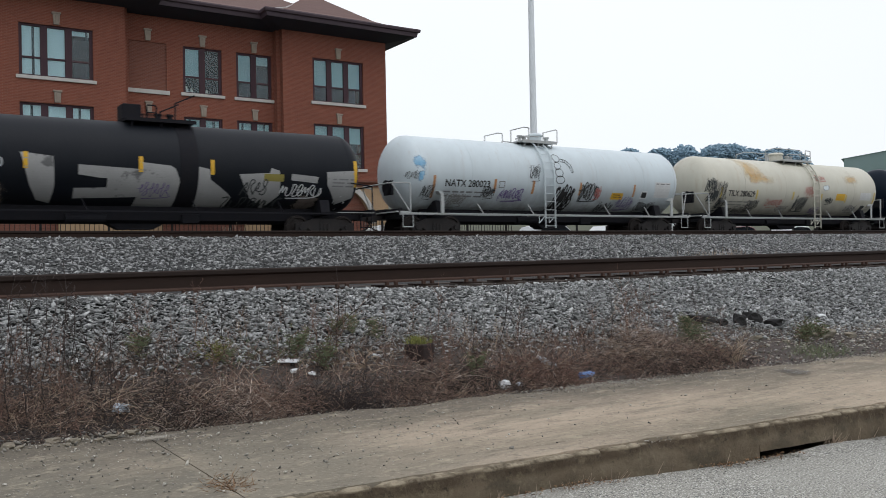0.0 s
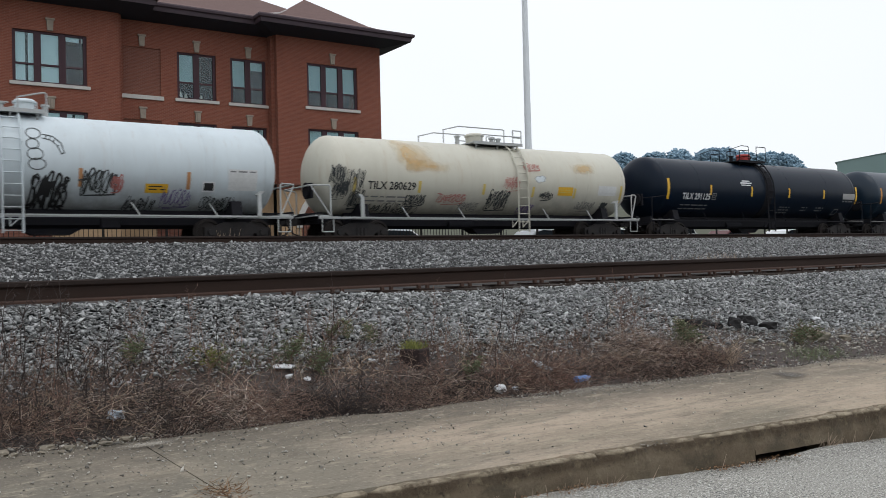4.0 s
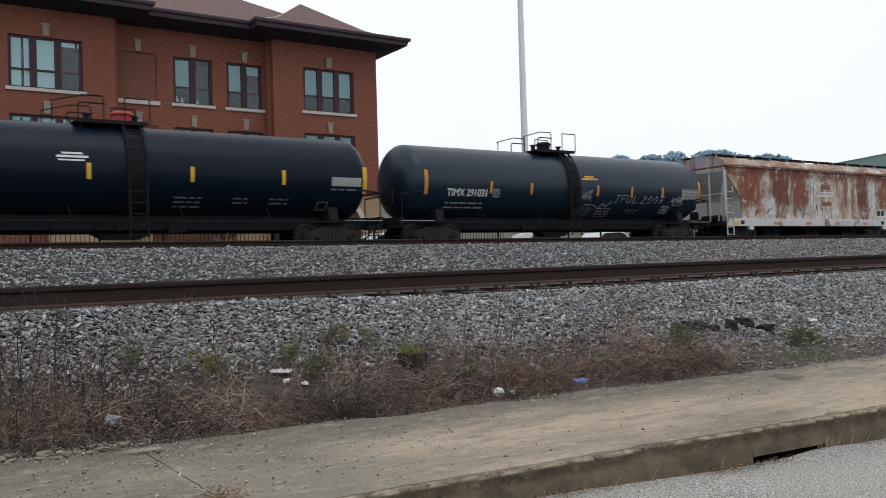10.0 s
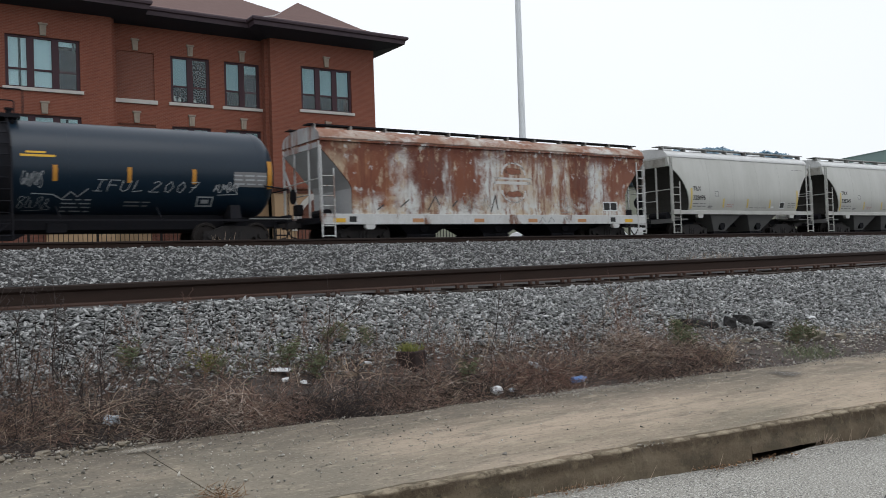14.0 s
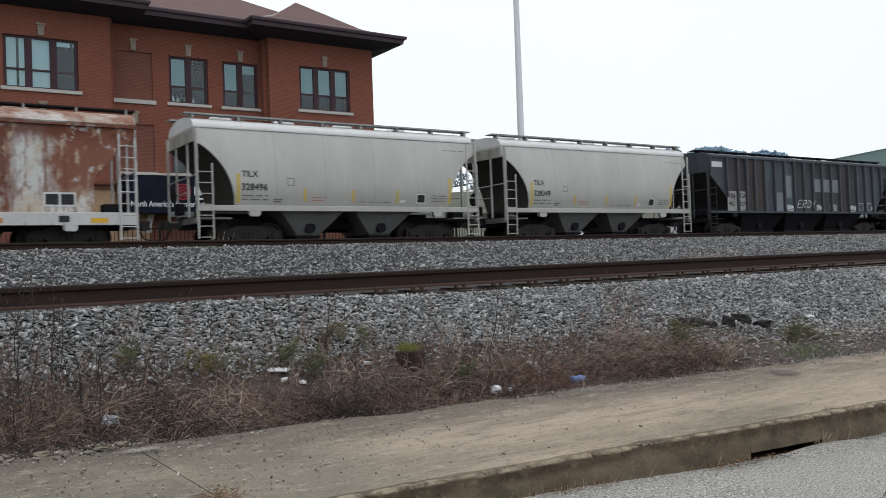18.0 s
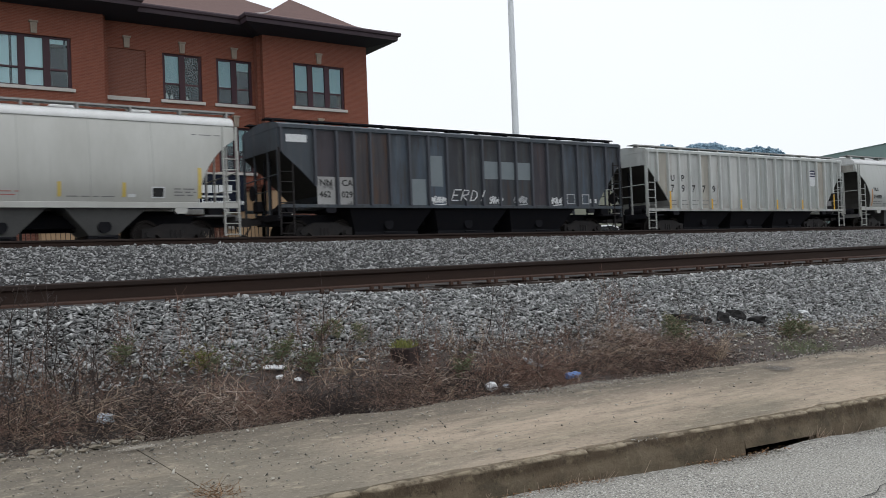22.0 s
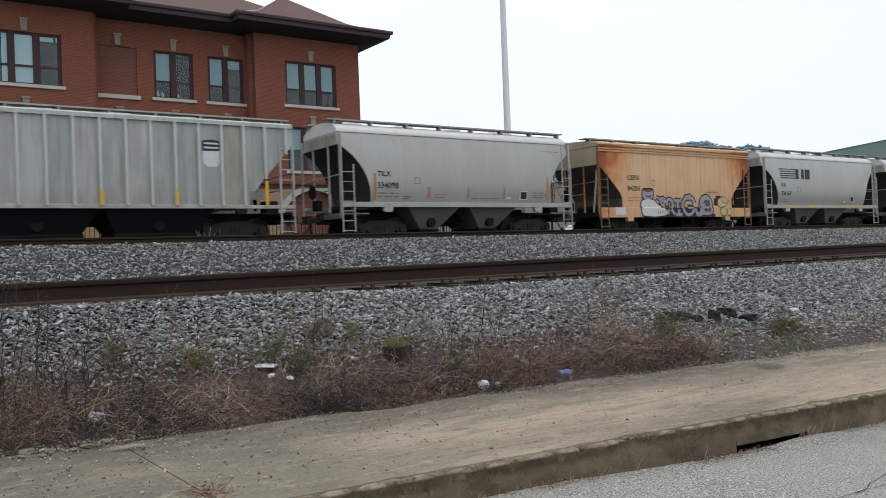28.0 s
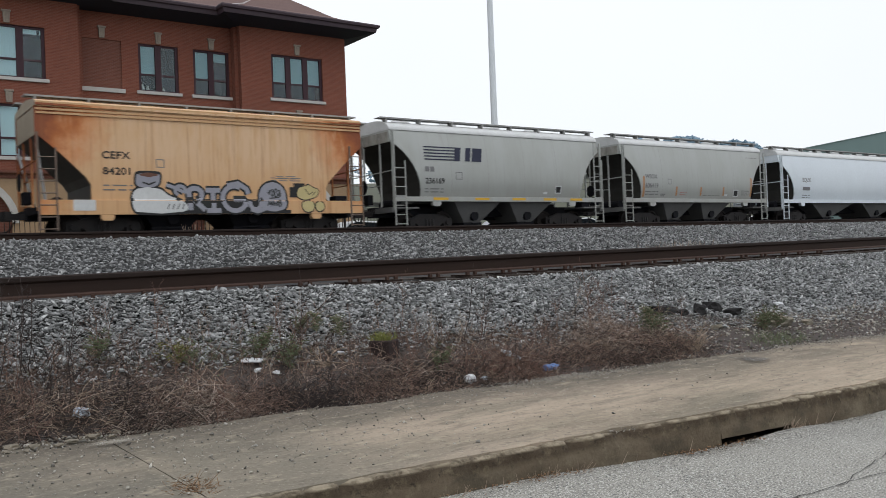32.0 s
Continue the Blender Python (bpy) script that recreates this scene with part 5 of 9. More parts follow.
            part("tread_plate", Shape().box(sgn * (e - 0.55) - 0.75, sgn * (e - 0.55) + 0.75, -1.5, -1.36, 1.004, 1.03), PALE_STEEL, c, "worn tread plate")
    # brake gear
    b = Shape().box(-left - 0.3, -left - 0.2, -0.95, -0.35, 1.7, 2.25)
    b.rod((-left - 0.34, -0.65, 2.0), (-left - 0.2, -0.65, 2.0), 0.04, 8)
    part("brake_housing", b, UNDER, c)
    part("brake_wheel", Shape().lathe([(-left - 0.38, 0.05), (-left - 0.38, 0.28), (-left - 0.34, 0.28), (-left - 0.34, 0.05)], (0, -0.65, 2.0), 16), UNDER, c)
    part("air_reservoir", Shape().rod((-2.2, -0.5, 0.78), (-1.0, -0.5, 0.78), 0.16, 12), UNDER, c)
    part("brake_valve", Shape().box(1.4, 2.0, -0.6, -0.2, 0.62, 0.95), UNDER, c, bevel=0.03)
    # fittings on top
    p = Shape()
    top = TC + TR
    d0, d1, dw = dome["span"][0], dome["span"][1], dome.get("width", 0.95)
    p.box(d0, d1, -dw, dw, top - 0.02, top + 0.03)
    p.box(d0, d1, -dw - 0.02, -dw + 0.03, top - 0.06, top + 0.06)
    for x in (d0 + 0.2, (d0 + d1) / 2, d1 - 0.2):
        for y in (-dw + 0.06, dw - 0.06):
            p.pipe([(x, y, top), (x, y * 0.85, top - 0.35)], 0.03)
    part("platform", p, metal, c, "grated platform on top of the tank")
    hgt, low_rail = dome.get("rail", 0.95), dome.get("low_rail", 0.56)
    for y in (-dw + 0.02, dw - 0.02):
        for a, b_ in dome["rails"]:
            r = Shape()
            lean = dome.get("swept", 0.0) if a < 0 else 0.0
            r.pipe([(a + 0.1 * lean, y, top - 0.1), (a + 0.1 * lean, y, top + hgt * (0.62 if lean else 0.95)), (a + 0.05, y, top + hgt * (0.68 if lean else 1.0)), (a + 1.1 * lean, y, top + hgt), (b_ - 0.05, y, top + hgt), (b_, y, top + hgt * 0.94), (b_, y, top)], dome.get("rail_thick", 0.024))
            if a > 0:
                r.pipe([(a, y, top + hgt * 0.5), (b_, y, top + hgt * 0.5)], 0.02)
            part("guard_rail", r, metal, c)
        for a, b_ in dome.get("low", ()):
            r = Shape().pipe([(a, y, top), (a, y, top + low_rail - 0.06), (a + 0.08, y, top + low_rail), (b_, y, top + low_rail)], 0.024)
            part("guard_rail", r, metal, c)
        for a, b_ in dome.get("arms", ()):
            r = Shape().pipe([(a, math.copysign(dw, y), top), (a, math.copysign(dw, y), top + 0.62), (b_, math.copysign(dw, y), top + 0.95)], 0.026)
            part("guard_rail", r, metal, c)
    m = Shape()
    x = dome.get("lid", 0.0)
    if dome.get("box"):
        w, h = dome["box"]
        m.box(x - w / 2, x + w / 2, -0.4, 0.4, top + 0.05, top + 0.05 + h)
    else:
        k = dome.get("lid_r", 0.46)
        m.lathe([(top - 0.1, k), (top + 0.36, k), (top + 0.38, k + 0.05), (top + 0.43, k + 0.05), (top + 0.50, k - 0.04), (top + 0.53, 0.1)], (x, 0, 0), 24, "z")
    part("valve_housing", m, dome.get("paint", metal), c, dome.get("look", ""), smooth=not dome.get("box"), bevel=0.03 if dome.get("box") else 0)
    for x2 in dome.get("valves", (-0.9, 0.85)):
        part("valve", Shape().lathe([(top, 0.09), (top + 0.3, 0.09), (top + 0.301, 0.13), (top + 0.36, 0.13)], (x2, -0.1, 0), 12, "z"), metal, c, smooth=True)
    # sump collar and ladder
    if dome.get("collar"):
        q = Shape().lathe([(dome["collar"] - 0.3, TR - 0.02), (dome["collar"] - 0.29, TR + 0.012), (dome["collar"] + 0.29, TR + 0.012), (dome["collar"] + 0.3, TR - 0.02)], (0, 0, TC), 56)
        part("sump", Shape().box(dome["collar"] - 0.35, dome["collar"] + 0.35, -0.5, 0.5, 0.75, 1.25), UNDER, c, bevel=0.05)
        part("sump_collar", q, UNDER, c, "dull black collar round the tank", smooth=True)
    if dome.get("ladder") is not None:
        x = dome["ladder"]
        s = Shape()
        for xx in (x - 0.27, x + 0.27):
            pts = [(xx, -1.62, 0.42), (xx, -1.62, 2.7), (xx, -1.55, 3.1), (xx, -1.36, 3.5), (xx, -1.1, 3.87), (xx, -0.8, 4.12)]
            s.pipe(pts, 0.036)
            s.pipe([(xx, -1.62, 0.95), (xx - 0.35, -1.62, 0.62), (xx - 0.35, -1.62, 0.9)], 0.02)
        for k in range(11):
            z = 0.5 + 0.34 * k
            y = profile(z, ((2.7, -1.62), (3.1, -1.55), (3.5, -1.36), (3.87, -1.1), (4.12, -0.8)))
            s.rod((x - 0.27, y, z), (x + 0.27, y, z), 0.018, 6)
        part("ladder", s, dome.get("ladder_paint", metal), c)
    running_gear(c, left + 0.2, 1.85, right + 0.2)
    CARS.append(c)
    return c


def stripes(c, xs, z, h, mat, side=round_side, w=0.13):
    for x in xs:
        decal("reflective_strip", rect(x - w / 2, z, w, h, 4), mat, c, side, "yellow reflective strip")


def bars(c, x, z, w, mat, side, rows=2, h=0.07, gap=0.17, name="small_print"):
    rnd = random.Random(int(x * 100))
    polys = []
    for k in range(rows):
        a = x
        while a < x + w * 0.95:
            b = min(a + rnd.uniform(0.15, 0.5), x + w)
            polys += rect(a, z - k * gap, b - a, h)
            a = b + 0.09
    decal(name, polys, mat, c, side, "small illegible print")


def hopper_car(xc, hl, label, body, roof, kind="smooth", sill=None, sill_z=(1.27, 1.46), eave=4.12, bays=2, knee=3.6, cut=1.3, drop=1.45, walkway=None, under=None, top_shape="arched", slope=None, end_top=None, pitch=0.93, ladders=None, rib_paint=None, rib_shift=0.0, cut_right=None, nudge=None):
    """A covered hopper: shell with sloped ends, roof, roof walk, sills, chutes, ladders."""
    c = car("hopper_car", xc, label, "hopper cars of the train")
    under = under or CHUTE_GREY
    sill = sill or body
    z0 = sill_z[1] - 0.02
    if kind == "smooth":
        turns = [math.radians(30 + 7.5 * i) for i in range(9)]
        curve = [(hl - cut * (math.sin(q) - 0.5) / 0.5, lerp(knee, z0, (0.866 - math.cos(q)) / 0.866)) for q in turns]
    else:
        bent = lambda q: [(hl, knee), (hl - q * 0.45, knee - drop * 0.42), (hl - q * 0.9, knee - drop * 0.9), (hl - q, knee - drop - 0.1), (hl - q, z0)]
        curve = bent(cut)
    cut_right = cut_right or cut
    curve_right = bent(cut_right) if kind != "smooth" else curve
    outline = [(-hl, eave), (hl, eave)] + curve_right + [(-x, z) for x, z in reversed(curve)]
    if kind == "smooth":
        levels = [(z, x, barrel_half(z)) for x, z in reversed(curve)] + [(lerp(knee, eave, k / 5), hl, barrel_half(lerp(knee, eave, k / 5))) for k in range(1, 6)]
        shell = part("shell", barrel_shell(levels), body, c, "bowed car body with rounded cut-away ends", smooth=True)
    else:
        shell = part("shell", Shape().prism(outline, "y", -1.6, 1.6), body, c, "car body with sloped ends")
    if kind == "smooth":
        e = barrel_half(eave)
        ro = [(-e + 0.02, eave - 0.05), (-e - 0.045, eave - 0.05), (-e - 0.05, eave - 0.01)] + [(-(e + 0.04) * math.cos(math.pi / 2 * k / 9), eave + 0.42 * math.sin(math.pi / 2 * k / 9)) for k in range(1, 10)]
    elif top_shape == "banked":
        ro = [(-1.62, eave - 0.03), (-1.66, eave + 0.03), (-1.58, eave + 0.2), (-1.34, eave + 0.38), (-0.7, eave + 0.5), (0, eave + 0.54)]
    elif top_shape == "arched":
        ro = [(-1.62, eave - 0.02), (-1.66, eave + 0.04), (-1.62, eave + 0.10), (-1.3, eave + 0.24), (-0.7, eave + 0.36), (0, eave + 0.40)]
    else:
        ro = [(-1.62, eave - 0.1), (-1.66, eave - 0.06), (-1.66, eave + 0.03), (-1.5, eave + 0.1), (-0.6, eave + 0.22), (0, eave + 0.25)]
    ro += [(-a, b) for a, b in reversed(ro[:-1])]
    part("roof", Shape().prism(ro, "x", -hl - 0.01, hl + 0.01), roof, c, "rounded roof over the hopper" if kind == "smooth" else "low roof over the hopper", smooth=True)
    for sgn, bend in ((-1, curve), (1, curve_right)):
        pts = [(hl + 0.006, knee - 0.01)] + [(x + 0.012, z - 0.012) for x, z in (bend[1:3] if kind == "ribbed" else bend[1:])]
        half = (lambda z: barrel_half(z) - 0.03) if kind == "smooth" else (lambda z: 1.56)
        s = Shape()
        s.v = [(sgn * x, q * half(z), z) for x, z in pts for q in (-1, 1)]
        s.f = [(2 * k, 2 * k + 1, 2 * k + 3, 2 * k + 2) for k in range(len(pts) - 1)]
        part("slope_sheet", s, slope or SHADE_SLOPE, c, "slope sheet at the end of the car")
        if end_top and kind == "plain":
            part("end_sheet", Shape().prism(ro, "x", *sorted((sgn * (hl + 0.012), sgn * (hl + 0.03)))), end_top, c, "weathered end of the roof")
        if end_top:
            part("end_sheet", Shape().box(min(sgn * hl, sgn * (hl + 0.01)), max(sgn * hl, sgn * (hl + 0.01)), -1.56 if kind != "smooth" else -1.27, 1.56 if kind != "smooth" else 1.27, knee, eave - 0.12), end_top, c, "weathered end sheet")
    for y in (-1.64, 1.64) if kind != "smooth" else ():
        part("eave_rail", Shape().box(-hl - 0.02, hl + 0.02, y - 0.035, y + 0.035, eave - 0.09, eave - 0.025), sill if kind == "ribbed" else (body if kind == "plain" else SHADOW_GREY), c)
    if kind == "ribbed":
        k = int(2 * (hl - 0.2) / pitch)
        me = Shape().prism([(-0.05, 0.0), (-0.04, -0.13), (0.04, -0.13), (0.05, 0.0)], "z", 0, 1).data("rib", rib_paint or body)
        for i in range(k + 1):
            x = max(-hl + 0.06, -hl + 0.1 + rib_shift + i * (2 * hl - 0.2) / k)
            x += nudge(x) if nudge and i else 0.0
            q = cut if x < 0 else cut_right
            depth = abs(x) - (hl - q)
            low = z0 if depth <= 0 else lerp(knee - drop, knee, depth / q)
            for y, turn in ((-1.6, 0), (1.6, 180)):
                if y > 0 and i % 2:
                    continue
                r = new("rib", me)
                r.parent, r.matrix_basis = shell, pose(x, y, low, 0, 0, turn) @ Matrix.Diagonal((1, 1, eave - 0.08 - low, 1))
    for y in (-1.6, 1.6):
        part("side_sill", Shape().box(-hl, hl, y - 0.06, y + 0.04, sill_z[0], sill_z[1]), sill, c, "side sill along the car", bevel=0.012)
    for sgn in (-1, 1):
        x = sgn * (hl - 1.95)
        pads = Shape().prism([(x - 0.2, sill_z[0]), (x + 0.2, sill_z[0]), (x + 0.2, sill_z[0] - 0.11), (x + 0.14, sill_z[0] - 0.18), (x - 0.14, sill_z[0] - 0.18), (x - 0.2, sill_z[0] - 0.11)], "y", -1.66, -1.5)
        part("jacking_pad", pads, UNDER if kind == "ribbed" else sill, c)
    part("centre_sill", Shape().box(-hl - 0.1, hl + 0.1, -0.3, 0.3, 0.72, 1.12), UNDER, c)
    if kind == "smooth":
        for sgn in (-1, 1):
            part("cross_bearer", Shape().box(min(sgn * (hl - 3.1), sgn * (hl - 1.2)), max(sgn * (hl - 3.1), sgn * (hl - 1.2)), 0.34, 0.42, 0.55, 1.3), UNDER, c)
        part("cross_bearer", Shape().box(-0.9, 0.9, 0.34, 0.42, 0.6, 1.3), UNDER, c)
    # chutes
    room = 2 * (hl - 2.75)
    bl = room / bays
    for k in range(bays):
        x = -room / 2 + bl * (k + 0.5)
        a, b = bl * (0.47 if kind != "ribbed" else 0.5), 0.42 if kind == "smooth" else (0.62 if kind == "plain" else bl * 0.36)
        v = [(x - a, -1.5, z0), (x + a, -1.5, z0), (x + a, 1.5, z0), (x - a, 1.5, z0), (x - b, -0.95, 0.45), (x + b, -0.95, 0.45), (x + b, 0.95, 0.45), (x - b, 0.95, 0.45)]
        part("chute", Shape().add(v, [(0, 1, 5, 4), (1, 2, 6, 5), (2, 3, 7, 6), (3, 0, 4, 7), (4, 5, 6, 7), (3, 2, 1, 0)]), under, c, "sloping discharge chute")
        g = Shape().box(x - b - 0.05, x + b + 0.05, -1.0, 1.0, 0.34, 0.45)
        g.rod((x, -1.18, 0.72), (x, -0.9, 0.72), 0.2, 16)
        g.rod((x - 0.25, -1.25, 0.4), (x + 0.25, -1.25, 0.4), 0.04, 8)
        part("outlet_gate", g, UNDER, c)
    # ends
    for sgn in (-1, 1):
        paint_of = sill if kind in ("smooth", "plain") else body
        for y in (-1.56, 1.56):
            part("corner_post", Shape().box(sgn * hl - 0.035, sgn * hl + 0.035, y - 0.035, y + 0.035, 0.95, eave - 0.1), paint_of, c)
            if kind == "plain" and sgn < 0:
                part("end_brace", Shape().pipe([(sgn * hl, y * 0.96, 3.0), (sgn * (hl - 0.35), y * 0.55, 1.12)], 0.045), SLOPE_GREY, c)
        for y in (-0.62, 0.62):
            part("end_post", Shape().box(sgn * (hl - 0.02) - 0.03, sgn * (hl - 0.02) + 0.03, y - 0.03, y + 0.03, 1.1, knee + 0.25), paint_of, c)
        if kind == "ribbed" and sgn < 0:
            for y in (-0.25, 0.25, 1.1):
                part("end_post", Shape().box(-hl + 0.22, -hl + 0.28, y - 0.04, y + 0.04, 1.05, knee - 0.2), UNDER, c)
            part("brake_cylinder", Shape().rod((-hl + 0.75, -0.9, 1.35), (-hl + 0.75, 0.1, 1.35), 0.2, 14), UNDER, c)
        part("end_rail", Shape().pipe([(sgn * hl, -1.56, 2.48), (sgn * hl, 1.56, 2.42)], 0.022), paint_of, c)
        part("end_rail", Shape().pipe([(sgn * hl, -0.62, 1.95), (sgn * hl, 0.62, 1.95)], 0.02), paint_of, c)
        pl = Shape().box(sgn * (hl - 0.55) - 0.6, sgn * (hl - 0.55) + 0.6, -1.56, 1.56, 1.0, 1.06)
        pl.box(sgn * hl - 0.1, sgn * hl + 0.1, -1.56, 1.56, 0.86, 1.06)
        part("end_platform", pl, under, c)
        x = -hl if sgn < 0 else hl - 0.5
        ladder("ladder", x, -1.66, 0.35, eave - 0.1 if kind == "smooth" else knee + 0.05, 0.5, c, ladders or sill, z_short=2.85 if sgn < 0 else (3.2 if kind == "smooth" else None))
    part("brake_housing", Shape().box(-hl - 0.12, -hl + 0.15, 0.2, 0.6, 1.25, 1.65), UNDER, c, bevel=0.04)
    part("brake_wheel", Shape().lathe([(-hl - 0.2, 0.05), (-hl - 0.2, 0.28), (-hl - 0.16, 0.28), (-hl - 0.16, 0.05)], (0, 0.4, 1.95), 16), UNDER, c)
    part("air_reservoir", Shape().rod((-hl + 0.7, -0.7, 1.25), (-hl + 0.7, 0.4, 1.25), 0.19, 12), UNDER, c)
    part("brake_valve", Shape().box(hl - 0.9, hl - 0.4, -1.2, -0.7, 1.06, 1.5), UNDER, c, bevel=0.04)
    # roof walk
    zt = eave + (0.46 if kind == "smooth" else 0.57 if top_shape == "banked" else 0.29)
    for y in (-0.8, 0.8):
        w = Shape().prism([(y - 0.24, zt - 0.02), (y - 0.24, zt + 0.035), (y - 0.22, zt + 0.035), (y - 0.22, zt + 0.02), (y + 0.22, zt + 0.02), (y + 0.22, zt - 0.005), (y - 0.22, zt - 0.005), (y - 0.22, zt - 0.02)], "x", -hl - 0.18, hl + 0.18)
        part("roof_walk", w, walkway or PALE_STEEL, c, "long grated roof walk")
    n = int(2 * hl / 1.45)
    me = Shape().box(-0.03, 0.03, -0.12, 0.16, -0.3, 0.0).data("bracket", PALE_STEEL if top_shape == "banked" else walkway or PALE_STEEL)
    for i in range(n + 1):
        x = lerp(-hl + 0.1, hl - 0.1, i / n)
        for y in (-0.95, 0.95):
            b = new("walk_bracket", me)
            b.parent, b.matrix_basis = c, pose(x, y, zt + 0.02)
    for i in range(int(2 * hl / 2.4)):
        x = -hl + 1.4 + 2.4 * i
        part("hatch_cover", Shape().lathe([(eave + 0.2, 0.4), (zt + 0.02, 0.4), (zt + 0.1, 0.34), (zt + 0.13, 0.05)], (x, 0, 0), 16, "z"), roof, c, smooth=True)
    running_gear(c, hl, 1.95)
    CARS.append(c)
    return c


black_dome = dict(span=(-1.5, 0.7), rails=((-2.25, -0.65), (0.0, 0.78)), collar=0.2, ladder=0.2, lid=-0.15, box=(0.62, 0.55), swept=0.9, rail=0.8, rail_thick=0.02, low=((-1.4, -0.6),), valves=(-1.0, 0.5))

old_tank = tank_car(6.9, (8.5, 8.06), "grimy black tank car with large pale painted letters", OLD_BLACK, UNDER, False, dict(span=(-0.4, 1.85), rails=((0.25, 0.55),), rail=0.5, arms=((1.15, 1.8),), lid=-0.1, box=(0.6, 0.55), collar=1.45, paint=UNDER, valves=(0.8, 1.2)))
old_tank.scale = (1.0, 0.95, 0.95)
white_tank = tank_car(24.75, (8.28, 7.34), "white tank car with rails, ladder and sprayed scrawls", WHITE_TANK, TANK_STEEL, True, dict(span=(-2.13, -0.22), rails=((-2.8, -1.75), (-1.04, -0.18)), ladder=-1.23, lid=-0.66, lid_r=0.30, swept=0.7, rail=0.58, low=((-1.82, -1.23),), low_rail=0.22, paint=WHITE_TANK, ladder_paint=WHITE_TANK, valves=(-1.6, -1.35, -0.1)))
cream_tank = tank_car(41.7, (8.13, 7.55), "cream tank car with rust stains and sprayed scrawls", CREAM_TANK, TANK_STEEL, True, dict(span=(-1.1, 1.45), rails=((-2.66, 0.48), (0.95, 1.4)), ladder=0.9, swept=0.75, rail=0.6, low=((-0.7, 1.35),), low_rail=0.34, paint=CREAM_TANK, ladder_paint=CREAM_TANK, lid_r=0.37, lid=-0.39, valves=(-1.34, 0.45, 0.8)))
black_tank = tank_car(59.1, (8.5, 8.84), "clean black tank car with yellow strips and a red valve housing", BLACK_TANK, UNDER, False, dict(black_dome, box=None, lid=0.12, lid_r=0.33, paint=RED_PAINT, look="red valve housing"))
black_tank_2 = tank_car(77.75, (8.56, 8.9), "black tank car with yellow strips and chalky scrawls", BLUE_BLACK_TANK, UNDER, False, dict(black_dome, box=None, collar=0.07, ladder=0.07, lid=-0.3, lid_r=0.3))
END_GREY = layered("rusty_grey_end_paint", (0.37, 0.38, 0.385), [((0.26, 0.255, 0.25), 0.8, 1.0, 0.45, 0.6, (1, 1, 0.4)), ((0.20, 0.09, 0.06), 0.85, 1.6, 0.48, 0.60, (1, 1.6, 0.3))], 0.75, 0.25, 0)
rust_hop = hopper_car((88.0 + 104.55) / 2, 8.28, "covered hopper with white paint eaten by brown rust", RUSTY, RUSTY_ROOF, kind="plain", sill=RUSTY_SILL, sill_z=(0.81, 1.2), eave=3.92, bays=3, knee=3.6, cut=1.25, drop=1.35, under=UNDER, walkway=UNDER, top_shape="banked", slope=SLOPE_GREY, end_top=END_GREY)
GRIMY_END = layered("grimy_end_sheet_paint", (0.33, 0.32, 0.285), [((0.20, 0.185, 0.16), 0.8, 1.1, 0.46, 0.6, (1, 1, 0.6)), ((0.13, 0.12, 0.105), 0.6, 2.6, 0.52, 0.66, (1.5, 1.5, 0.3))], 0.6, 0.3, 0)
til_1 = hopper_car((106.5 + 117.85) / 2, 5.68, "light grey two-bay covered hopper with yellow strips", GREY_HOP, ROOF_WHITE, end_top=GRIMY_END)
til_2 = hopper_car((119.35 + 130.7) / 2, 5.68, "light grey two-bay covered hopper with yellow strips", GREY_HOP, ROOF_WHITE, end_top=GRIMY_END)
bunched = lambda x: min(0.4, 0.21 * max(0.0, -4.6 - x))   # the ribs stand closer towards the fore end
# Rib paints here are lighter body tones that put highlights on the ribs.
slate_hop = hopper_car((132.2 + 149.0) / 2, 8.4, "dark slate ribbed covered hopper with sprayed marks", SLATE, SLATE, kind="ribbed", pitch=0.85, sill_z=(1.30, 1.42), eave=4.2, bays=3, knee=3.35, cut=1.9, cut_right=1.45, nudge=bunched, drop=1.75, under=UNDER, walkway=UNDER, top_shape="flat", ladders=TRUCK, rib_paint=paint("lit_slate_rib_paint", (0.066, 0.072, 0.086), 0.6, second=(0.036, 0.037, 0.044), scale=2.5))
up_hop = hopper_car((150.75 + 167.2) / 2, 8.22, "pale grey ribbed three-bay covered hopper", UP_GREY, UP_GREY, kind="ribbed", pitch=0.76, rib_shift=-0.17, rib_paint=paint("lit_pale_rib_paint", (0.56, 0.58, 0.56), 0.6, second=(0.42, 0.42, 0.39), scale=2.5), sill_z=(1.20, 1.32), eave=4.1, bays=3, knee=3.4, cut=1.65, drop=1.85, under=UNDER, top_shape="flat")
til_3 = hopper_car((169.1 + 180.5) / 2, 5.7, "grey two-bay covered hopper with dusty sides", GREY_HOP2, ROOF_WHITE, end_top=GRIMY_END)
orange_hop = hopper_car((182.3 + 193.4) / 2, 5.55, "bleached orange covered hopper with rust and spray painting", ORANGE, ORANGE_ROOF, sill_z=(0.82, 1.28), eave=4.2, kind="plain", cut=1.5, drop=1.4, knee=3.25, top_shape="flat", under=UNDER, slope=paint("grimy_slope_paint", (0.12, 0.12, 0.112), 0.75, second=(0.06, 0.055, 0.05), scale=1.5), ladders=paint("rusty_brown_grey_paint", (0.19, 0.145, 0.115), 0.8, second=(0.12, 0.07, 0.05), scale=3), end_top=paint("grimy_cream_paint", (0.42, 0.36, 0.27), 0.7, second=(0.28, 0.22, 0.16), scale=2))
ns_hop = hopper_car((194.85 + 206.2) / 2, 5.68, "grey two-bay covered hopper with a navy striped emblem", GREY_HOP2, ROOF_WHITE, end_top=GRIMY_END)
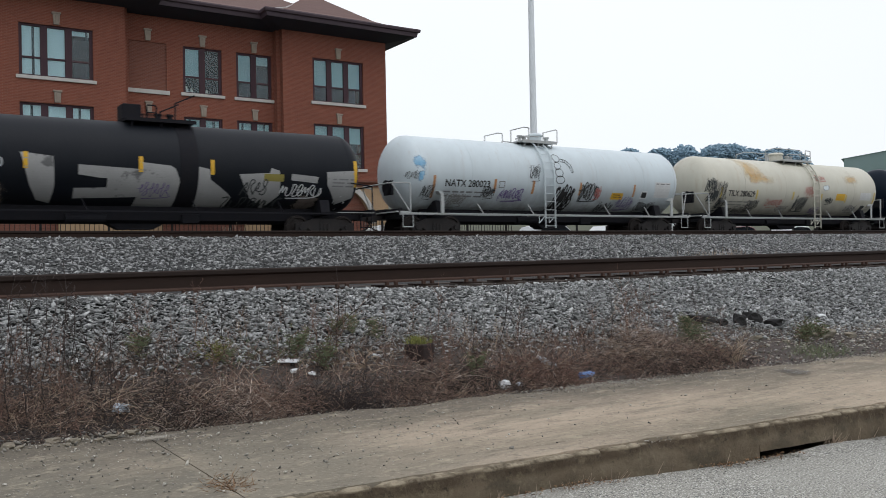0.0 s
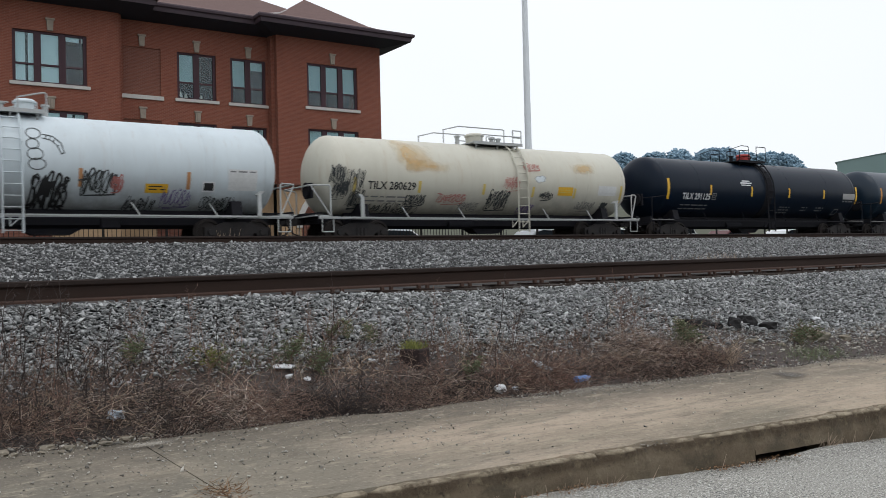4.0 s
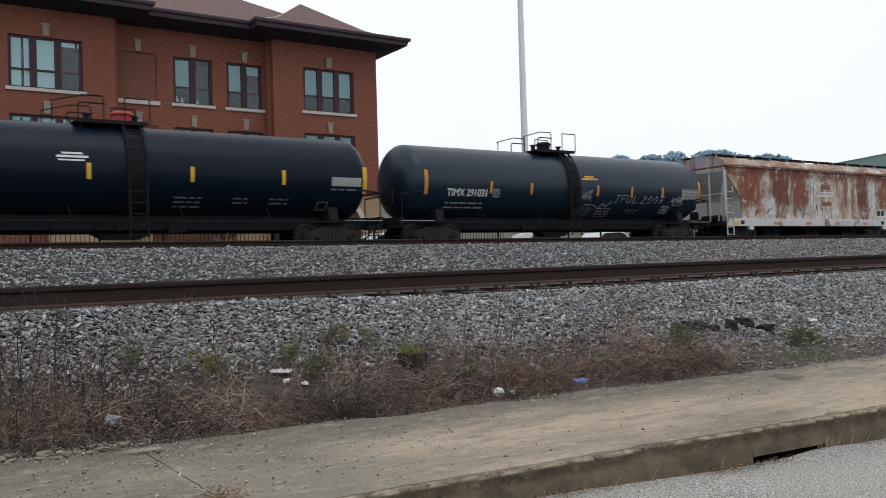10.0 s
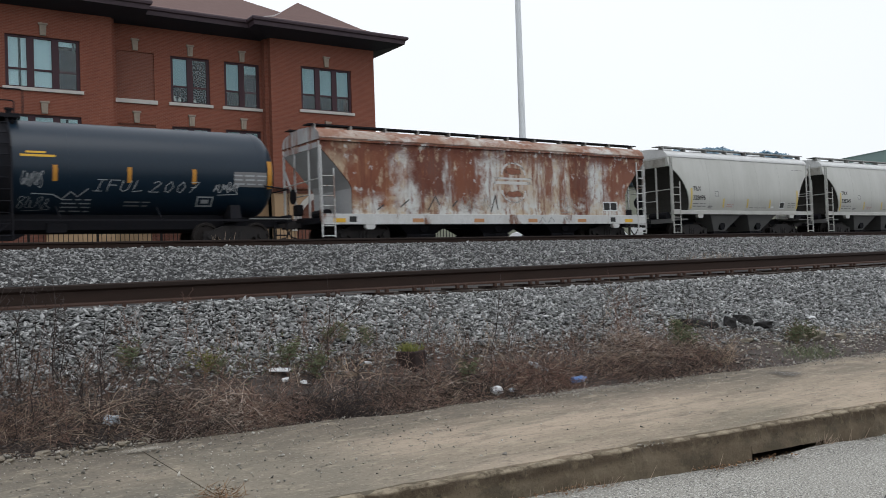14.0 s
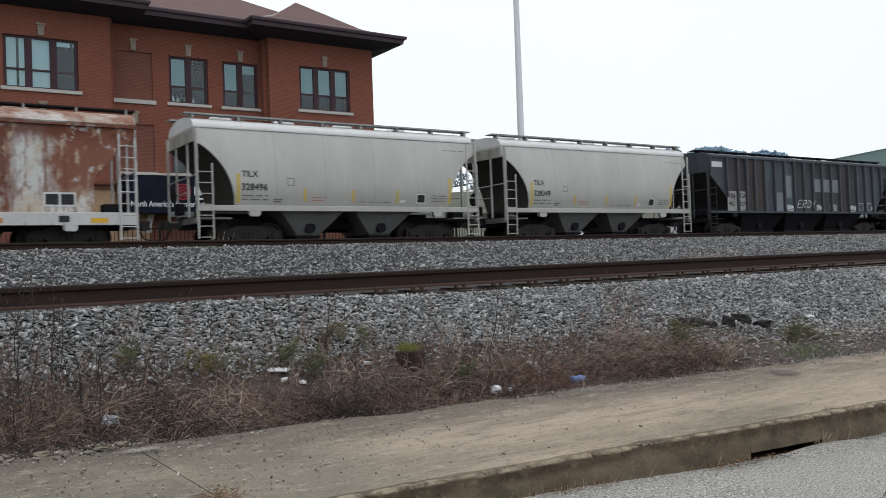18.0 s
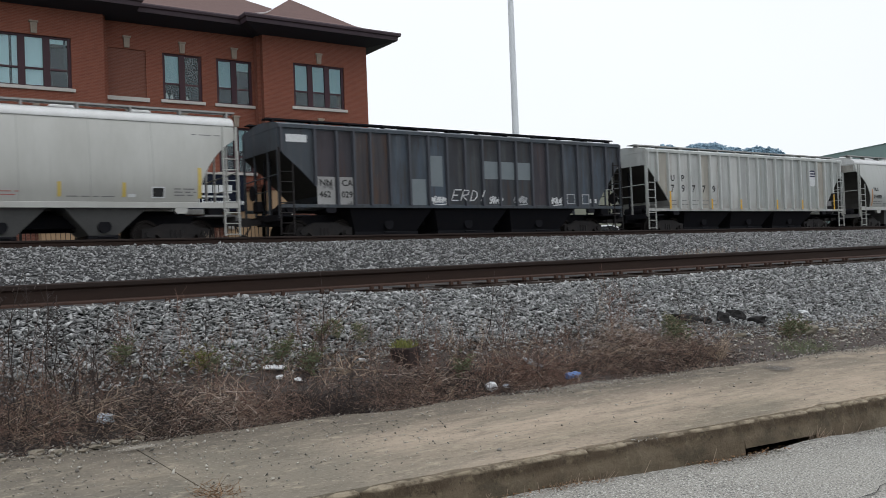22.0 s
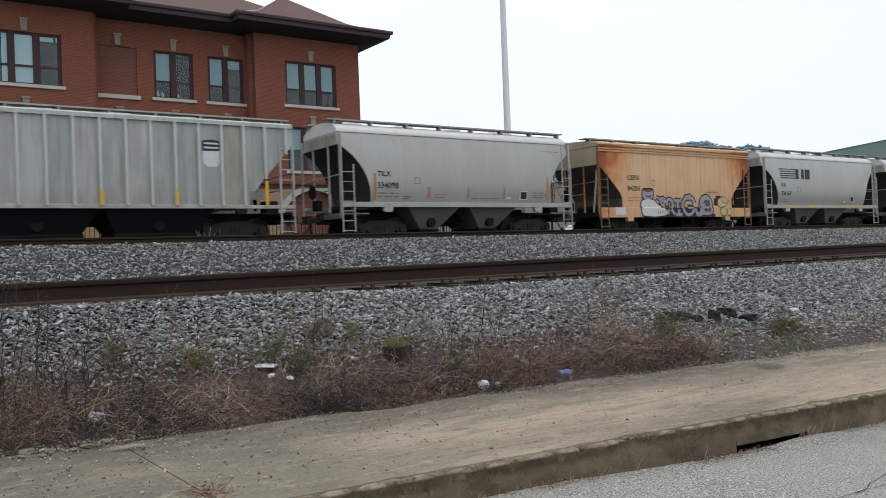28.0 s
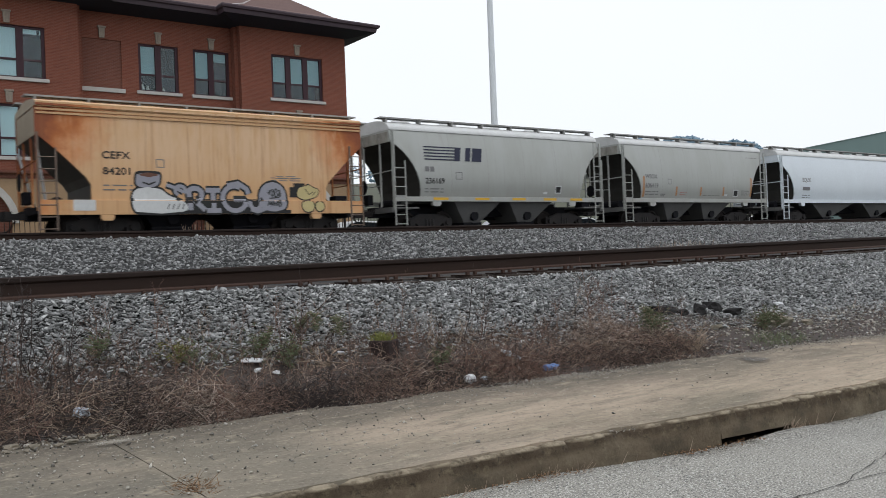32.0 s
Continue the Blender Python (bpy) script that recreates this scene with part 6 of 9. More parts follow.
ws_hop = hopper_car((207.75 + 219.1) / 2, 5.68, "greenish grey two-bay covered hopper", GREY_HOP2, ROOF_WHITE, end_top=GRIMY_END)
last_hop = hopper_car((220.75 + 237.5) / 2, 8.4, "pale blue-white covered hopper", PALE_HOP, ROOF_WHITE, eave=4.05)


def rolled(t):
    k = min(int(t / 2), len(ROLLED) - 2)
    a, b = ROLLED[k], ROLLED[k + 1]
    return lerp(a, b, t / 2 - k)


# ---- lettering, strips, stains and sprayed paint on the cars ----
PALE_SPRAY = material("chalky_pale_paint", (0.36, 0.36, 0.35), 0.8, second=(0.24, 0.24, 0.235), scale=1.4, stain=(0.12, 0.12, 0.12), stain_scale=1.8, stain_share=0.25)
BROWNISH = soft_paint("brown_grime", (0.15, 0.12, 0.10), (0.08, 0.068, 0.06), 3.0, 0.6)
OVAL_BROWN = material("brown_spray", (0.16, 0.075, 0.05), 0.8)
OLIVE = material("dull_olive_yellow", (0.26, 0.22, 0.05), 0.7)
RUST_RUN = soft_paint("orange_rust_bloom", (0.64, 0.38, 0.11), (0.60, 0.44, 0.22), 1.0, 0.75, stretch=(1, 1, 0.7), fade=0.5, strength=0.45)
BLUE_SPRAY = soft_paint("sky_blue_spray", (0.16, 0.42, 0.66), (0.35, 0.55, 0.7), 3.0, 0.45, strength=0.75)
PURPLE = material("purple_spray", (0.17, 0.12, 0.28), 0.7)
RED_SPRAY = material("faded_red_spray", (0.45, 0.17, 0.15), 0.7)
DARK_SPRAY = material("sooty_black_spray", (0.05, 0.055, 0.055), 0.8)
CHALK = material("chalk_white", (0.42, 0.44, 0.45), 0.9, second=(0.25, 0.26, 0.27), scale=7)
FADED_ORANGE = material("faded_orange_strip", (0.50, 0.25, 0.11), 0.6)
SILVER = material("silver_spray", (0.33, 0.33, 0.37), 0.5, second=(0.25, 0.25, 0.29), scale=3)
CREAM_SPRAY = material("cream_yellow_spray", (0.60, 0.50, 0.24), 0.7)
SLATE_BLUE = layered("slate_blue_panel", (0.060, 0.080, 0.104), [((0.045, 0.050, 0.056), 0.9, 1.0, 0.44, 0.6, (1.6, 1, 0.25)), ((0.095, 0.108, 0.118), 0.7, 2.2, 0.53, 0.66, (2.2, 1, 0.16)), ((0.050, 0.036, 0.030), 0.8, 2.6, 0.54, 0.64, (2.6, 1, 0.12)), ((0.022, 0.023, 0.026), 0.8, 1.3, 0.35, 0.6, (1.2, 1, 0.4), (0, 0, 1, 3.3, 3.9, 0.8))], 0.6, 0.3, 0)
SLATE_GREY = material("pale_overpainted_patch", (0.19, 0.225, 0.24), 0.7, second=(0.14, 0.168, 0.18), scale=2)
SLATE_RUST = layered("rust_streaked_slate_panel", (0.048, 0.045, 0.049), [((0.085, 0.050, 0.034), 0.8, 1.3, 0.44, 0.62, (2.2, 1, 0.25)), ((0.025, 0.024, 0.025), 0.8, 2.4, 0.5, 0.66, (2.6, 1, 0.14)), ((0.10, 0.10, 0.098), 0.6, 3.0, 0.55, 0.68, (2.6, 1, 0.12))], 0.65, 0.3, 0)
SLATE_BROWN = layered("slate_brown_panel", (0.053, 0.046, 0.053), [((0.034, 0.034, 0.041), 0.9, 1.0, 0.44, 0.6, (1.6, 1, 0.25)), ((0.074, 0.064, 0.066), 0.7, 2.2, 0.53, 0.66, (2.2, 1, 0.16)), ((0.066, 0.034, 0.024), 0.7, 2.6, 0.55, 0.65, (2.6, 1, 0.12)), ((0.022, 0.020, 0.022), 0.8, 1.3, 0.35, 0.6, (1.2, 1, 0.4), (0, 0, 1, 3.3, 3.9, 0.8))], 0.65, 0.3, 0)


def banded(poly, step=0.09):
    """A convex figure cut into level bands, so that it follows a curved side."""
    lo, hi = min(p[1] for p in poly), max(p[1] for p in poly)
    n = max(1, math.ceil((hi - lo) / step))

    def reach(z):
        xs = []
        for (a, b), (c2, d) in zip(poly, poly[1:] + poly[:1]):
            if min(b, d) - 1e-9 <= z <= max(b, d) + 1e-9:
                xs += [a, c2] if abs(d - b) < 1e-9 else [lerp(a, c2, (z - b) / (d - b))]
        return min(xs), max(xs)

    out = []
    for k in range(n):
        z0, z1 = lerp(lo, hi, k / n), lerp(lo, hi, (k + 1) / n)
        (a, b), (c2, d) = reach(z0), reach(z1)
        out.append([(a, z0), (b, z0), (d, z1), (c2, z1)])
    return out


OLD_LETTERS = (
    ([(-3.55, 2.78), (-2.65, 2.76), (-2.6, 1.75), (-2.68, 1.25), (-3.05, 1.3), (-3.3, 1.8)],),
    ([(-1.95, 2.46), (-0.1, 2.38), (-0.1, 1.98), (-1.95, 2.1)], [(-2.05, 1.72), (-0.1, 1.8), (-0.1, 1.42), (-2.05, 1.4)], [(-1.1, 2.1), (-0.1, 2.05), (-0.1, 1.75), (-1.1, 1.7)]),
    ([(-0.15, 2.62), (0.95, 2.52), (1.15, 2.05), (1.05, 1.1), (-0.25, 1.1), (-0.1, 1.75)],),
    ([(1.68, 2.55), (2.1, 2.5), (2.15, 2.1), (1.9, 1.1), (1.45, 1.1), (1.55, 1.7)], [(2.1, 2.15), (2.95, 1.55), (2.75, 1.08), (1.9, 1.1)]),
    ([(3.1, 2.38), (4.2, 2.42), (4.35, 2.3), (3.95, 1.35), (3.6, 1.5), (3.25, 2.05)], [(4.25, 2.6), (4.55, 2.55), (4.65, 1.65), (4.1, 1.1), (4.0, 1.6)]),
    ([(5.0, 2.42), (6.05, 2.4), (6.0, 2.1), (5.0, 2.12)],),
    ([(6.35, 2.58), (7.45, 2.62), (7.5, 1.6), (6.9, 1.35), (6.4, 2.05)],))


def frame_of(x, z, w, h, t):
    return rect(x, z, w, t) + rect(x, z + h - t, w, t) + rect(x, z, t, h, 3) + rect(x + w - t, z, t, h, 3)


# grimy black tank car: remains of large pale letters
c, rs = old_tank, round_side
for polys in OLD_LETTERS:
    decal("painted_letter", [q for p in polys for q in banded(p)], PALE_SPRAY, c, rs, "remains of a large pale painted letter", 0.005)
decal("grime_patch", rect(5.0, 0.95, 1.4, 0.95, 8), BROWNISH, c, rs, "brownish grime", 0.007)
decal("grime_patch", rect(-4.9, 1.0, 1.2, 1.0, 8), BROWNISH, c, rs, "brownish grime", 0.007)
decal("label_panel", rect(4.0, 2.12, 0.72, 0.26, 2), OLIVE, c, rs, "dull yellow label", 0.008)
decal("sprayed_scrawl", scrawl(5, 4.6, 1.6, 1.5, 0.45, 9, 0.05), WHITE_INK, c, rs, "white sprayed scrawl", 0.009)
decal("sprayed_scrawl", scrawl(6, 2.6, 1.15, 2.2, 0.4, 9, 0.05) + scrawl(7, 3.2, 1.6, 0.9, 0.6, 6, 0.05), DARK_SPRAY, c, rs, "dark sprayed scrawl", 0.009)
decal("sprayed_scrawl", scrawl(8, -0.2, 1.5, 1.0, 0.5, 8, 0.03), PURPLE, c, rs, "purple sprayed scrawl", 0.009)
decal("placard", [[(7.03, 1.18), (7.27, 1.43), (7.03, 1.68), (6.79, 1.43)]], WHITE_INK, c, rs, "white diamond placard", 0.012)
lettering("car_number", "2390", -4.85, 2.3, 0.3, CHALK, c, rs)
stripes(c, (-3.4, -0.1, 2.2), 2.28, 0.52, YELLOW)
stripes(c, (7.5,), 2.0, 1.0, YELLOW)
bars(c, 6.6, 2.25, 0.85, GREY_INK, rs, 3, 0.05, 0.13)

# white tank car
c = white_tank
lettering("car_number", "NATX 280023", -6.44, 2.06, 0.26, BLACK_INK, c, rs, 0.98)
bars(c, -6.44, 1.82, 2.2, GREY_INK, rs, 2, 0.06, 0.16)
for x in (-7.0, -4.05, -2.05, 0.6, 3.9):
    decal("reflective_strip", rect(x, 1.85 if x > -6 else 1.6, 0.12, 0.55 if x > -6 else 0.85, 5), FADED_ORANGE, c, rs, "faded orange reflective strip")
decal("small_print", frame_of(-3.8, 2.05, 0.3, 0.28, 0.03), GREY_INK, c, rs, "framed stencil")
decal("warning_panel", rect(2.6, 1.72, 0.72, 0.28, 2), YELLOW, c, rs, "yellow warning panel")
bars(c, 2.7, 1.9, 0.55, BLACK_INK, rs, 2, 0.035, 0.09)
decal("test_panel", frame_of(4.43, 1.78, 0.42, 0.34, 0.05), WHITE_INK, c, rs, "white framed test stencil", 0.012)
decal("test_panel_field", rect(4.46, 1.81, 0.36, 0.28, 2), BLACK_INK, c, rs, "", 0.008)
decal("overpaint_patch", rect(5.3, 1.85, 1.0, 0.7, 5), ROOF_WHITE, c, rs, "paler overpainted patch", 0.005)
bars(c, 5.35, 2.45, 0.9, GREY_INK, rs, 1, 0.05)
hs = head_side(8.28)
patch = lambda x, z, w, h, n=8: [q for i in range(n) for q in rect(x + w * i / n, z, w / n, h, 10)]
decal("spray_cloud", patch(-8.12, 2.45, 1.05, 0.95), BLUE_SPRAY, c, hs, "sky blue spray cloud on the tank's head", 0.02)
decal("spray_cloud", patch(-7.8, 2.05, 0.5, 0.7), BLUE_SPRAY, c, hs, "sky blue spray cloud on the tank's head", 0.024)
for k, (x, z, w, h, n, m, th) in enumerate(((-7.48, 1.6, 0.55, 0.5, 7, DARK_SPRAY, 0.025), (-6.45, 1.35, 1.15, 0.45, 9, SHADOW_GREY, 0.035), (-4.6, 1.69, 0.6, 0.42, 7, DARK_SPRAY, 0.035), (-3.76, 1.6, 1.27, 0.45, 8, PURPLE, 0.035), (-2.28, 2.45, 0.6, 0.6, 6, DARK_SPRAY, 0.025), (-0.85, 1.16, 1.1, 1.1, 7, BLACK_INK, 0.075), (0.55, 1.66, 1.1, 0.75, 7, DARK_SPRAY, 0.05), (1.5, 1.75, 0.35, 0.5, 3, RED_SPRAY, 0.05), (1.98, 1.15, 0.98, 0.45, 9, DARK_SPRAY, 0.03), (3.05, 1.35, 1.0, 0.5, 8, PURPLE, 0.025), (4.4, 1.25, 1.15, 0.4, 9, DARK_SPRAY, 0.03))):
    decal("sprayed_scrawl", scrawl(40 + k, x, z, w, h, n, th) + scrawl(540 + k, x + 0.06 * w, z - 0.03, w * 0.9, h * 1.1, n, th * 0.8), m, c, rs, "sprayed scrawl", 0.009)

decal("sprayed_scrawl", scrawl(39, -8.1, 2.25, 0.42, 0.4, 8, 0.015), DARK_SPRAY, c, hs, "sprayed scrawl on the tank's head", 0.03)
bubbles = []
for x, z, rx, rz in ((-0.62, 3.42, 0.2, 0.17), (-0.66, 3.08, 0.17, 0.16), (-0.60, 2.78, 0.22, 0.18), (-0.55, 2.48, 0.24, 0.17)):
    bubbles += stroke([(x + rx * math.cos(a), z + rz * math.sin(a)) for a in [2 * math.pi * i / 12 for i in range(13)]], 0.03)
bubbles += stroke([(-0.4, 3.4), (-0.1, 3.35), (0.12, 3.15), (0.2, 2.85)], 0.03) + stroke([(-0.4, 3.28), (-0.15, 3.22), (0.02, 3.05), (0.12, 2.8), (0.22, 2.85)], 0.03)
for k in range(5):
    bubbles += stroke([(-0.3 + 0.1 * k, 3.27 - 0.03 * k * k), (-0.24 + 0.1 * k, 3.40 - 0.035 * k * k)], 0.025)
decal("sprayed_figure", bubbles, DARK_SPRAY, c, rs, "column of dark sprayed bubbles beside the ladder", 0.009)

# cream tank car
c = cream_tank
lettering("car_number", "TILX 280629", -6.35, 2.05, 0.28, BLACK_INK, c, rs, 0.98)
bars(c, -6.4, 1.75, 2.2, GREY_INK, rs, 2, 0.05, 0.15)
for x, z, h in ((-6.95, 1.75, 0.7), (-4.15, 1.95, 0.45), (-1.08, 1.95, 0.42), (1.5, 1.9, 0.42), (3.85, 1.9, 0.42), (6.65, 1.75, 0.75)):
    decal("reflective_strip", rect(x, z, 0.13, h, 4), DULL_YELLOW, c, rs, "faded yellow reflective strip")
decal("warning_panel", rect(2.95, 2.0, 0.85, 0.36, 3), YELLOW, c, rs, "yellow warning panel")
bars(c, 3.05, 2.22, 0.6, DULL_YELLOW, rs, 2, 0.035, 0.1)
decal("overpaint_patch", rect(5.3, 2.05, 1.1, 0.42, 3), ROOF_WHITE, c, rs, "paler overpainted patch", 0.005)
decal("rust_bloom", rect(-5.6, 2.75, 2.4, 1.38, 14), RUST_RUN, c, rs, "orange rust bloom running down", 0.005)
decal("rust_bloom", rect(-4.9, 2.65, 2.7, 0.62, 8), RUST_RUN, c, rs, "orange rust bloom running down", 0.008)
decal("rust_bloom", rect(3.7, 2.95, 1.6, 0.55, 8), RUST_RUN, c, rs, "orange rust bloom", 0.005)
decal("overpaint_patch", rect(1.2, 2.35, 1.5, 0.6, 5), soft_paint("faint_blue_spray", (0.55, 0.62, 0.66), (0.6, 0.64, 0.64), 2.0, 0.4), c, rs, "faint pale blue patch", 0.005)
for k, (x, z, w, h, n, m, th) in enumerate(((-7.35, 1.95, 0.8, 0.8, 9, DARK_SPRAY, 0.02), (-7.1, 1.4, 0.6, 0.6, 8, DARK_SPRAY, 0.035), (-6.41, 1.15, 2.4, 0.42, 13, DARK_SPRAY, 0.03), (-4.71, 1.5, 0.95, 0.38, 8, DARK_SPRAY, 0.035), (-3.25, 1.63, 1.4, 0.32, 8, RED_SPRAY, 0.035), (-2.1, 1.35, 1.0, 0.3, 8, GREY_INK, 0.025), (-0.85, 1.4, 1.15, 0.75, 8, DARK_SPRAY, 0.05), (-0.05, 2.2, 0.85, 0.5, 7, RED_SPRAY, 0.03), (1.0, 3.06, 0.95, 0.28, 7, RED_SPRAY, 0.025), (1.92, 1.83, 0.7, 0.32, 6, DARK_SPRAY, 0.04), (0.95, 1.29, 0.9, 0.33, 7, PURPLE, 0.03), (4.17, 1.44, 1.1, 0.33, 9, GREY_INK, 0.025), (5.64, 1.51, 0.4, 0.26, 3, DARK_SPRAY, 0.08))):
    decal("sprayed_scrawl", scrawl(70 + k, x, z, w, h, n, th) + scrawl(570 + k, x + 0.06 * w, z - 0.03, w * 0.9, h * 1.1, n, th * 0.8), m, c, rs, "sprayed scrawl", 0.009)

hs = head_side(8.13)
for k, (x, z, w, h) in enumerate(((-7.86, 2.2, 0.5, 0.75), (-7.75, 1.75, 0.45, 0.6), (-7.5, 1.85, 0.3, 0.5))):
    decal("sprayed_scrawl", scrawl(90 + k, x, z, w, h, 10, 0.022) + scrawl(590 + k, x + 0.02, z - 0.05, w, h, 8, 0.018), DARK_SPRAY, c, hs, "tangle of black sprayed lines on the tank's head", 0.03)

# clean black tank car
c = black_tank
lettering("car_number", "TILX 291125", -6.5, 2.02, 0.29, WHITE_INK, c, rs, 0.92)
decal("small_print", frame_of(-4.32, 2.02, 0.3, 0.32, 0.035) + frame_of(-4.24, 2.1, 0.14, 0.16, 0.03), GREY_INK, c, rs, "framed stencil")
bars(c, -6.5, 1.72, 2.0, GREY_INK, rs, 2, 0.05, 0.17)
decal("stencil", rect(-2.15, 2.88, 0.9, 0.07) + rect(-2.0, 2.99, 0.6, 0.06) + rect(-2.1, 2.78, 0.75, 0.05), WHITE_INK, c, rs, "white stencil")
stripes(c, (-7.53, 8.35), 2.0, 0.98, YELLOW, w=0.16)
stripes(c, (-4.46, -1.24, 1.95, 5.15), 2.24, 0.5, YELLOW)
decal("stencil_panel", rect(7.0, 2.25, 1.2, 0.32, 3), PALE_SPRAY, c, rs, "pale stencil panel")
bars(c, 7.0, 2.1, 1.2, GREY_INK, rs, 1, 0.06)
for x, z, w, n in ((1.4, 1.72, 0.9, 3), (3.4, 1.72, 0.5, 2), (4.7, 1.72, 0.7, 2)):
    bars(c, x, z, w, GREY_INK, rs, n, 0.05, 0.14)
decal("small_print", frame_of(6.55, 1.4, 0.42, 0.3, 0.04), GREY_INK, c, rs, "framed stencil")

# second black tank car, with chalky scrawls
c = black_tank_2
lettering("car_number", "TIMX 291031", -6.6, 2.02, 0.28, WHITE_INK, c, rs, 0.9)
decal("small_print", frame_of(-4.32, 2.0, 0.32, 0.32, 0.035) + frame_of(-4.23, 2.08, 0.14, 0.16, 0.03), CHALK, c, rs, "framed stencil")
bars(c, -6.6, 1.72, 2.0, CHALK, rs, 2, 0.05, 0.17)
AMBER = material("amber_reflective", (0.55, 0.25, 0.03), 0.5)
stripes(c, (-7.6, 8.37), 2.05, 0.95, AMBER, w=0.16)
stripes(c, (-4.44, -2.3, 1.54, 3.7, 5.75), 2.15, 0.48, AMBER)
decal("stencil", rect(0.6, 2.86, 0.95, 0.07) + rect(0.75, 2.97, 0.55, 0.06), YELLOW, c, rs, "yellow stencil")
decal("sprayed_words", handwriting("IFUL.2007", 2.62, 1.88, 0.29, 0.34, 0.45, 0.024), CHALK, c, rs, "chalky hand-sprayed letters and numbers", 0.009)
decal("sprayed_scrawl", scrawl(91, 6.4, 1.88, 0.85, 0.36, 8, 0.03), CHALK, c, rs, "chalky scrawl", 0.009)
decal("sprayed_scrawl", scrawl(92, 0.57, 1.95, 0.6, 0.5, 8, 0.018) + scrawl(93, 0.5, 1.35, 0.9, 0.35, 7, 0.018), CHALK, c, rs, "chalky scrawl", 0.009)
decal("sprayed_scrawl", stroke([(0.9, 1.78), (1.5, 1.76), (1.75, 1.62), (2.0, 1.85), (2.2, 1.7), (2.5, 1.95)], 0.03), CHALK, c, rs, "chalky wavy line", 0.009)
bars(c, 1.75, 1.6, 0.85, CHALK, rs, 4, 0.035, 0.11)
bars(c, 3.6, 1.55, 0.8, GREY_INK, rs, 2, 0.035, 0.11)
decal("stencil_panel", rect(7.1, 2.1, 1.15, 0.5, 3), GREY_INK, c, rs, "dull stencil panel")
bars(c, 7.1, 2.45, 1.15, CHALK, rs, 3, 0.05, 0.14)
decal("small_print", frame_of(5.9, 1.45, 0.55, 0.32, 0.045) + rect(6.05, 1.55, 0.25, 0.12), CHALK, c, rs, "framed stencil")

# rusty hopper
c, fs = rust_hop, flat_side
arc = [(0.53 + 0.62 * math.cos(a), 2.85 + 0.5 * math.sin(a)) for a in [math.pi * i / 12 for i in range(13)]]
arc2 = [(0.53 + 0.62 * math.cos(a), 2.2 - 0.5 * math.sin(a)) for a in [math.pi * i / 12 for i in range(13)]]
RUST_FIELD = soft_paint("brown_rust_field", (0.17, 0.06, 0.036), (0.28, 0.12, 0.07), 4.0, 0.9, strength=0.9)
for z in (1.9, 2.85):
    decal("rusty_field", rect(0.03, z, 1.0, 0.3, 4), RUST_FIELD, c, fs, "rusty field inside the emblem", 0.0065)
decal("round_emblem", stroke(arc, 0.09) + stroke(arc2, 0.09) + rect(-0.5, 2.45, 2.0, 0.12) + rect(-0.5, 2.65, 2.0, 0.08), soft_paint("ghost_white", (0.62, 0.63, 0.62), (0.54, 0.52, 0.49), 5.0, 0.95, strength=0.9), c, fs, "ghost of a round pale emblem", 0.008)
decal("test_panel", frame_of(5.6, 1.38, 0.9, 0.42, 0.05) + rect(6.02, 1.38, 0.06, 0.42), WHITE_INK, c, fs, "white framed stencil", 0.01)
decal("test_panel_field", rect(5.65, 1.43, 0.8, 0.32), BLACK_INK, c, fs, "", 0.006)
for line in (((-6.0, 1.35), (-5.7, 1.55)), ((-5.0, 1.45), (-4.6, 1.75)), ((-3.75, 1.35), (-3.4, 1.9), (-3.2, 1.55)), ((-2.6, 1.5), (-2.35, 1.75)), ((-0.7, 1.3), (-0.45, 2.0), (-0.35, 1.4))):
    decal("spray_mark", stroke(line, 0.05), DARK_SPRAY, c, fs, "dark sprayed stroke", 0.012)
sill_side = lambda x, z, lift=0.006: -1.66 - lift
for x in (-7.85, -4.5, -1.6, 1.2, 4.0, 6.9):
    decal("sill_strip", rect(x, 0.88, 0.5, 0.15), YELLOW if abs(x) > 6 else FADED_ORANGE, c, sill_side, "orange reflective strip")
decal("sill_label", rect(-7.2, 0.9, 0.3, 0.2), BLACK_INK, c, sill_side, "black label")
decal("sill_label", rect(6.0, 0.9, 0.3, 0.2), BLACK_INK, c, sill_side, "black label")
for k, (x, z, w, h) in enumerate(((-2.2, 1.35, 0.6, 0.6), (-1.2, 1.35, 0.5, 0.6), (2.9, 1.35, 0.9, 0.6))):
    decal("sprayed_scrawl", scrawl(252 + k, x, z, w, h, 3, 0.024), SHADOW_GREY, c, fs, "grey sprayed scrawl", 0.009)
for x0 in (1.8, 2.3, 3.1):
    decal("spray_mark", stroke(((x0, 0.85), (x0 + 0.2, 1.1), (x0 + 0.35, 0.9)), 0.03), GREY_INK, c, sill_side, "grey sprayed stroke")

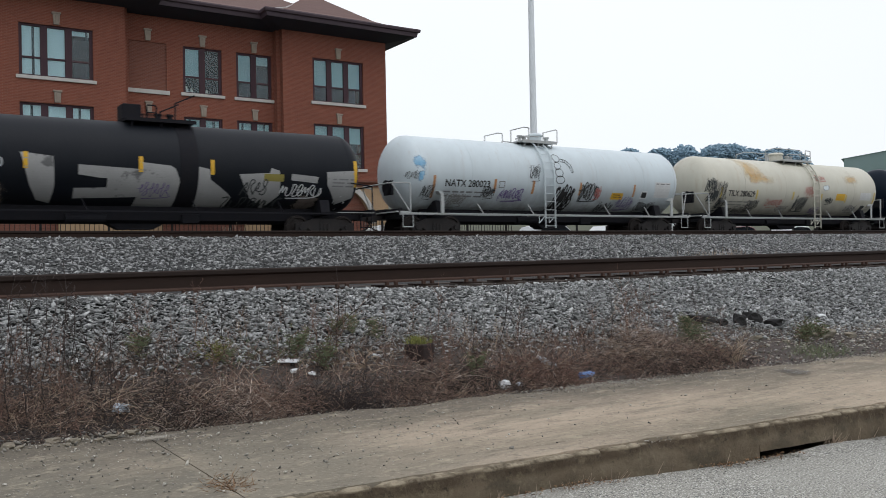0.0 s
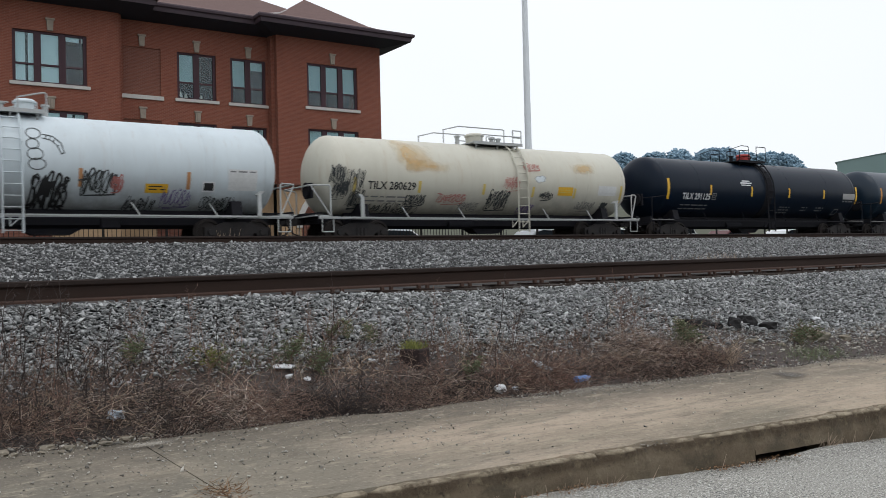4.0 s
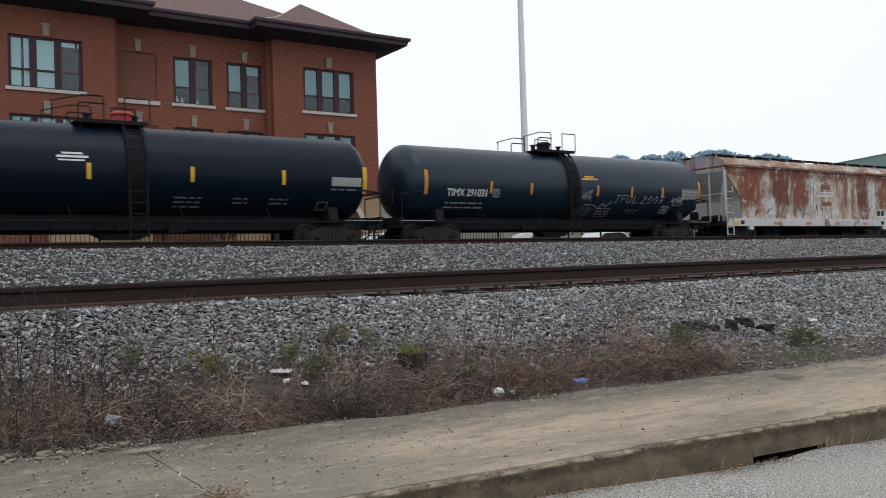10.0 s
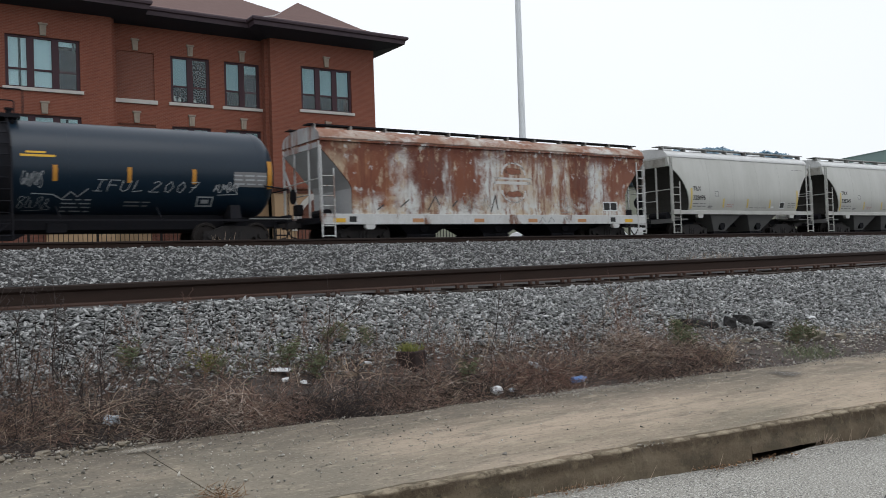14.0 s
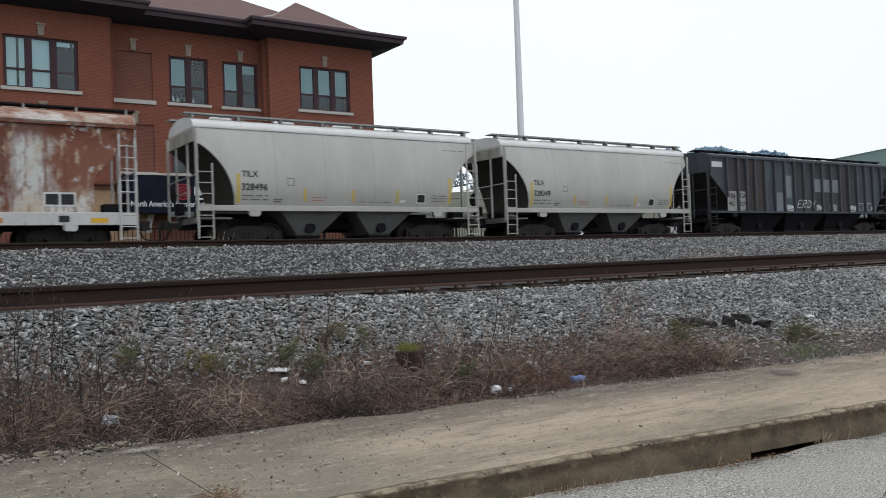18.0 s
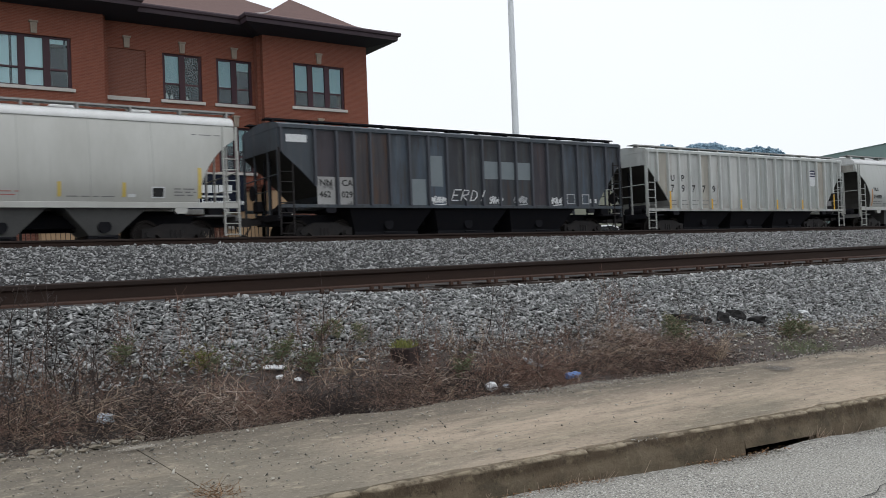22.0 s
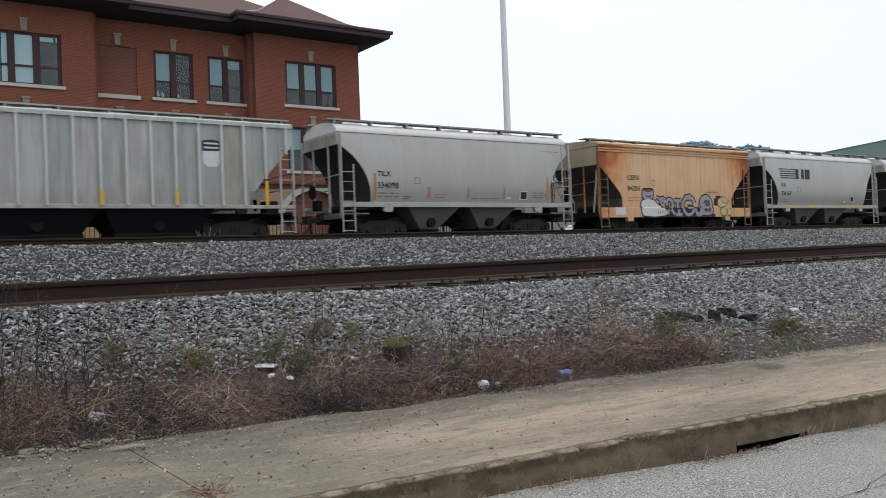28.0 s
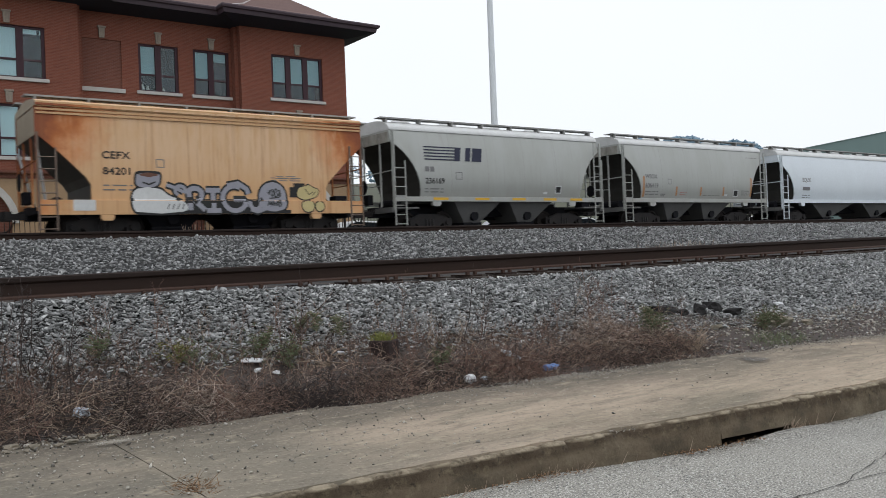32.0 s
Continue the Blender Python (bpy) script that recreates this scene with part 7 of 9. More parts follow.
# light grey two-bay hoppers
bs = barrel_side
SEAM_GREY = material("faint_seam_grey", (0.36, 0.36, 0.335), 0.6)
def grey_hopper(c, mark, number, ink, strip, lift=0.0):
    lettering("car_mark", mark, -4.15, 2.44, 0.20, ink, c, bs, 1.0)
    lettering("car_number", number, -4.17, 1.99, 0.22, ink, c, bs, 1.0)
    bars(c, -4.15, 1.78, 0.95, GREY_INK, bs, 2, 0.045, 0.13)
    bars(c, -3.0, 1.66, 0.35, GREY_INK, bs, 2, 0.045, 0.08)
    decal("reflective_strip", rect(-4.33, 1.55, 0.13, 1.0, 5), strip, c, bs, "upright reflective strip")
    decal("reflective_strip", rect(4.32, 1.6, 0.13, 1.0, 5), strip, c, bs, "upright reflective strip")
    for x in (-1.87, 0.05, 1.93):
        decal("reflective_strip", rect(x, 1.62, 0.11, 0.45, 3), strip, c, bs, "short reflective strip")
    decal("test_panel", frame_of(2.83, 1.6, 0.42, 0.36, 0.04), WHITE_INK, c, bs, "white framed stencil", 0.01)
    decal("test_panel_field", rect(2.87, 1.64, 0.34, 0.28), BLACK_INK, c, bs, "", 0.006)
    decal("small_print", frame_of(-2.5, 2.17, 0.27, 0.27, 0.03), GREY_INK, c, bs, "framed stencil")
    bars(c, 3.55, 1.88, 0.7, GREY_INK, bs, 3, 0.035, 0.1)
    bars(c, -1.55, 1.75, 0.55, RED_SPRAY, bs, 2, 0.03, 0.1)
    bars(c, 0.3, 1.62, 1.4, GREY_INK, bs, 1, 0.03)
    decal("pale_label", rect(2.1, 1.62, 0.24, 0.1), WHITE_INK, c, bs)
    bars(c, 4.2, 3.7, 1.0, GREY_INK, bs, 1, 0.03)
    for x in (-2.9, -1.0, 1.0, 2.9):
        decal("plate_seam", rect(x - 0.009, 1.5, 0.018, 2.55, 10), SEAM_GREY, c, bs, "", 0.004)
    end = lambda x, z, lift=0: x
    hl = 5.68
    s = Shape()
    for y, z, w in ((-1.2, 3.78, 0.45), (-1.25, 3.62, 0.55)):
        s.add([(-hl - 0.008, y, z), (-hl - 0.008, y + w, z), (-hl - 0.008, y + w, z + 0.09), (-hl - 0.008, y, z + 0.09)], [(0, 1, 2, 3)])
    part("end_print", s, GREY_INK, c, "small illegible print")


grey_hopper(til_1, "TILX", "328496", BLACK_INK, DULL_YELLOW)
grey_hopper(til_2, "TILX", "328349", BLACK_INK, DULL_YELLOW)
grey_hopper(til_3, "TILX", "334098", BLACK_INK, FADED_ORANGE)
grey_hopper(ws_hop, "WSOX", "606419", GREY_INK, FADED_ORANGE)

# hopper with the striped emblem
c = ns_hop
emblem = []
for k in range(5):
    emblem += [[(-4.2, 2.93 + 0.125 * k), (-2.72 + 0.03 * k, 2.93 + 0.125 * k), (-2.70 + 0.03 * k, 2.98 + 0.125 * k), (-4.2, 2.98 + 0.125 * k)]]
for a, w in ((-2.75, 0.30), (-2.2, 0.26), (-1.85, 0.50)):
    emblem += [[(a, 2.92), (a + w, 2.92), (a + w + 0.12, 3.48), (a + 0.12, 3.48)]]
decal("striped_emblem", emblem, material("dark_navy_lettering", (0.014, 0.017, 0.045), 0.6), c, bs, "dark navy emblem of stripes and slanted shapes", 0.014)
for x in (-4.2, -3.96):
    decal("car_mark", rect(x, 2.46, 0.2, 0.2), GREY_INK, c, bs, "dark bar")
lettering("car_number", "236169", -4.2, 1.99, 0.22, BLACK_INK, c, bs, 1.0)
bars(c, -4.2, 1.76, 0.9, GREY_INK, bs, 2, 0.04, 0.12)
decal("small_print", frame_of(-2.7, 2.17, 0.33, 0.3, 0.03), GREY_INK, c, bs, "framed stencil")
decal("test_panel", frame_of(2.8, 1.65, 0.36, 0.34, 0.04), WHITE_INK, c, bs, "white framed stencil", 0.01)
decal("test_panel_field", rect(2.84, 1.69, 0.28, 0.26), BLACK_INK, c, bs, "", 0.006)
decal("pale_label", rect(2.1, 1.62, 0.24, 0.1), WHITE_INK, c, bs)
for x in (-3.9, -1.8, 0.2, 2.0, 3.6):
    decal("sill_strip", rect(x, 1.33, 0.75, 0.1), YELLOW, c, sill_side, "yellow sill strip")
for x in (-2.9, -1.0, 1.0, 2.9):
    decal("plate_seam", rect(x - 0.009, 1.5, 0.018, 2.55, 10), SEAM_GREY, c, bs, "", 0.004)

# dark ribbed hopper: panels of different weathering, patches, marks
c = slate_hop
rib = 16.6 / int(2 * 8.2 / 0.85)
SLATE_DULL = layered("slate_grey_green_panel", (0.049, 0.056, 0.062), [((0.034, 0.036, 0.042), 0.9, 1.0, 0.44, 0.6, (1.6, 1, 0.25)), ((0.080, 0.082, 0.080), 0.7, 2.2, 0.53, 0.66, (2.2, 1, 0.16)), ((0.060, 0.040, 0.032), 0.7, 2.6, 0.55, 0.65, (2.6, 1, 0.12)), ((0.022, 0.021, 0.022), 0.8, 1.3, 0.35, 0.6, (1.2, 1, 0.4), (0, 0, 1, 3.3, 3.9, 0.8))], 0.65, 0.3, 0)


def side_bay(x0, x1, hl, cut, knee, drop, foot, top, mat, parent, label):
    """The plate between two ribs; near the ends of the car its foot follows the sloped cut."""
    low = lambda x: max(foot, knee - drop * (hl - abs(x)) / (cut * 0.9) + 0.03) if abs(x) > hl - cut else foot
    decal("side_panel", [[(x0, low(x0)), (x1, low(x1)), (x1, top), (x0, top)]], mat, parent, flat_side, label, 0.004)


TONES = {"b": SLATE_BROWN, "r": SLATE_RUST, "u": SLATE_BLUE, "d": SLATE_DULL}
for k, m in enumerate("bbrruuudddddbduuuu", 1):
    x, x2 = -8.3 + rib * k, -8.3 + rib * (k + 1)
    side_bay(x + bunched(x) + 0.06, x2 + bunched(x2) - 0.06, 8.4, 1.9 if k < 9 else 1.45, 3.35, 1.575, 1.45, 4.07, TONES[m], c, "weathered side panel")
for x, w, mark, number in ((-6.96, 0.72, "NN", "462"), (-6.07, 0.58, "CA", "029")):
    decal("overpaint_patch", rect(x, 1.42, w, 1.0), PALE_SPRAY, c, fs, "pale grey number panel", 0.008)
    lettering("car_mark", mark, x + 0.1, 2.1, 0.22, BLACK_INK, c, lambda x, z, lift=0: -1.612, 1.05)
    lettering("car_number", number, x + 0.08, 1.68, 0.22, BLACK_INK, c, lambda x, z, lift=0: -1.612, 0.98)
decal("pale_label", rect(-8.1, 3.62, 0.8, 0.27), WHITE_INK, c, fs, "white blank label", 0.008)
decal("overpaint_patch", rect(-2.15, 2.15, 0.65, 1.2) + rect(-2.95, 1.42, 0.65, 1.0), SLATE_GREY, c, fs, "grey overpainted patch", 0.008)
decal("overpaint_patch", rect(0.52, 2.5, 0.74, 0.72) + rect(1.4, 2.5, 0.74, 0.72) + rect(2.27, 2.5, 0.74, 0.72), SLATE_GREY, c, fs, "grey overpainted patch", 0.008)
decal("sprayed_words", handwriting("ERD!", -1.2, 1.6, 0.33, 0.42, 0.5, 0.04), WHITE_INK, c, lambda x, z, lift=0: -1.735, "white hand-sprayed letters")
for k, (x, z, w, h) in enumerate(((-2.1, 1.48, 0.7, 0.3), (0.75, 1.48, 0.7, 0.3), (4.1, 1.5, 0.7, 0.3), (2.05, 1.5, 0.7, 0.32))):
    decal("sprayed_scrawl", scrawl(300 + k, x, z, w, h, 8, 0.05), WHITE_INK if k < 3 else CHALK, c, fs, "white sprayed scrawl", 0.01)
decal("test_panel", frame_of(5.05, 1.5, 0.46, 0.44, 0.04) + frame_of(5.95, 1.5, 0.42, 0.44, 0.04), CHALK, c, fs, "pale framed stencil", 0.01)
decal("pale_label", rect(6.40, 1.55, 0.42, 0.18), WHITE_INK, c, fs, "small white label", 0.01)

# pale ribbed hopper
c = up_hop
ribu = (2 * 8.22 - 0.2) / int(2 * 8.02 / 0.76)
RIB_U = -8.29
for k, (ch, ch2) in enumerate(((None, "7"), (None, "9"), (None, "7"), (None, "7"), (None, "9"))):
    x = RIB_U + ribu * (2 + k)
    lettering("car_number", ch2, x + 0.2, 2.14, 0.34, BLACK_INK, c, fs, 1.0)
for k, ch in enumerate("UP"):
    lettering("car_mark", ch, RIB_U + ribu * (2 + k) + 0.2, 2.66, 0.30, BLACK_INK, c, fs, 1.0)
rib_side = lambda x, z, lift=0.006: -1.73 - lift
for k in (2, 6, 9, 13, 16, 20):
    tall = k in (2, 20)
    decal("reflective_strip", rect(RIB_U + ribu * k - 0.055, 1.3, 0.11, 0.85 if tall else 0.5), YELLOW, c, rib_side, "yellow reflective strip on a rib")
SHIELD = material("navy_shield_paint", (0.022, 0.026, 0.07), 0.6)
streaky = lambda name, base: layered(name, base, [(tuple(v * 0.8 for v in base), 0.9, 1.1, 0.44, 0.6, (1.5, 1, 0.3)), (tuple(v * 1.2 for v in base), 0.7, 2.2, 0.53, 0.66, (2.2, 1, 0.2)), ((0.24, 0.20, 0.16), 0.6, 2.8, 0.55, 0.66, (2.6, 1, 0.12)), ((0.27, 0.25, 0.22), 0.8, 1.6, 0.35, 0.6, (1.2, 1, 0.4), (0, 0, -1, -2.0, -1.4, 0.7))], 0.6, 0.3, 0)
TONES = {"p": streaky("chalky_pale_side_panel", (0.47, 0.48, 0.46)), "g": streaky("grey_green_side_panel", (0.345, 0.37, 0.355)), "t": streaky("tan_grey_side_panel", (0.36, 0.345, 0.30)), "m": streaky("middle_grey_side_panel", (0.41, 0.425, 0.41))}
for k, m in enumerate("tppmtpmpmmgmgmgggtgg", 1):
    x = RIB_U + ribu * k
    side_bay(x + 0.06, x + ribu - 0.06, 8.22, 1.65, 3.4, 1.665, 1.36, 3.98, TONES[m], c, "weathered side panel")
decal("shield_panel", [[(5.02, 3.12), (5.0, 2.84), (5.05, 2.68), (5.16, 2.60), (5.44, 2.60), (5.55, 2.68), (5.6, 2.84), (5.58, 3.12)]], WHITE_INK, c, fs, "white lower half of a painted shield", 0.008)
decal("shield_panel", [[(5.0, 3.12), (5.6, 3.12), (5.62, 3.42), (5.55, 3.47), (5.3, 3.50), (5.05, 3.47), (4.98, 3.42)]], SHIELD, c, fs, "navy upper half of a painted shield", 0.008)
for z in (3.2, 3.34):
    decal("pale_label", rect(5.06, z, 0.48, 0.06), WHITE_INK, c, fs, "", 0.011)
decal("test_panel", frame_of(6.6, 1.5, 0.5, 0.3, 0.04) + rect(6.65, 1.55, 0.4, 0.2), GREY_INK, c, fs, "framed stencil", 0.008)
for k in range(2, 7):
    bars(c, RIB_U + ribu * k + 0.15, 1.7, 0.5, GREY_INK, fs, 2, 0.035, 0.2)

# bleached orange hopper with a long sprayed piece along its lower side
c = orange_hop
lettering("car_mark", "CEFX", -3.72, 2.58, 0.22, BLACK_INK, c, fs, 1.15)
lettering("car_number", "84201", -3.70, 2.08, 0.22, BLACK_INK, c, fs, 1.15)
bars(c, -3.7, 1.72, 0.9, GREY_INK, fs, 2, 0.04, 0.14)
decal("small_print", frame_of(-2.05, 2.33, 0.27, 0.27, 0.03), GREY_INK, c, fs, "framed stencil")
bars(c, 2.1, 2.12, 0.85, GREY_INK, fs, 2, 0.03, 0.08)
decal("test_panel", frame_of(2.75, 1.6, 0.45, 0.3, 0.04) + rect(2.8, 1.64, 0.35, 0.22), BLACK_INK, c, fs, "dark stencil", 0.008)
proud = lambda x, z, lift=0.0: (-1.608 if z > 1.28 else -1.668) - lift


def split_rect(x, z, w, h):
    out = []
    if z < 1.275:
        out += rect(x, z, w, min(h, 1.275 - z), 2)
    if z + h > 1.285:
        out += rect(x, max(z, 1.285), w, z + h - max(z, 1.285), 2)
    return out


lay = lambda d: (lambda x, z, lift=0.0: proud(x, z) - d)
def blob(points):
    """A rounded outline drawn as a thick stroke that closes on itself, with its inside filled by level bands."""
    return [q for band in banded(points, 0.06) for q in [band]]


def rounded(points, times=3):
    for _ in range(times):
        points = [q for a, b in zip(points, points[1:] + points[:1]) for q in ((lerp(a[0], b[0], 0.25), lerp(a[1], b[1], 0.25)), (lerp(a[0], b[0], 0.75), lerp(a[1], b[1], 0.75)))]
    return points


def inked(points, fill, label, line=0.06, deep=0.0):
    """A sprayed shape with a black line round it."""
    ring = rounded(points)
    decal("sprayed_outline", stroke(ring + ring[:2], line * 2), BLACK_INK, c, lay(0.005 + deep), "black outline of a sprayed shape", 0)
    decal("sprayed_shape", blob(ring), fill, c, lay(0.010 + deep), label, 0)


def letter(lines, label="silver bubble letter", w=0.16):
    for line in lines:
        decal("sprayed_outline", stroke(line, w + 0.13), BLACK_INK, c, lay(0.005), "black outline of a sprayed letter", 0)
    decal("sprayed_letter", [q for line in lines for q in stroke(line, w)], SILVER, c, lay(0.010), label, 0)


def arch(cx, cz, rx, rz, a0, a1, n=14):
    return [(cx + rx * math.cos(radians(lerp(a0, a1, i / n))), cz + rz * math.sin(radians(lerp(a0, a1, i / n)))) for i in range(n + 1)]


decal("sprayed_outline", split_rect(-2.7, 0.83, 5.3, 0.12) + split_rect(-1.15, 0.9, 3.1, 0.42), BLACK_INK, c, lay(0.003), "black underlining of the sprayed piece", 0)
inked([(-2.72, 1.65), (-2.0, 1.68), (-1.92, 2.1), (-2.0, 2.16), (-2.62, 2.16), (-2.7, 2.1)], SILVER, "silver sprayed cuff")
inked([(-2.85, 0.88), (-2.85, 1.58), (-2.45, 1.72), (-1.9, 1.66), (-1.75, 1.45), (-1.3, 1.3), (-1.05, 1.1), (-1.1, 0.9), (-1.8, 0.84), (-2.4, 0.86)], ROOF_WHITE, "white sprayed boot", deep=0.002)
decal("sprayed_shape", blob(rounded([(-2.6, 2.02), (-2.0, 2.02), (-2.0, 2.16), (-2.6, 2.16)])), OVAL_BROWN, c, lay(0.016), "brown sprayed oval", 0)
decal("sprayed_scrawl", stroke([(-2.5, 1.85), (-2.3, 1.78), (-2.1, 1.86)], 0.05) + [q for k in range(4) for q in stroke([(-1.75 + 0.16 * k, 0.98), (-1.68 + 0.16 * k, 1.16)], 0.03)], BLACK_INK, c, lay(0.018), "thin black lines on the boot", 0)
letter([[(-1.75, 1.78), (-1.45, 1.68), (-1.2, 1.55)], arch(-1.3, 1.6, 0.17, 0.15, -40, 250)], w=0.11)
letter([[(-0.98, 0.95), (-1.02, 1.62)], arch(-0.82, 1.48, 0.24, 0.2, 170, -80), [(-0.85, 1.28), (-0.5, 0.95)]])
letter([[(-0.45, 1.62), (0.05, 1.62)], [(-0.2, 1.62), (-0.2, 0.96)], [(-0.45, 0.94), (0.05, 0.94)]])
letter([arch(0.55, 1.35, 0.42, 0.42, 60, 330), [(0.5, 1.3), (0.92, 1.3), (0.92, 1.05)], [(0.3, 1.78), (0.7, 1.86), (1.0, 1.66), (1.05, 1.5)]])
letter([arch(1.28, 1.2, 0.2, 0.22, 150, 400), [(1.1, 0.98), (1.35, 0.9), (1.6, 0.98), (1.62, 1.3)]], w=0.14)
inked([(1.5, 0.9), (1.4, 1.35), (1.52, 1.78), (1.95, 1.98), (2.36, 1.78), (2.48, 1.35), (2.4, 0.9)], SILVER, "silver sprayed dome")
decal("sprayed_scrawl", scrawl(401, 1.72, 1.42, 0.5, 0.26, 5, 0.045) + scrawl(403, 1.72, 1.05, 0.5, 0.26, 5, 0.045), DARK_SPRAY, c, lay(0.018), "dark scrawl on the dome", 0)
decal("dark_panel", split_rect(2.6, 1.4, 0.42, 0.36), BLACK_INK, c, lay(0.006), "dark stencil panel", 0)
bars(c, 1.9, 2.06, 1.15, GREY_INK, fs, 2, 0.03, 0.09)
inked([(2.85, 1.45), (2.95, 1.78), (3.2, 1.72), (3.3, 1.9), (3.5, 1.75), (3.75, 1.7), (3.7, 1.45), (3.4, 1.35), (3.1, 1.3)], CREAM_SPRAY, "cream yellow bubble shape", 0.03)
inked([(3.0, 1.25), (3.45, 1.3), (3.55, 1.05), (3.4, 0.86), (3.1, 0.88)], CREAM_SPRAY, "cream yellow bubble shape", 0.03, 0.002)
inked([(3.55, 1.2), (3.8, 1.28), (3.95, 1.1), (3.85, 0.9), (3.6, 0.9)], CREAM_SPRAY, "cream yellow bubble shape", 0.03, 0.003)
decal("sprayed_scrawl", stroke([(3.2, 1.7), (3.35, 1.5), (3.5, 1.6)], 0.03) + stroke([(3.6, 1.6), (3.5, 1.48)], 0.03), BLACK_INK, c, lay(0.018), "thin black lines on the bubbles", 0)
decal("worn_paint_patch", split_rect(-4.6, 0.95, 0.65, 0.34), ROOF_WHITE, c, lay(0.004), "flaked white patch on the sill", 0)
for z in (3.86, 3.97, 4.08):
    part("eave_moulding", Shape().box(-5.55, 5.55, -1.64, -1.6, z, z + 0.06), ORANGE_ROOF, c, "pale moulding under the roof")

# pale hopper at the end
c = last_hop
lettering("car_mark", "EQUX", -6.3, 2.5, 0.22, GREY_INK, c, bs, 1.0)
decal("car_number", rect(-6.3, 2.0, 0.75, 0.2), GREY_INK, c, bs, "illegible number")
bars(c, -6.3, 1.7, 0.8, GREY_INK, bs, 2, 0.04, 0.12)


# ---- things beside and behind the tracks ----
NAVY = material("navy_sign_sheet", (0.006, 0.009, 0.018), 0.7, spec=0.1, second=(0.02, 0.025, 0.045), scale=1.5)
SIGN_RED = material("sign_red", (0.35, 0.02, 0.03), 0.6)
sign = root("sign_board", pose(14.35, 45.0, 4.42), "dark navy company sign with white lettering on the brick building", "sign")
part("board", Shape().prism([(0.0, 0.0), (0.0, 2.0), (0.85, 2.0), (0.85, 0.0)], "x", -3.4, 3.4), NAVY, sign, bevel=0.03)
part("top_trim", Shape().box(-3.45, 3.45, -0.04, 0.9, 2.004, 2.1), STONE_TRIM, sign)
ring = Shape()
for r in (0.44, 0.29, 0.14):
    for i in range(20):
        a, b = 2 * math.pi * i / 20, 2 * math.pi * (i + 1) / 20
        ring.add([(-0.45 + q * math.cos(c), -0.012, 1.15 + q * math.sin(c)) for q, c in ((r, a), (r, b), (r - 0.08, b), (r - 0.08, a))], [(0, 1, 2, 3)])
part("round_emblem", ring, SIGN_RED, sign, "red ringed emblem")
nb = Shape()
for x, w in ((0.15, 0.5), (0.7, 0.36), (1.1, 0.36), (1.5, 0.3), (1.84, 0.36), (2.24, 0.34)):
    nb.box(x, x + w, -0.014, -0.008, 0.98, 1.42)
nb.box(0.2, 2.4, -0.014, -0.008, 0.74, 0.84)
part("name_bars", nb, WHITE_INK, sign, "white bars")
lettering("slogan", "North America's Premier Rail Equipment Supplier", -3.15, 0.36, 0.29, WHITE_INK, sign, lambda x, z, lift=0: -0.012, 0.78)

FENCE = material("dark_railing_paint", (0.014, 0.013, 0.012), 0.8)
fence = root("railing_fence", pose(0, 34.2, 1.75), "dark low railing fence behind the tracks", "fence")
for z in (0.2, 1.28):
    part("rail", Shape().box(-12, 60, -0.02, 0.02, z, z + 0.05), FENCE, fence)
me = Shape().box(-0.011, 0.011, -0.011, 0.011, 0, 1.32).data("picket", FENCE)
for i in range(170):
    ob = new("picket", me)
    ob.parent, ob.matrix_basis = fence, pose(-2.0 + 0.17 * i, 0, 0)
me = Shape().box(-0.04, 0.04, -0.04, 0.04, 0, 1.42).data("post", FENCE)
for i in range(30):
    ob = new("post", me)
    ob.parent, ob.matrix_basis = fence, pose(-12.0 + 2.4 * i, 0, 0)

# ---- parked cars, of which the roofs show between the wheels ----
CAR_WHITE = material("white_car_paint", (0.70, 0.72, 0.73), 0.3, scale=0.5, second=(0.66, 0.68, 0.69))
CAR_SILVER = material("silver_car_paint", (0.42, 0.44, 0.45), 0.3, 0.3, scale=0.5)
CAR_DARK = material("dark_red_car_paint", (0.10, 0.018, 0.02), 0.3, scale=0.5)
CAR_GLASS = material("car_window_glass", (0.02, 0.025, 0.03), 0.08, spec=0.6)
TYRE = material("tyre_rubber", (0.02, 0.02, 0.02), 0.85)


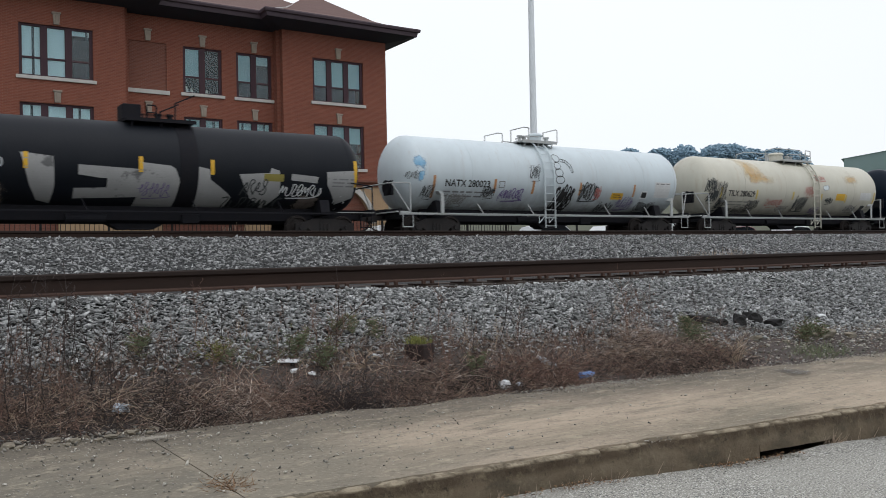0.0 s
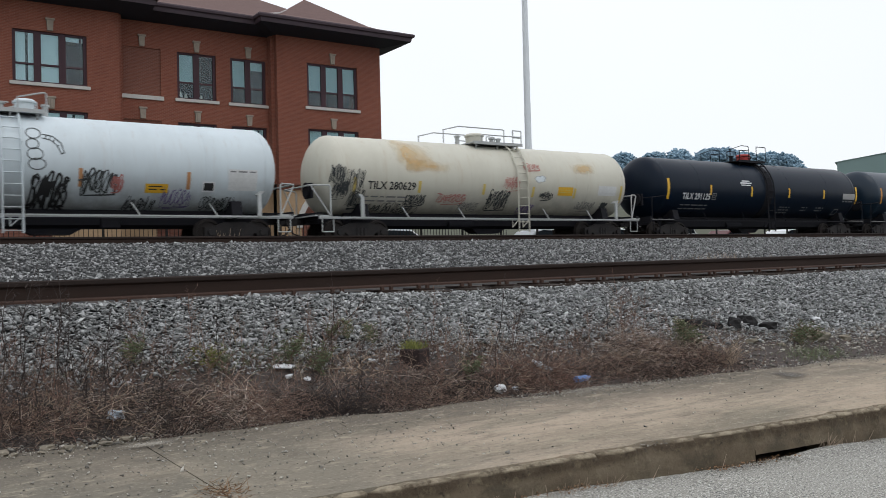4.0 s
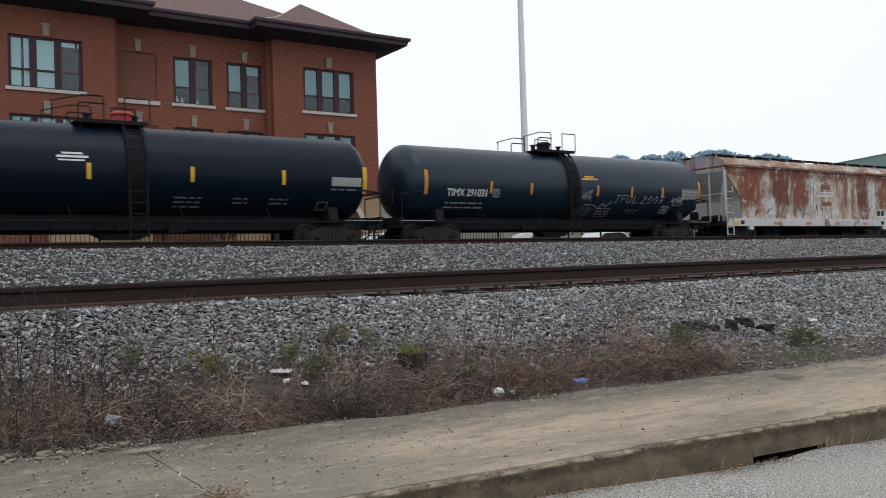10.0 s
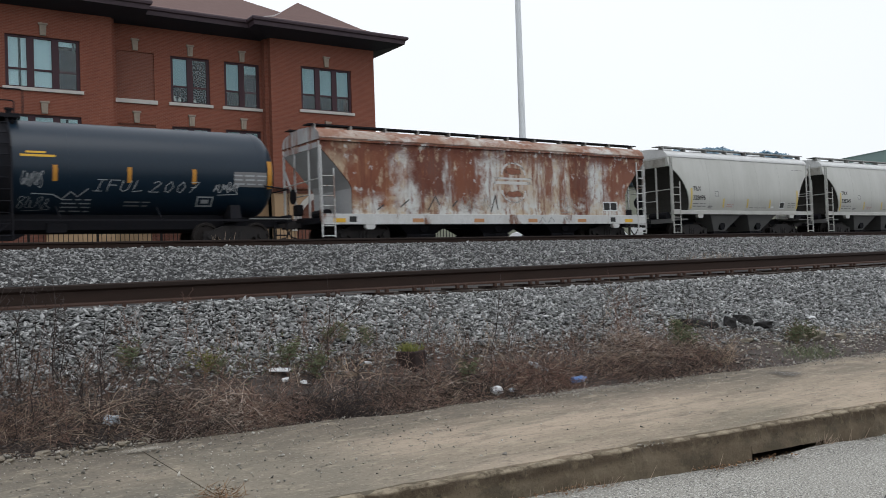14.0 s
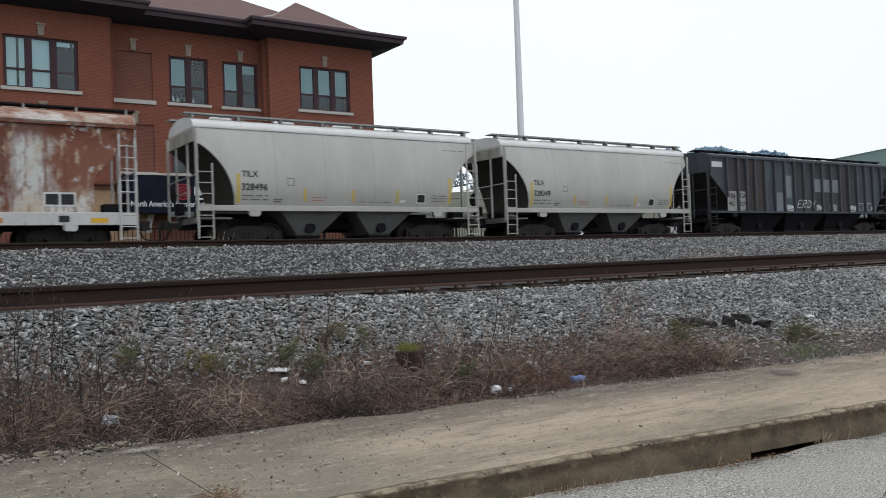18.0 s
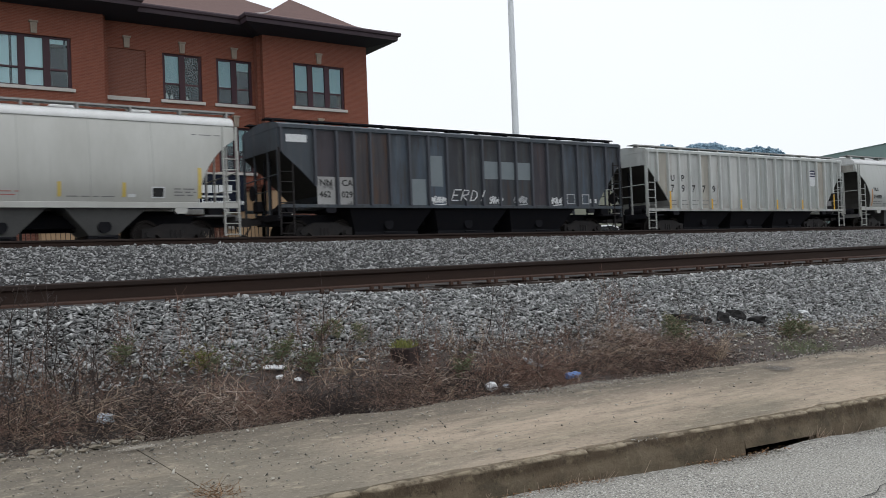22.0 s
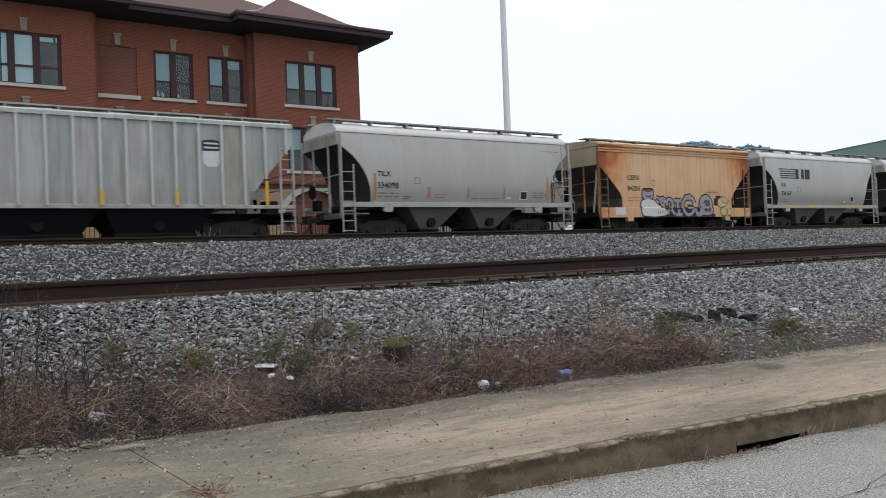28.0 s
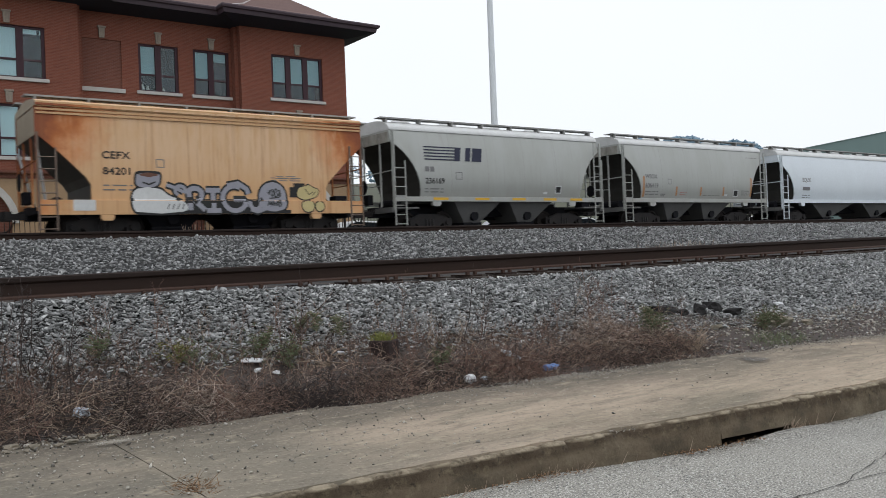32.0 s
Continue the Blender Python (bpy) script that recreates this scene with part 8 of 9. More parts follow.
def parked_car(x, y, turn, mat, label, tall=1.48, van=False):
    c = root("parked_car", pose(x, y, 1.555, 0, 0, turn), label, "car", "cars parked behind the tracks")
    if van:
        low = [(-2.4, 0.35), (2.4, 0.35), (2.45, 0.95), (2.1, 1.05), (1.5, 1.15), (0.9, tall), (-2.3, tall), (-2.42, 1.0)]
        glass = [(1.35, 1.17), (0.88, tall - 0.1), (0.2, tall - 0.1), (0.2, 1.15)]
    else:
        low = [(-2.2, 0.3), (2.25, 0.3), (2.28, 0.7), (2.0, 0.86), (1.1, 0.95), (0.45, tall - 0.06), (-0.9, tall), (-1.5, tall - 0.12), (-2.0, 0.98), (-2.24, 0.88)]
        glass = [(0.92, 0.98), (0.38, tall - 0.13), (-0.95, tall - 0.08), (-1.35, tall - 0.18), (-1.72, 0.99)]
    part("body", Shape().prism(low, "y", -0.88, 0.88), mat, c, bevel=0.07)
    for s_ in (-1, 1):
        part("side_window", Shape().prism(glass, "y", s_ * 0.886 - 0.004, s_ * 0.886 + 0.004), CAR_GLASS, c)
    for wx in (-1.4, 1.4):
        for wy in (-0.8, 0.8):
            w = part("wheel", Shape().lathe([(wy - 0.1, 0.2), (wy - 0.1, 0.31), (wy - 0.07, 0.33), (wy + 0.07, 0.33), (wy + 0.1, 0.31), (wy + 0.1, 0.2)], (wx, 0, 0.33), 20, "y"), TYRE, c, smooth=True)
            part("rim", Shape().rod((wx, wy - 0.105, 0.33), (wx, wy + 0.105, 0.33), 0.19, 14), CAR_SILVER, w)
    return c


parked_car(22.6, 38.2, 0, CAR_WHITE, "white parked car behind the freight train")
parked_car(32.6, 38.0, 2, CAR_SILVER, "silver parked car behind the freight train")
parked_car(37.6, 38.4, 180, CAR_WHITE, "white parked car with dark windows", 1.52)
parked_car(43.4, 38.0, 0, CAR_WHITE, "white parked van behind the freight train", 1.95, True)
parked_car(49.6, 38.6, 180, CAR_DARK, "dark red parked car behind the freight train")
parked_car(56.5, 38.2, 0, CAR_WHITE, "white parked car on the lot")
parked_car(64.0, 38.2, 180, CAR_SILVER, "silver parked car on the lot")

# ---- pale green shed and wooded ridge in the distance ----
SHED = material("pale_green_sheet_metal", (0.20, 0.285, 0.275), 0.6, second=(0.17, 0.25, 0.24), scale=0.4, stretch=(1, 1, 0.1))
SHED_ROOF = material("grey_green_sheet_roof", (0.25, 0.34, 0.32), 0.6, scale=0.3)


def at_bearing(azimuth, distance):
    return distance * math.cos(radians(azimuth)), distance * math.sin(radians(azimuth))


shed = root("metal_shed", pose(*at_bearing(31.2, 132.0), 1.5, 0, 0, -62), "long pale green sheet-metal shed beyond the tracks", "shed")
part("wall", Shape().prism([(0, 0), (62, 0), (62, 11.8), (31, 16.4), (0, 12.4)], "y", 0, 0.4), SHED, shed, "green ribbed gable wall")
me = Shape().box(-0.05, 0.05, -0.06, 0.0, 0, 11.4).data("sheet_rib", SHED)
for i in range(31):
    ob = new("sheet_rib", me)
    ob.parent, ob.matrix_basis = shed, pose(0.6 + 2.0 * i, 0, 0)
part("roof", Shape().prism([(-0.3, 12.46), (31, 16.52), (62.3, 11.88), (62.3, 11.8), (31, 16.42), (-0.3, 12.38)], "y", -0.1, 50), SHED_ROOF, shed, "low grey-green roof")
part("side_wall", Shape().box(0, 0.4, 0.4, 49, 0, 12.3).box(61.6, 62, 0.4, 49, 0, 11.7), SHED, shed)

# Leaf colour made pale blue: the distance haze is painted into it.
HAZE_LEAF = material("haze_tinted_far_leaves", (0.25, 0.375, 0.47), 0.9, second=(0.27, 0.395, 0.485), scale=0.2, vary=0.05, island=True)
rng = np.random.default_rng(7)


HULLS, HULL_FACES = [], []
while len(HULLS) < 60:
    pts = rng.normal(size=(7, 3))
    pts /= np.linalg.norm(pts, axis=1, keepdims=True) * rng.uniform(0.85, 1.45, (7, 1))
    bm = bmesh.new()
    for p in pts:
        bm.verts.new(p)
    bm.verts.index_update()
    bmesh.ops.convex_hull(bm, input=list(bm.verts))
    bm.verts.index_update()
    if len(bm.verts) == 7 and len(bm.faces) == 10 and min(f.calc_area() for f in bm.faces) > 0.06:
        HULLS.append([tuple(v.co) for v in bm.verts])
        HULL_FACES.append([tuple(v.index for v in f.verts) for f in bm.faces])
    bm.free()


def chunks(name, centres, sizes, mat, flat=0.6, label="", category="", kind="stuff", tilt=None):
    """Many angular lumps as one mesh: sharp-edged shards of seven corners, turned at random."""
    n = len(centres)
    kinds = np.array(HULLS)
    pick = rng.integers(0, len(kinds), n)
    v = kinds[pick]
    v = v * np.asarray(sizes)[:, None, None] * np.stack([rng.uniform(1.0, 1.9, n), rng.uniform(0.8, 1.3, n), rng.uniform(0.5, 1.0, n) * flat / 0.6], 1)[:, None]
    q = rng.normal(size=(n, 4)) * np.array([1.0, 0.2, 0.2, 1.0])
    q /= np.linalg.norm(q, axis=1, keepdims=True)
    w, x, y, z = q.T
    rot = np.stack([1 - 2 * (y * y + z * z), 2 * (x * y - w * z), 2 * (x * z + w * y), 2 * (x * y + w * z), 1 - 2 * (x * x + z * z), 2 * (y * z - w * x), 2 * (x * z - w * y), 2 * (y * z + w * x), 1 - 2 * (x * x + y * y)], 1).reshape(n, 3, 3)
    v = np.einsum("nij,nkj->nki", rot, v) + np.asarray(centres)[:, None]
    f = (np.array(HULL_FACES)[pick] + 7 * np.arange(n)[:, None, None]).reshape(-1)
    me = bpy.data.meshes.new(name)
    me.vertices.add(7 * n)
    me.vertices.foreach_set("co", v.reshape(-1))
    me.loops.add(len(f))
    me.loops.foreach_set("vertex_index", f.astype(np.int32))
    me.polygons.add(10 * n)
    me.polygons.foreach_set("loop_start", np.arange(0, 30 * n, 3, dtype=np.int32))
    me.update(calc_edges=True)
    me.materials.append(mat)
    ob = new(name, me)
    return tagged(ob, label, category, kind=kind)


def tree_line(a):
    """Tangent of the treetops' height over the bearing, in degrees: three lone clumps, then an uneven wood."""
    return 0.106 - 0.02 * max(0.0, min(1.0, 33.8 - a)) + sum(h * math.exp(-((a - c) / w) ** 4) for c, w, h in ((44.2, 0.62, 0.0155), (42.06, 0.75, 0.014), (40.6, 0.55, 0.016), (38.5, 0.95, 0.0145), (37.2, 0.6, 0.010), (36.37, 0.3, 0.007), (34.9, 1.0, 0.0055)))


s = Shape()
bear = [12 + 0.5 * k for k in range(160)]
rows = []
for a in bear:
    for d, k in ((250, 0.02), (330, 0.6), (420, 0.92), (520, 0.95)):
        x, y = at_bearing(a, d)
        rows.append((x, y, 1.4 + 38.0 * k))
s.add(rows, [(4 * i + j, 4 * i + 4 + j, 4 * i + 5 + j, 4 * i + 1 + j) for i in range(len(bear) - 1) for j in range(3)])
tagged(part("hill", s, GRASSY, smooth=True), "distant green hillside under a pale sky", "hill", kind="structure")
cs, sz = [], []
for k in range(640):
    a = random.uniform(12, 90) if k < 140 else random.uniform(28, 47)
    d = random.uniform(390, 460)
    x, y = at_bearing(a, d)
    h = random.uniform(6.0, 10.0)
    base = 1.28 + d * tree_line(a) * random.uniform(0.955, 1.0) - h
    for j in range(56):
        t = random.random()
        r = h * 0.5 * math.sqrt(max(0.05, 1 - (2 * t - 1) ** 2)) * random.uniform(0.5, 1.1)
        ang = random.uniform(0, 6.28)
        cs.append((x + r * math.cos(ang), y + r * math.sin(ang), base + h * (0.1 + 0.9 * t)))
        sz.append(h * random.uniform(0.06, 0.12))
chunks("far_woods", cs, sz, HAZE_LEAF, 0.6, "treetops along a far ridge, tinted blue for haze", "woods")

# ---- weeds in the verge ----
STRAW = material("dry_straw", (0.40, 0.31, 0.235), 0.9, second=(0.26, 0.19, 0.12), scale=6, vary=0.45, island=True)
TWIG = material("dead_brown_twigs", (0.215, 0.145, 0.112), 0.9, second=(0.06, 0.038, 0.033), scale=8, vary=0.95, island=True)
RED_TWIG = material("reddish_dead_weed", (0.20, 0.120, 0.090), 0.9, second=(0.10, 0.06, 0.046), scale=8, vary=0.4, island=True)
DARK_TWIG = material("dark_dead_stalks", (0.046, 0.034, 0.030), 0.9, second=(0.035, 0.028, 0.026), scale=8, vary=0.5, island=True)
GREEN = material("dull_green_leaves", (0.16, 0.185, 0.10), 0.8, second=(0.11, 0.125, 0.07), scale=9, vary=0.4, island=True)
LIME = material("yellow_green_leaves", (0.20, 0.205, 0.052), 0.8, second=(0.11, 0.14, 0.04), scale=9, vary=0.3, island=True)


def blade(s, base, tip, width, sag=0.0, n=3):
    """A thin bent blade or twig as a narrow three-sided strip."""
    a, b = Vector(base), Vector(tip)
    side = (b - a).cross(Vector((0.3, 1, 0.2)))
    side = side.normalized() * width / 2 if side.length > 1e-6 else Vector((width / 2, 0, 0))
    up = Vector((0, width * 0.5, width * 0.5))
    rings = []
    for i in range(n + 1):
        t = i / n
        p = a.lerp(b, t) + Vector((0, 0, -sag * math.sin(math.pi * t) if sag < 0 else -sag * t * t))
        k = 1 - 0.75 * t
        rings.append((p - side * k, p + side * k, p + up * k))
    k0 = len(s.v)
    for r in rings:
        s.v += [tuple(q) for q in r]
    for i in range(n):
        o = k0 + 3 * i
        s.f += [(o, o + 1, o + 4, o + 3), (o + 1, o + 2, o + 5, o + 4), (o + 2, o, o + 3, o + 5)]


rw = random.Random(11)
T0 = lambda x, t: walk_back(x) + t * (7.3 - walk_back(x))


def cover(x):
    """How thick the dead growth stands along the verge."""
    return 0.35 + 0.65 * max(0.0, noise.noise((x * 0.7, 3.3, 0)) + 0.45) if x < 6.6 else max(0.04, 0.5 - 0.5 * (x - 6.6))


def grow(name, mat, count, tmax, length, width, flat, label, category):
    s = Shape()
    for k in range(count):
        x = rw.uniform(-3.0, 11.5)
        if rw.random() > cover(x):
            continue
        t = (edge(x) + tmax) * rw.random() ** 0.85
        if t < 0.16 and 0.1 < x < 1.5:
            continue
        y = T0(x, t)
        z = ground_z(x, y)
        ang, ln = rw.uniform(0, 6.28), length * rw.uniform(0.4, 1.2)
        up = rw.uniform(0.05, 0.5) if rw.random() < flat else rw.uniform(0.5, 1.0)
        tip = (x + math.cos(ang) * ln * (1 - up * 0.7), y + math.sin(ang) * ln * (1 - up) * 0.6, z + ln * up)
        blade(s, (x, y, z), tip, width * rw.uniform(0.6, 1.4), ln * 0.2, 2)
    ob = part(name, s, mat)
    return tagged(ob, label, category, kind="stuff")


GREY_TWIG = material("grey_dead_twigs", (0.44, 0.365, 0.305), 0.9, second=(0.18, 0.14, 0.117), scale=8, vary=0.7, island=True)
grow("dead_brush", TWIG, 12000, 0.02, 0.15, 0.0042, 0.55, "tangled dead brown brush along the pavement", "brush")
grow("grey_brush", GREY_TWIG, 7000, 0.02, 0.16, 0.0034, 0.6, "grey tangled dead twigs along the pavement", "brush")
grow("dry_grass", STRAW, 4200, 0.02, 0.17, 0.003, 0.8, "flattened tan dry grass and straw", "grass")
grow("red_brush", RED_TWIG, 6500, 0.05, 0.17, 0.004, 0.4, "reddish dead weed stems", "brush")
grow("dark_stems", DARK_TWIG, 1000, 0.08, 0.22, 0.0034, 0.1, "thin dark dead stems standing in the verge", "brush")


def heap(name, x0, x1, t, h, count, mat, label, long=0.13):
    """A tangle: short bent twigs in all directions, thicker in the middle, with arching stalks over it."""
    s = Shape()
    for k in range(count):
        x = x0 + (x1 - x0) * (rw.random() + rw.random() + rw.random() * 0.6) / 2.6
        e = max(0.1, math.sin(math.pi * (x - x0) / (x1 - x0)) * (0.75 + 0.5 * noise.noise((x * 2.3, t * 9, 1))))
        y = T0(x, t) + rw.gauss(0, 0.13) * (0.6 + e)
        z = ground_z(x, y) + rw.random() ** 1.6 * h * e
        ang, up = rw.uniform(0, 2 * math.pi), rw.gauss(0, 0.4)
        ln = long * rw.uniform(0.3, 1.0) if rw.random() < 0.93 else long * rw.uniform(1.3, 2.0)
        blade(s, (x, y, z), (x + math.cos(ang) * ln, y + math.sin(ang) * ln * 0.8, max(ground_z(x, y), z + up * ln)), rw.uniform(0.002, 0.0055), rw.uniform(-0.05, 0.05), 2)
    tagged(part(name, s, mat), label, "brush", kind="stuff")


heap("brush_heap", 4.9, 7.2, 0.18, 0.30, 3600, TWIG, "heap of tangled dark dead brush at the pavement's edge")
heap("brush_heap", 5.2, 7.0, 0.22, 0.36, 1500, GREY_TWIG, "grey twigs tangled over the dead brush", 0.14)
heap("brush_heap", 1.2, 3.0, 0.10, 0.22, 3000, TWIG, "low heap of grey-brown dead brush")
heap("brush_heap", 1.3, 2.6, 0.10, 0.22, 1400, GREY_TWIG, "grey twigs over the low brush heap", 0.15)
heap("brush_heap", -0.7, 1.3, 0.24, 0.34, 2400, TWIG, "tall tangle of dark dead brush")
heap("brush_heap", 2.4, 5.6, 0.16, 0.12, 2200, DARK_TWIG, "dark matted dead stalks")
heap("brush_heap", 0.0, 2.6, 0.14, 0.14, 1000, DARK_TWIG, "dark matted dead stalks")
heap("brush_heap", 5.0, 7.4, 0.16, 0.22, 2000, DARK_TWIG, "dark matted dead stalks")
heap("brush_heap", 2.8, 4.4, 0.10, 0.10, 1500, TWIG, "flat matted dead brush")
heap("brush_heap", 4.0, 5.3, 0.16, 0.16, 1500, RED_TWIG, "reddish matted dead weeds")
heap("straw_heap", 2.6, 5.4, 0.14, 0.12, 420, STRAW, "tan straw strewn over dead brush", 0.15)
heap("straw_heap", 0.0, 2.6, 0.16, 0.2, 620, STRAW, "tan straw strewn over dead brush", 0.14)
heap("straw_heap", 5.0, 7.4, 0.2, 0.28, 320, STRAW, "tan straw strewn over dead brush", 0.14)


s = Shape()
for k in range(95):
    x = rw.uniform(4.3, 7.2) if k % 3 else rw.uniform(0.6, 4.3)
    y = T0(x, rw.uniform(0.06, 0.3))
    z = ground_z(x, y) + rw.uniform(0.02, 0.2)
    dx = rw.choice((-1, 1)) * rw.uniform(0.12, 0.34)
    blade(s, (x, y, z), (x + dx, y + rw.uniform(-0.15, 0.15), z + rw.uniform(-0.05, 0.2)), rw.uniform(0.003, 0.0055), rw.uniform(-0.08, 0.08), 5)
tagged(part("fallen_stalks", s, STRAW), "long pale dead stalks fallen over the brush", "stalks", kind="stuff")


def weed(height, branches, mat, seed, leafy=0, leaf=None):
    """A dead upright weed: a thin stalk with side twigs and seed tufts."""
    r = random.Random(seed)
    s, lf = Shape(), Shape()
    p = Vector((0, 0, 0))
    pts = [p]
    for k in range(6):
        p = p + Vector((r.uniform(-0.03, 0.03), r.uniform(-0.03, 0.03), height / 6))
        pts.append(p)
    for k, (a, b) in enumerate(zip(pts, pts[1:])):
        s.rod(a, b, 0.0040 - 0.0004 * k, 5)
    for k in range(branches):
        t = r.uniform(0.2, 1.0)
        i = min(5, int(t * 6))
        a = pts[i].lerp(pts[i + 1], t * 6 - i)
        ang, ln = r.uniform(0, 6.28), r.uniform(0.06, 0.22) * (1.2 - 0.6 * t)
        b = a + Vector((math.cos(ang) * ln, math.sin(ang) * ln, ln * r.uniform(0.5, 1.3)))
        blade(s, a, b, 0.0042)
        for j in range(3):
            c = a.lerp(b, r.uniform(0.4, 1))
            blade(s, c, c + Vector((r.uniform(-1, 1), r.uniform(-1, 1), r.uniform(0, 1))) * 0.045, 0.006, 0, 1)
        for j in range(leafy):
            c = a.lerp(b, r.uniform(0.1, 1))
            d = c + Vector((r.uniform(-1, 1), r.uniform(-1, 1), r.uniform(-0.2, 0.8))) * 0.055
            blade(lf, c, d, 0.011, 0.01, 2)
    return s.data("stalk", mat), (lf.data("leaves", leaf or GREEN) if lf.v else None)


KINDS = [weed(0.55, 14, TWIG, 1), weed(0.75, 15, RED_TWIG, 2), weed(0.42, 13, TWIG, 3), weed(0.62, 17, RED_TWIG, 4), weed(0.5, 11, STRAW, 5), weed(0.8, 11, DARK_TWIG, 21), weed(0.95, 8, DARK_TWIG, 22), weed(0.6, 15, DARK_TWIG, 23)]
GREENS = [weed(0.40, 44, STRAW, 6, 9), weed(0.26, 34, RED_TWIG, 7, 9), weed(0.2, 24, STRAW, 8, 8, LIME)]


def plant(kind, x, t, size, label, group, lean=None):
    y = T0(x, t)
    w = root("dry_weed" if kind in KINDS else "green_weed", pose(x, y, ground_z(x, y) - 0.01, rw.uniform(-8, 8), rw.uniform(-8, 8) if lean is None else lean, rw.uniform(0, 360) if lean is None else 0), label, "weed", group)
    for name, me in zip(("stalk", "leaves"), kind):
        if me:
            ob = new(name, me)
            ob.parent, ob.matrix_basis = w, Matrix.Diagonal((size, size, size, 1))


for k in range(150):
    x = rw.uniform(-0.6, 7.4) if k % 4 else rw.uniform(0.1, 2.4)
    plant(KINDS[rw.randrange(5 if x > 2.4 else 4)], x, (edge(x) + 0.06) * rw.random() ** 0.7, rw.uniform(0.35, 0.72), "dead brown weed stalk standing in the verge", "dead weeds in the verge")
for k in range(62):
    x = rw.uniform(-0.2, 1.6) if k % 5 < 3 else rw.uniform(1.6, 7.2)
    plant(KINDS[5 + k % 3], x, (edge(x) + 0.08) * rw.uniform(0.2, 1.0), rw.uniform(0.5, 1.0) * (1.0 if x < 1.8 else 0.7), "thin dark dead stalk standing in the verge", "dead weeds in the verge")
for x in (4.85, 5.9, 6.3, 3.1, 6.9, 7.1):
    plant(KINDS[5 + int(x * 10) % 3], x, rw.uniform(0.3, 0.5), rw.uniform(0.6, 0.9), "thin dark dead stalk standing in the verge", "dead weeds in the verge")
plant(KINDS[6], 4.30, 0.22, 0.98, "tall lone dead weed stalk", "dead weeds in the verge")
for x, t, sz_ in ((2.95, 0.60, 0.5), (3.05, 0.62, 0.62), (3.12, 0.58, 0.55), (3.2, 0.61, 0.45), (3.0, 0.56, 0.5), (6.05, 0.40, 0.85), (6.2, 0.44, 0.9), (6.32, 0.40, 0.8), (6.45, 0.46, 0.75), (6.15, 0.36, 0.8)):
    plant(KINDS[(1, 3)[int(x * 100) % 2]], x, t, sz_, "branching reddish dead weed in the verge", "dead weeds in the verge")
for x, t, k, sz_ in ((3.35, 0.60, 0, 0.5), (3.55, 0.56, 0, 0.5), (3.2, 0.62, 1, 0.6), (6.57, 0.27, 0, 0.8), (6.75, 0.26, 1, 1.0), (2.15, 0.48, 2, 0.75), (2.22, 0.46, 1, 0.6), (2.9, 0.36, 1, 0.8), (4.05, 0.22, 1, 0.7), (8.14, 0.22, 1, 0.8), (8.4, 0.25, 1, 0.7), (8.25, 0.23, 1, 0.6), (1.6, 0.55, 1, 0.7), (2.7, 0.47, 1, 0.8)):
    plant(GREENS[k], x, t, sz_, "small dull green weed in the verge", "green weeds in the verge")

plant(KINDS[6], 2.86, 0.48, 0.95, "long dead stalk leaning over the stones", "dead weeds in the verge", 47)
plant(KINDS[1], 2.95, 0.46, 0.8, "branching dead weed leaning over the stones", "dead weeds in the verge", 34)
plant(KINDS[5], 1.2, 0.32, 0.8, "thin dark dead stalk leaning in the verge", "dead weeds in the verge", -16)


def fan(x, t, count, reach, thick, mat, label, low=0.1, high=0.75):
    """Dead stems arching outwards from one root, their tips drooping to the ground."""
    y = T0(x, t)
    z = ground_z(x, y)
    sh = Shape()
    for k in range(count):
        a, el, ln = rw.uniform(0, 2 * math.pi), rw.uniform(low, high), reach * rw.uniform(0.45, 1.0)
        p = Vector((x + rw.gauss(0, 0.03), y + rw.gauss(0, 0.03), z))
        d = Vector((math.cos(a) * math.cos(el), math.sin(a) * math.cos(el) * 0.6, math.sin(el)))
        pts = [p]
        for i in range(6):
            d = (d + Vector((rw.gauss(0, 0.10), rw.gauss(0, 0.10), -0.17 + rw.gauss(0, 0.05)))).normalized()
            q = pts[-1] + d * ln / 6
            pts.append(Vector((q.x, q.y, max(q.z, (ground_z(q.x, q.y) if q.y > walk_back(q.x) else 0.2) + 0.006))))
        for i, (u, v) in enumerate(zip(pts, pts[1:])):
            blade(sh, u, v, thick * (1 - 0.12 * i), 0.0, 1)
            if i > 1 and rw.random() < 0.6:
                blade(sh, v, v + Vector((rw.gauss(0, 0.05), rw.gauss(0, 0.04), rw.uniform(-0.02, 0.07))), thick * 0.55, 0.0, 1)
    tagged(part("arching_stems", sh, mat), label, "brush", kind="stuff")


for x, t, n, reach, mat in ((1.44, 0.36, 26, 0.62, GREY_TWIG), (1.5, 0.34, 22, 0.5, DARK_TWIG), (1.9, 0.16, 24, 0.5, GREY_TWIG), (2.5, 0.22, 24, 0.5, TWIG), (0.6, 0.3, 30, 0.6, DARK_TWIG), (0.2, 0.22, 26, 0.55, TWIG), (1.0, 0.16, 26, 0.5, TWIG), (3.75, 0.2, 26, 0.55, GREY_TWIG), (4.2, 0.24, 22, 0.5, RED_TWIG), (4.7, 0.22, 26, 0.6, GREY_TWIG), (5.3, 0.2, 30, 0.7, TWIG), (5.8, 0.22, 30, 0.7, GREY_TWIG), (6.2, 0.2, 28, 0.6, TWIG), (6.5, 0.18, 22, 0.5, RED_TWIG), (3.4, 0.12, 20, 0.45, TWIG)):
    fan(x, t, n, reach, 0.0062, mat, "long dead stems arching from one root")
fan(3.23, 0.40, 13, 0.46, 0.013, STRAW, "pale bare dead branch lying in the verge", 0.2, 0.9)
